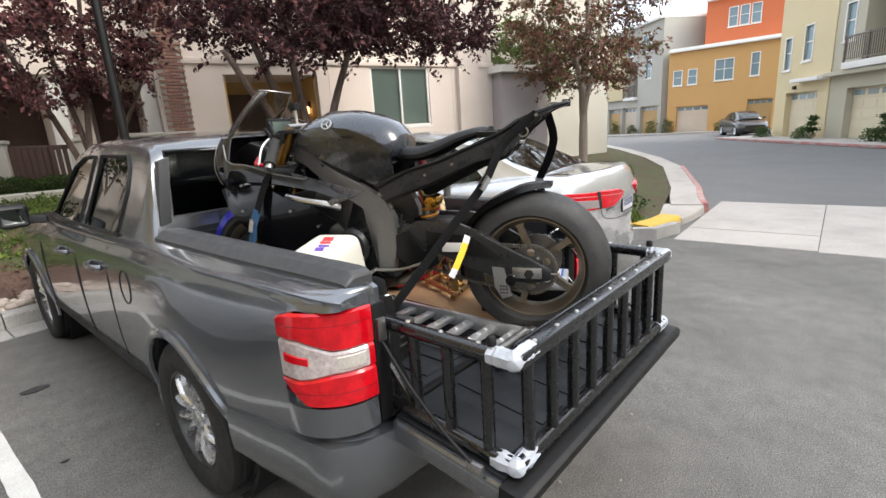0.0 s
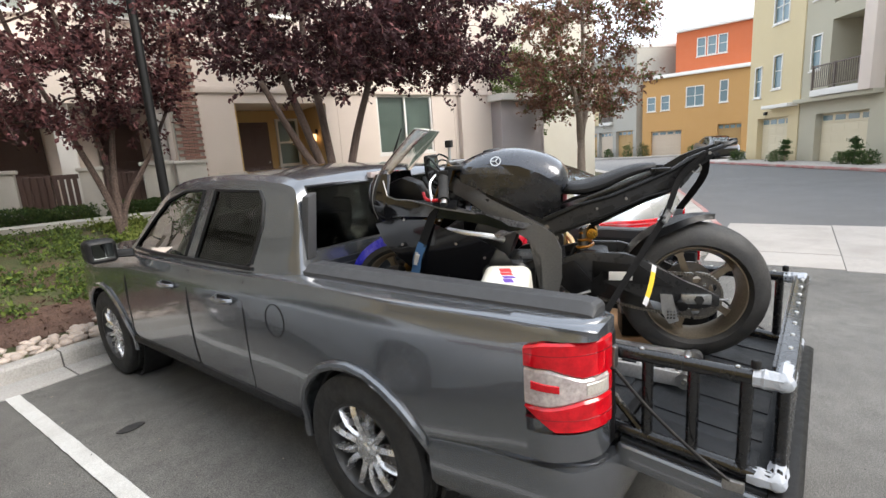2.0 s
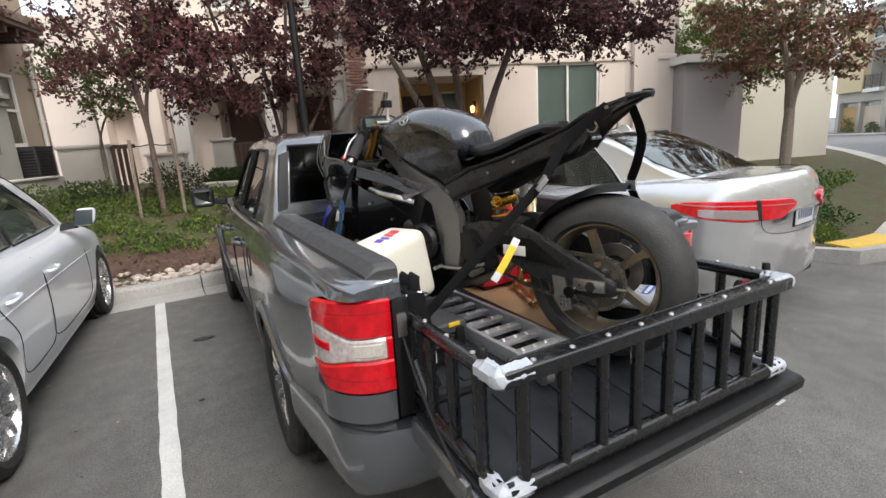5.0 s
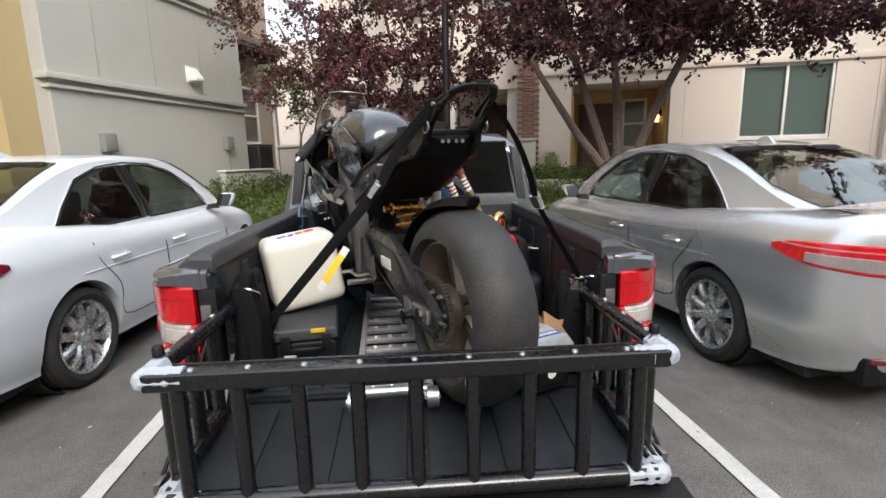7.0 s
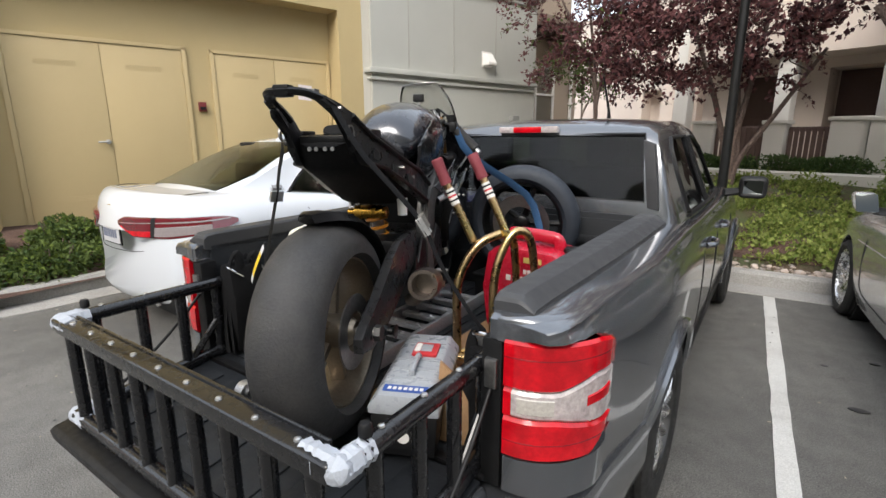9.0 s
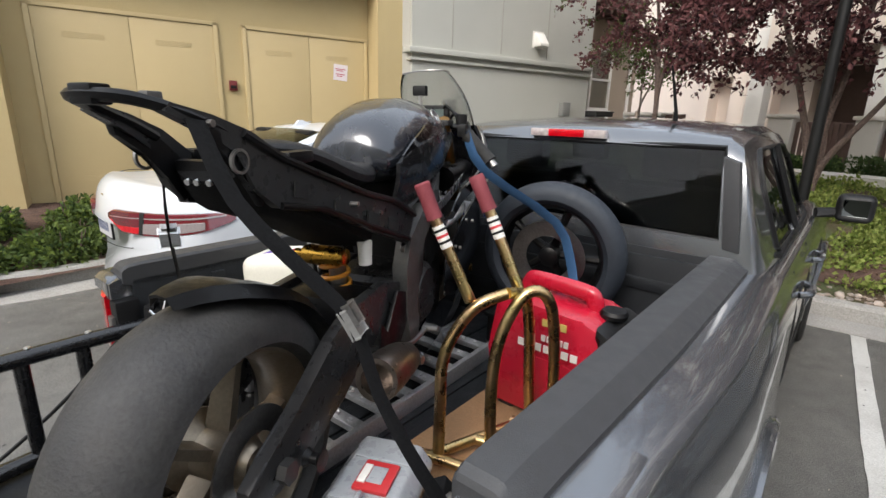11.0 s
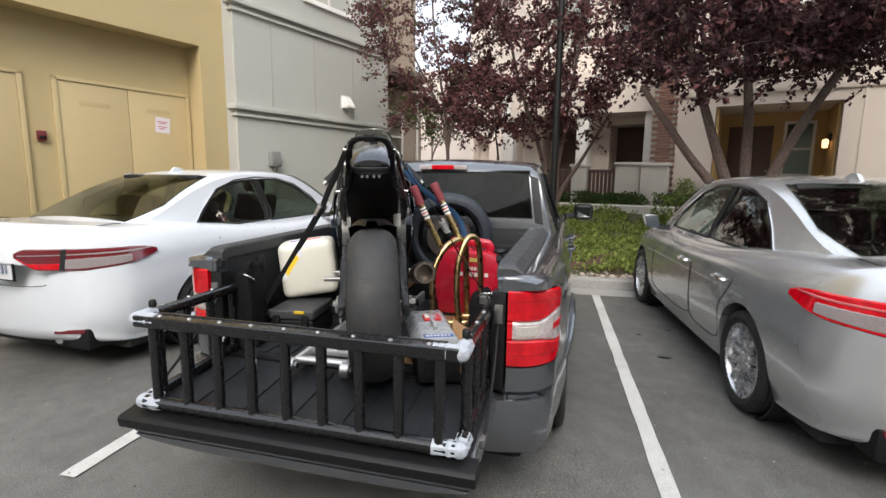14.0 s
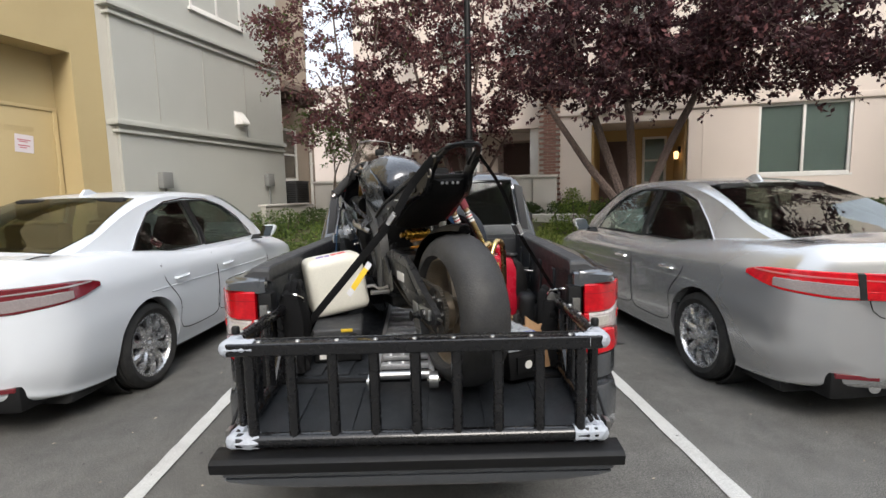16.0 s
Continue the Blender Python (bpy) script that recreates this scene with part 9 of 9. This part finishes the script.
# walk before the houses with a faded red edge
solo("pavement", box(-2, 50, -2.0, 0.1, 0, 0.1, bevel=0.01), M_CONC, "pale concrete walk before the garages", "pavement", F1, kind="structure")
solo("kerb_red", box(-2, 50, -2.13, -2.003, 0, 0.104, bevel=0.01), M_REDP, "kerb edge with faded red paint", "kerb", F1, kind="structure")
solo("pavement", box(-12, 12, -1.6, 0.1, 0, 0.1, bevel=0.01), M_CONC, "pale concrete walk before the garages", "pavement", F2, kind="structure")
sedan("dark saloon car parked before the ochre house", pose(39.2, 5.15, 0, 0, 0, 115), M_DARKCAR, True)
# road sign and a mail post
rs = thing("road_sign", "yellow diamond warning sign on a steel post", "road sign", pose(27.7, 10.6, 0.0, 0, 0, -68))
part("post", box(-0.025, 0.025, -0.02, 0.02, 0, 3.0), M_STEEL, rs)
bm = nb()
bx(bm, -0.19, 0.19, -0.032, -0.021, -0.19, 0.19, bevel=0.004, m=pose(0, 0, 2.75, 0, 45, 0))
part("plate", bm, mat("sign_yellow", (0.78, 0.42, 0.02), 0.5), rs)


# ---- trees, hedges and ground cover ----
def leaf_mesh(name, pts, nrm, size, mat_, rng, ratio=0.62):
    """Many small folded leaves: one diamond of two faces at each point."""
    n = len(pts)
    a = rng.normal(size=(n, 3))
    d = a + nrm * 0.7
    d /= np.linalg.norm(d, axis=1)[:, None]
    s = np.cross(d, rng.normal(size=(n, 3)))
    s /= np.linalg.norm(s, axis=1)[:, None]
    up = np.cross(s, d)
    L = size * rng.uniform(0.6, 1.25, (n, 1))
    W = L * ratio * 0.5
    v = np.empty((n, 4, 3))
    v[:, 0] = pts
    v[:, 1] = pts + d * L * 0.5 + s * W + up * L * 0.12
    v[:, 2] = pts + d * L
    v[:, 3] = pts + d * L * 0.5 - s * W + up * L * 0.12
    idx = np.arange(n) * 4
    f = np.concatenate([np.stack([idx, idx + 1, idx + 2], 1), np.stack([idx, idx + 2, idx + 3], 1)])
    me = bpy.data.meshes.new(name)
    me.from_pydata(v.reshape(-1, 3).tolist(), [], f.tolist())
    me.materials.append(mat_)
    return me


def tree(label, base, stems, crown, clumps, leaves, mats, bark, seed, size=0.075, girth=0.07, clump_r=0.34, low=-1.0, hollow=0.25):
    """Stems rise from the base; branches reach out to clumps that fill the crown unevenly; leaves sit round the clumps."""
    rng = np.random.default_rng(seed)
    t = thing("tree", label, "tree", pose(*base), group="trees of the yard")
    nodes, rad, bm = [], [], nb()
    for st in stems:
        pth = smooth_path([(0, 0, -0.1)] + list(st), 5)
        rr = [girth * (1.15 - 0.75 * i / len(pth)) * (1.5 if i == 0 else 1) for i in range(len(pth))]
        tube(bm, pth, rr, 9)
        nodes += [np.array(p) for p in pth[len(pth) // 2:]]
        rad += rr[len(pth) // 2:]
    part("trunk", bm, bark, t)
    cs = []
    for (c, r, share) in crown:
        k = int(clumps * share)
        while k > 0:
            q = rng.uniform(-1, 1, 3)
            l = np.linalg.norm(q)
            if l > 1 or l < hollow or q[2] < low:
                continue
            p = np.array(c) + q * np.array(r)
            if noise.noise(Vector(p * 0.9) + Vector((seed, 0, 0))) < -0.18:
                continue
            cs.append(p)
            k -= 1
    mid = np.mean(nodes, axis=0)
    cs.sort(key=lambda p: np.linalg.norm(p - mid))
    limbs = nb()
    N, R = list(nodes), list(rad)
    for p in cs:
        arr = np.array(N)
        dd = np.linalg.norm(arr - p, axis=1) + 0.35 * np.maximum(arr[:, 2] - p[2], 0)
        i = int(np.argmin(dd))
        a, r0 = N[i], max(R[i] * 0.62, 0.006)
        m_ = (a + p) / 2 + rng.normal(size=3) * 0.08 * np.linalg.norm(p - a) + np.array((0, 0, 0.06 * np.linalg.norm(p - a)))
        pth = smooth_path([a, m_, p], 3)
        rr = [r0 + (0.004 - r0) * j / (len(pth) - 1) * 0.8 for j in range(len(pth))]
        tube(limbs, pth, rr, 5, caps=False)
        for j in range(2, len(pth)):
            N.append(np.array(pth[j]))
            R.append(rr[j])
    part("branchwork", limbs, bark, t, smooth=60, kind="stuff")
    per = leaves // len(cs)
    pts, nr, twigs = [], [], nb()
    for p in cs:
        k = int(per * rng.uniform(0.6, 1.4))
        shoots = max(3, k // 20)
        out = p - np.array((mid[0], mid[1], p[2] - 0.4))
        out /= np.linalg.norm(out) + 1e-6
        for _ in range(shoots):
            d = out * 0.7 + rng.normal(size=3) * np.array((0.8, 0.8, 0.55)) + np.array((0, 0, 0.1))
            d /= np.linalg.norm(d)
            L = clump_r * rng.uniform(1.2, 2.6)
            n_ = k // shoots
            u = rng.uniform(0.12, 1.0, n_)[:, None]
            sag = np.array((0, 0, -0.22 * L))
            pts.append(p + d * L * u + sag * u * u + rng.normal(size=(n_, 3)) * 0.028)
            nr.append(np.tile(d * 1.1, (n_, 1)) + rng.normal(size=(n_, 3)) * 0.9 + np.array((0, 0, -0.5)))
            tube(twigs, [p, p + d * L * 0.55 + sag * 0.3, p + d * L + sag], [0.005, 0.0035, 0.002], 3, caps=False)
    part("twigwork", twigs, bark, t, smooth=60, kind="stuff")
    pts, nr = np.concatenate(pts), np.concatenate(nr)
    pick = rng.random(len(pts))
    edge = 0.0
    for mt, share in mats:
        sel = (pick >= edge) & (pick < edge + share)
        edge += share
        part("foliage", leaf_mesh("foliage", pts[sel], nr[sel], size, mt, rng), mt, t, kind="stuff")
    return t


tree("dark purple plum tree, several stems leaning apart", (3.65, 5.95, bank(3.65, 5.95)),
     [[(0.1, 0.0, 0.8), (0.55, 0.1, 1.9), (1.3, 0.2, 3.3), (1.7, 0.2, 4.6)], [(-0.15, 0.1, 0.9), (-0.5, 0.2, 2.0), (-0.9, 0.3, 3.3), (-1.3, 0.2, 4.8)], [(0.0, 0.15, 0.9), (0.05, 0.4, 2.2), (0.0, 0.6, 3.6), (0.1, 0.5, 5.4)],
      [(-0.2, -0.05, 0.8), (-0.9, -0.1, 1.7), (-1.6, -0.3, 2.6)]],
     [((0.75, 0.2, 4.6), (2.75, 2.5, 1.9), 0.66), ((1.8, -0.6, 3.5), (2.0, 1.6, 0.85), 0.22), ((-0.7, -0.3, 3.3), (1.2, 1.4, 0.8), 0.12)], 420, 52000,
     ((M_PLUM, 0.82), (M_PLUM2, 0.18)), M_BARK, 3, 0.092, 0.085, 0.23)
tree("reddish plum tree with thin upright stems", (0.9, 8.1, bank(0.9, 8.1)),
     [[(0.0, 0.0, 0.7), (0.12, 0.05, 1.6), (0.3, 0.0, 3.0), (0.5, 0.0, 4.6)], [(-0.1, 0.0, 0.6), (-0.35, 0.1, 1.5), (-0.8, 0.1, 2.8), (-1.1, 0.0, 4.2)], [(0.05, 0.1, 0.7), (-0.1, 0.3, 2.2), (-0.3, 0.3, 4.0)],
      [(0.1, 0, 0.5), (0.5, -0.1, 1.2), (1.0, -0.1, 2.1)]],
     [((-0.35, 0.0, 3.9), (2.1, 1.9, 2.2), 0.8), ((-0.6, -0.4, 2.1), (1.5, 1.0, 0.7), 0.2)], 270, 31000,
     ((M_PLUM2, 0.68), (M_PLUM, 0.32)), M_BARK, 7, 0.082, 0.05, 0.22)
tree("young staked plum tree with airy reddish foliage", (-1.22, 7.78, bank(-1.22, 7.78)),
     [[(0.0, 0, 0.8), (-0.01, 0.0, 1.5), (-0.1, 0.02, 2.3), (-0.3, 0, 3.6), (-0.4, 0, 5.0)], [(-0.01, 0, 1.0), (0.02, 0, 1.7), (0.25, 0.0, 2.7), (0.5, 0, 4.2)], [(-0.01, 0, 1.3), (-0.2, 0.1, 2.2), (-0.75, 0.1, 3.3)]],
     [((-0.2, 0.0, 3.9), (1.5, 1.4, 1.7), 0.85), ((-0.5, 0.2, 2.3), (0.9, 0.8, 0.5), 0.15)], 150, 11500,
     ((M_PLUM2, 0.80), (M_PLUM, 0.12), (M_GREEN, 0.08)), M_BARK, 11, 0.07, 0.036, 0.2)
for x, dy in ((-1.55, 0.02), (-0.92, -0.02)):
    sk = thing("tree_stake", "round brown timber stake beside the young tree", "stake", pose(x, 7.80 + dy, bank(x, 7.8)), group="tree stakes")
    part("post", tube(nb(), [(0, 0, -0.05), (0.01, 0, 0.7), (0.03 if x < -1.2 else -0.02, 0, 1.22)], 0.026, 10), M_BARK2, sk)
    part("tie", tube(nb(), smooth_path([(0.02, 0, 1.14), ((-1.22 - x) * 0.5, 0.04, 1.12), (-1.22 - x, 0.06, 1.15)], 4), 0.010, 6), M_BLACKP, sk, "black rubber tree tie")
tree("thin sapling with sparse green leaves", (-2.0, 9.5, bank(-2.0, 9.5)),
     [[(0.02, 0, 0.8), (0.0, 0.02, 1.6), (-0.05, 0, 2.5)], [(0.0, 0, 1.0), (0.3, 0.0, 1.7), (0.5, 0, 2.2)]],
     [((0.15, 0, 2.1), (0.8, 0.7, 0.75), 1.0)], 46, 3000, ((M_GREEN, 0.85), (M_PLUM2, 0.15)), M_BARK2, 13, 0.065, 0.022, 0.2)
tree("maple with rusty red leaves, green low down", (12.4, 4.85, 0.12),
     [[(0.05, 0, 1.0), (0.0, 0.05, 2.2), (0.2, 0, 3.8), (0.2, 0, 5.4)], [(0.02, 0, 1.6), (-0.4, 0, 2.8), (-1.0, 0.1, 4.0)], [(0.02, 0, 1.7), (0.7, 0, 2.9), (1.2, 0.0, 4.2)]],
     [((0.1, 0.0, 4.4), (2.0, 2.0, 2.3), 1.0)], 190, 22000, ((mat("rust_leaf", (0.17, 0.075, 0.045), 0.7, vary=0.5, grain=0.15), 0.85), (M_GREEN, 0.15)), M_BARK2, 17, 0.10, 0.11, 0.3, low=-0.9)
tree("leafy green tree behind the maple", (14.2, 8.2, 0.12),
     [[(0.0, 0, 1.0), (0.1, 0.05, 2.2), (0.0, 0, 3.4)], [(0.02, 0, 1.2), (-0.7, 0, 2.4), (-1.2, 0.1, 3.0)]],
     [((-0.1, 0.0, 3.3), (2.0, 1.8, 1.5), 1.0)], 130, 14000, ((M_GREEN, 0.8), (M_LIME, 0.2)), M_BARK2, 19, 0.10, 0.08, 0.34)


def shrub(name, label, m, sx, sy, sz, n, mats, seed, size=0.05, square=0.0, cat="shrub", group=""):
    """A hedge or bush: twigs inside, leaves thickest near an uneven skin."""
    rng = np.random.default_rng(seed)
    t = thing(name, label, cat, m, group=group)
    bm = nb()
    for i in range(max(6, int(sx * 8))):
        x, y = rng.uniform(-0.8, 0.8) * sx, rng.uniform(-0.6, 0.6) * sy
        tube(bm, [(x * 0.7, y * 0.7, -0.05), (x * 0.9, y * 0.9, sz * 0.5), (x, y, sz * 0.85)], [0.012, 0.008, 0.004], 5)
    part("twig_core", bm, M_BARK, t, kind="stuff")
    q = rng.uniform(-1, 1, (n * 3, 3))
    q[:, 2] = np.abs(q[:, 2])
    e = 2 + square * 6
    l = (np.abs(q) ** e).sum(1) ** (1 / e)
    q = q[(l < 1) & (l > 0.35)][:n]
    wob = np.array([0.88 + 0.28 * noise.noise(Vector((p[0] * sx * 2.5 + seed, p[1] * sy * 2.5, p[2] * 2))) for p in q])
    pts = q * wob[:, None] * np.array((sx, sy, sz))
    pick, edge = rng.random(len(pts)), 0.0
    for mt, share in mats:
        sel = (pick >= edge) & (pick < edge + share)
        edge += share
        part("foliage", leaf_mesh("foliage", pts[sel], q[sel] * 1.2, size, mt, rng), mt, t, kind="stuff")
    return t


# clipped hedges before the patio walls
for k, (a, b, w) in enumerate(((-3.0, 9.95, 0.9), (-1.2, 9.95, 0.85), (0.75, 10.15, 1.0), (3.4, 10.2, 1.2), (5.6, 10.2, 1.0))):
    shrub("hedge", "low clipped dark green hedge before the patio wall", house(a, b, 0.72), w, 0.3, 0.5, 8500, ((M_HEDGE, 0.7), (M_GREEN, 0.3)), 30 + k, 0.05, 1.0, "hedge", "clipped hedges")
shrub("bush", "loose yellow green bush against the house wall", house(0.25, 10.5, 0.6), 0.36, 0.28, 1.0, 2600, ((M_YGREEN, 0.6), (M_LIME, 0.4)), 29, 0.05, 0.0, "bush")
# bushes by the service doors
for k, (x, y, w, h) in enumerate(((-4.95, 0.15, 0.45, 0.32), (-5.5, -0.3, 0.5, 0.34), (-5.0, 0.9, 0.52, 0.34), (-5.0, 1.7, 0.52, 0.36), (-4.98, 2.5, 0.52, 0.36), (-5.0, 3.3, 0.52, 0.34), (-5.05, 4.1, 0.55, 0.36), (-5.3, 4.8, 0.55, 0.36), (-5.75, 0.4, 0.5, 0.36), (-5.75, 1.4, 0.5, 0.36), (-5.75, 2.4, 0.5, 0.36), (-5.8, 3.4, 0.5, 0.36))):
    shrub("bush", "leafy green bush in the planter by the service doors", pose(x, y, 0.15 if x > -5.3 else 0.3), w, w, h, 2600, ((M_GREEN, 0.55), (M_LIME, 0.3), (M_HEDGE, 0.15)), 40 + k, 0.06, 0.0, "bush", "planter bushes")
# bushes on the bank and the island
for k, (x, y, w, h, m1, m2, l) in enumerate((
        (3.15, 7.6, 0.55, 0.85, M_LIME, M_GREEN, "yellow green bush under the plum tree"),
        (4.2, 8.3, 0.5, 0.7, M_GREEN, M_LIME, "loose green bush under the plum tree"),
        (-2.35, 9.2, 0.6, 0.42, M_GREEN, M_HEDGE, "loose green bush before the patio wall"),
        (-0.95, 8.95, 0.62, 0.66, M_BROWNLEAF, M_HEDGE, "rounded brownish green bush behind the stakes"),
        (-3.1, 8.5, 0.65, 0.5, M_GREEN, M_HEDGE, "low green bush before the low wall"),
        (-3.5, 7.2, 0.6, 0.42, M_GREEN, M_HEDGE, "low green bush by the grey wall"),
        (5.9, 1.75, 0.65, 0.42, M_HEDGE, M_GREEN, "low clipped bush on the street island"),
        (5.35, 1.35, 0.36, 0.2, M_LIME, M_GREEN, "low yellow green ground plant on the island"),
        (6.4, 2.9, 0.7, 0.42, M_HEDGE, M_GREEN, "low clipped bush on the street island"),
        (8.1, 3.1, 0.8, 0.4, M_HEDGE, M_GREEN, "low clipped bush on the street island"),
        (10.5, 4.2, 0.7, 0.4, M_HEDGE, M_GREEN, "low clipped bush under the maple"),
        (9.3, 6.6, 1.0, 0.75, M_GREEN, M_LIME, "broad green bush behind the island"),
        (12.2, 8.0, 1.2, 0.85, M_GREEN, M_LIME, "broad green bush behind the island"))):
    z = bank(x, y) if x < 4.7 else 0.12
    shrub("bush", l, pose(x, y, z - 0.02), w, w, h, int(2600 * max(w, 0.5)), ((m1, 0.7), (m2, 0.3)), 60 + k, 0.055, 0.25, "bush")
# clipped shrubs in tiers before the garages
for k, (x, tiers) in enumerate(((0.4, 1), (4.55, 3), (3.9, 1), (8.8, 3), (8.3, 1), (9.35, 1))):
    rng = np.random.default_rng(90 + k)
    if tiers == 1:
        shrub("bush", "small clipped round shrub before a garage", F1 @ pose(x, -0.7, 0.1), 0.42, 0.42, 0.62, 900, ((M_HEDGE, 0.8), (M_GREEN, 0.2)), 90 + k, 0.08, 0.3, "shrub", "garage shrubs")
    else:
        t = thing("topiary", "dark clipped shrub in tiers on a thin stem before a garage", "shrub", F1 @ pose(x, -0.75, 0.1), group="garage shrubs")
        part("stem", tube(nb(), [(0, 0, 0), (0.03, 0, 0.5), (0, 0, 0.95)], [0.03, 0.025, 0.015], 7), M_BARK, t)
        for z, r in ((0.42, 0.22), (0.70, 0.19), (0.94, 0.15)):
            p = rng.normal(size=(420, 3)) * np.array((r, r, 0.09)) * 0.5 + np.array((rng.uniform(-0.12, 0.12), 0, z))
            part("foliage", leaf_mesh("foliage", p, rng.normal(size=p.shape), 0.08, M_HEDGE, rng), M_HEDGE, t, kind="stuff")
for k, (f, x) in enumerate(((F2, 0.3), (F2, 4.4), (F2, 6.6), (F2, 9.4), (F3, 3.2), (F3, 6.5), (F3, 9.8))):
    shrub("bush", "small dark shrub before a garage across the street", f @ pose(x, -0.6, 0.08), 0.5, 0.45, 0.9 if k % 2 else 1.3, 700, ((M_HEDGE, 0.7), (M_GREEN, 0.3)), 110 + k, 0.1, 0.2, "shrub", "garage shrubs")


def ground_cover(name, label, n, spot, size, mats, seed, lift=0.08):
    """Low leafy growth over an area: one object of many leaves."""
    rng = np.random.default_rng(seed)
    pts = []
    while len(pts) < n:
        x, y, z = spot(rng)
        d = noise.noise(Vector((x * 2.2, y * 2.2, seed)))
        if d < -0.15 or z is None:
            continue
        k = rng.integers(3, 8)
        for _ in range(k):
            pts.append((x + rng.normal() * 0.045, y + rng.normal() * 0.045, z + abs(rng.normal()) * lift * (0.6 + d)))
    pts = np.array(pts)
    pick, edge = rng.random(len(pts)), 0.0
    for mt, share in mats:
        sel = (pick >= edge) & (pick < edge + share)
        edge += share
        q = pts[sel]
        ob = new(name, leaf_mesh(name, q, np.tile(np.array((0, 0, 0.9)), (len(q), 1)), size, mt, rng))
        tagged(ob, label, "ground cover", "", "stuff")


def on_bank(rng, x0, x1):
    x = rng.uniform(x0, x1)
    y = rng.uniform(5.15, 9.1)
    first = 6.15 if x < 1.1 else 5.4
    if x * 0.334 + y * 0.943 > 8.95:
        return (x, y, None)
    return (x, y, bank(x, y) if y > first + 0.2 * noise.noise(Vector((x * 3, 0, 0))) else None)


def on_island(rng):
    x = rng.uniform(4.8, 13)
    y = rng.uniform(1.3, 10)
    return (x, y, 0.13 if y > 1.2 + 0.22 * (x - 5) + 0.5 else None)


ground_cover("ground_cover", "mixed low green ground cover on the bank", 17000, lambda r: on_bank(r, -5.0, 0.9), 0.06, ((M_GREEN, 0.55), (M_LIME, 0.3), (M_HEDGE, 0.15)), 5)
ground_cover("ground_cover", "dense yellow green ground cover on the right-hand end of the bank", 19000, lambda r: on_bank(r, 0.7, 4.7), 0.06, ((M_YGREEN, 0.6), (M_LIME, 0.4)), 9)
ground_cover("ground_cover", "low green ground cover on the street island", 16000, on_island, 0.07, ((M_GREEN, 0.6), (M_HEDGE, 0.25), (M_LIME, 0.15)), 6)

# bark chips and fallen leaves on the mulch
rng = np.random.default_rng(8)
chips = np.stack([rng.uniform(-5.0, 4.6, 2600), rng.uniform(5.3, 6.5, 2600), np.zeros(2600)], 1)
for c in chips:
    c[2] = bank(c[0], c[1]) + 0.015
tagged(new("bark_chips", leaf_mesh("bark_chips", chips, np.tile(np.array((0, 0, 0.2)), (2600, 1)), 0.05, M_MULCH, rng, 0.4)), "brown bark chips strewn over the mulch", "mulch", "", "stuff")

# river stones behind the kerb
rr = random.Random(21)
stones = []
for k in range(7):
    bm = nb()
    bmesh.ops.create_icosphere(bm, subdivisions=1, radius=0.5)
    for v in bm.verts:
        v.co *= 1 + 0.25 * noise.noise(v.co * 2.1 + Vector((k * 7, 0, 0)))
        v.co.z *= 0.62
    stones.append(mesh_of("stone", bm, M_STONE, 80))
bed = thing("stone_bed", "strip of loose grey and brown river stones behind the kerb", "river stones", kind="structure")


def stone(x, y, s, dz=0.0):
    ob = part("stone", stones[rr.randrange(7)], M_STONE, bed)
    ob.location = (x, y, bank(x, y) + s * 0.16 + dz)
    ob.rotation_euler = (rr.uniform(-0.3, 0.3), rr.uniform(-0.3, 0.3), rr.uniform(0, 6.3))
    ob.scale = (s * rr.uniform(0.85, 1.35), s * rr.uniform(0.75, 1.05), s * rr.uniform(0.7, 1.1))


n = 0
while n < 250:
    x, y = rr.uniform(-3.4, 1.0), 4.99 + abs(rr.gauss(0, 0.24))
    if y > 5.7:
        continue
    stone(x, y, rr.uniform(0.06, 0.15))
    n += 1
for k in range(48):
    stone(rr.uniform(1.0, 3.4), 4.98 + abs(rr.gauss(0, 0.16)), rr.uniform(0.06, 0.12))
bm = nb()
for k in range(700):
    x, y = rr.uniform(-5.2, 4.5), 4.95 + abs(rr.gauss(0, 0.24))
    s = rr.uniform(0.025, 0.06)
    r = bmesh.ops.create_icosphere(bm, subdivisions=1, radius=s * 0.5)
    for v in r["verts"]:
        v.co = Vector((x, y, bank(x, y) + s * 0.1)) + Vector((v.co.x * 1.2, v.co.y, v.co.z * 0.7))
part("gravel", bm, M_STONE, bed, kind="stuff")
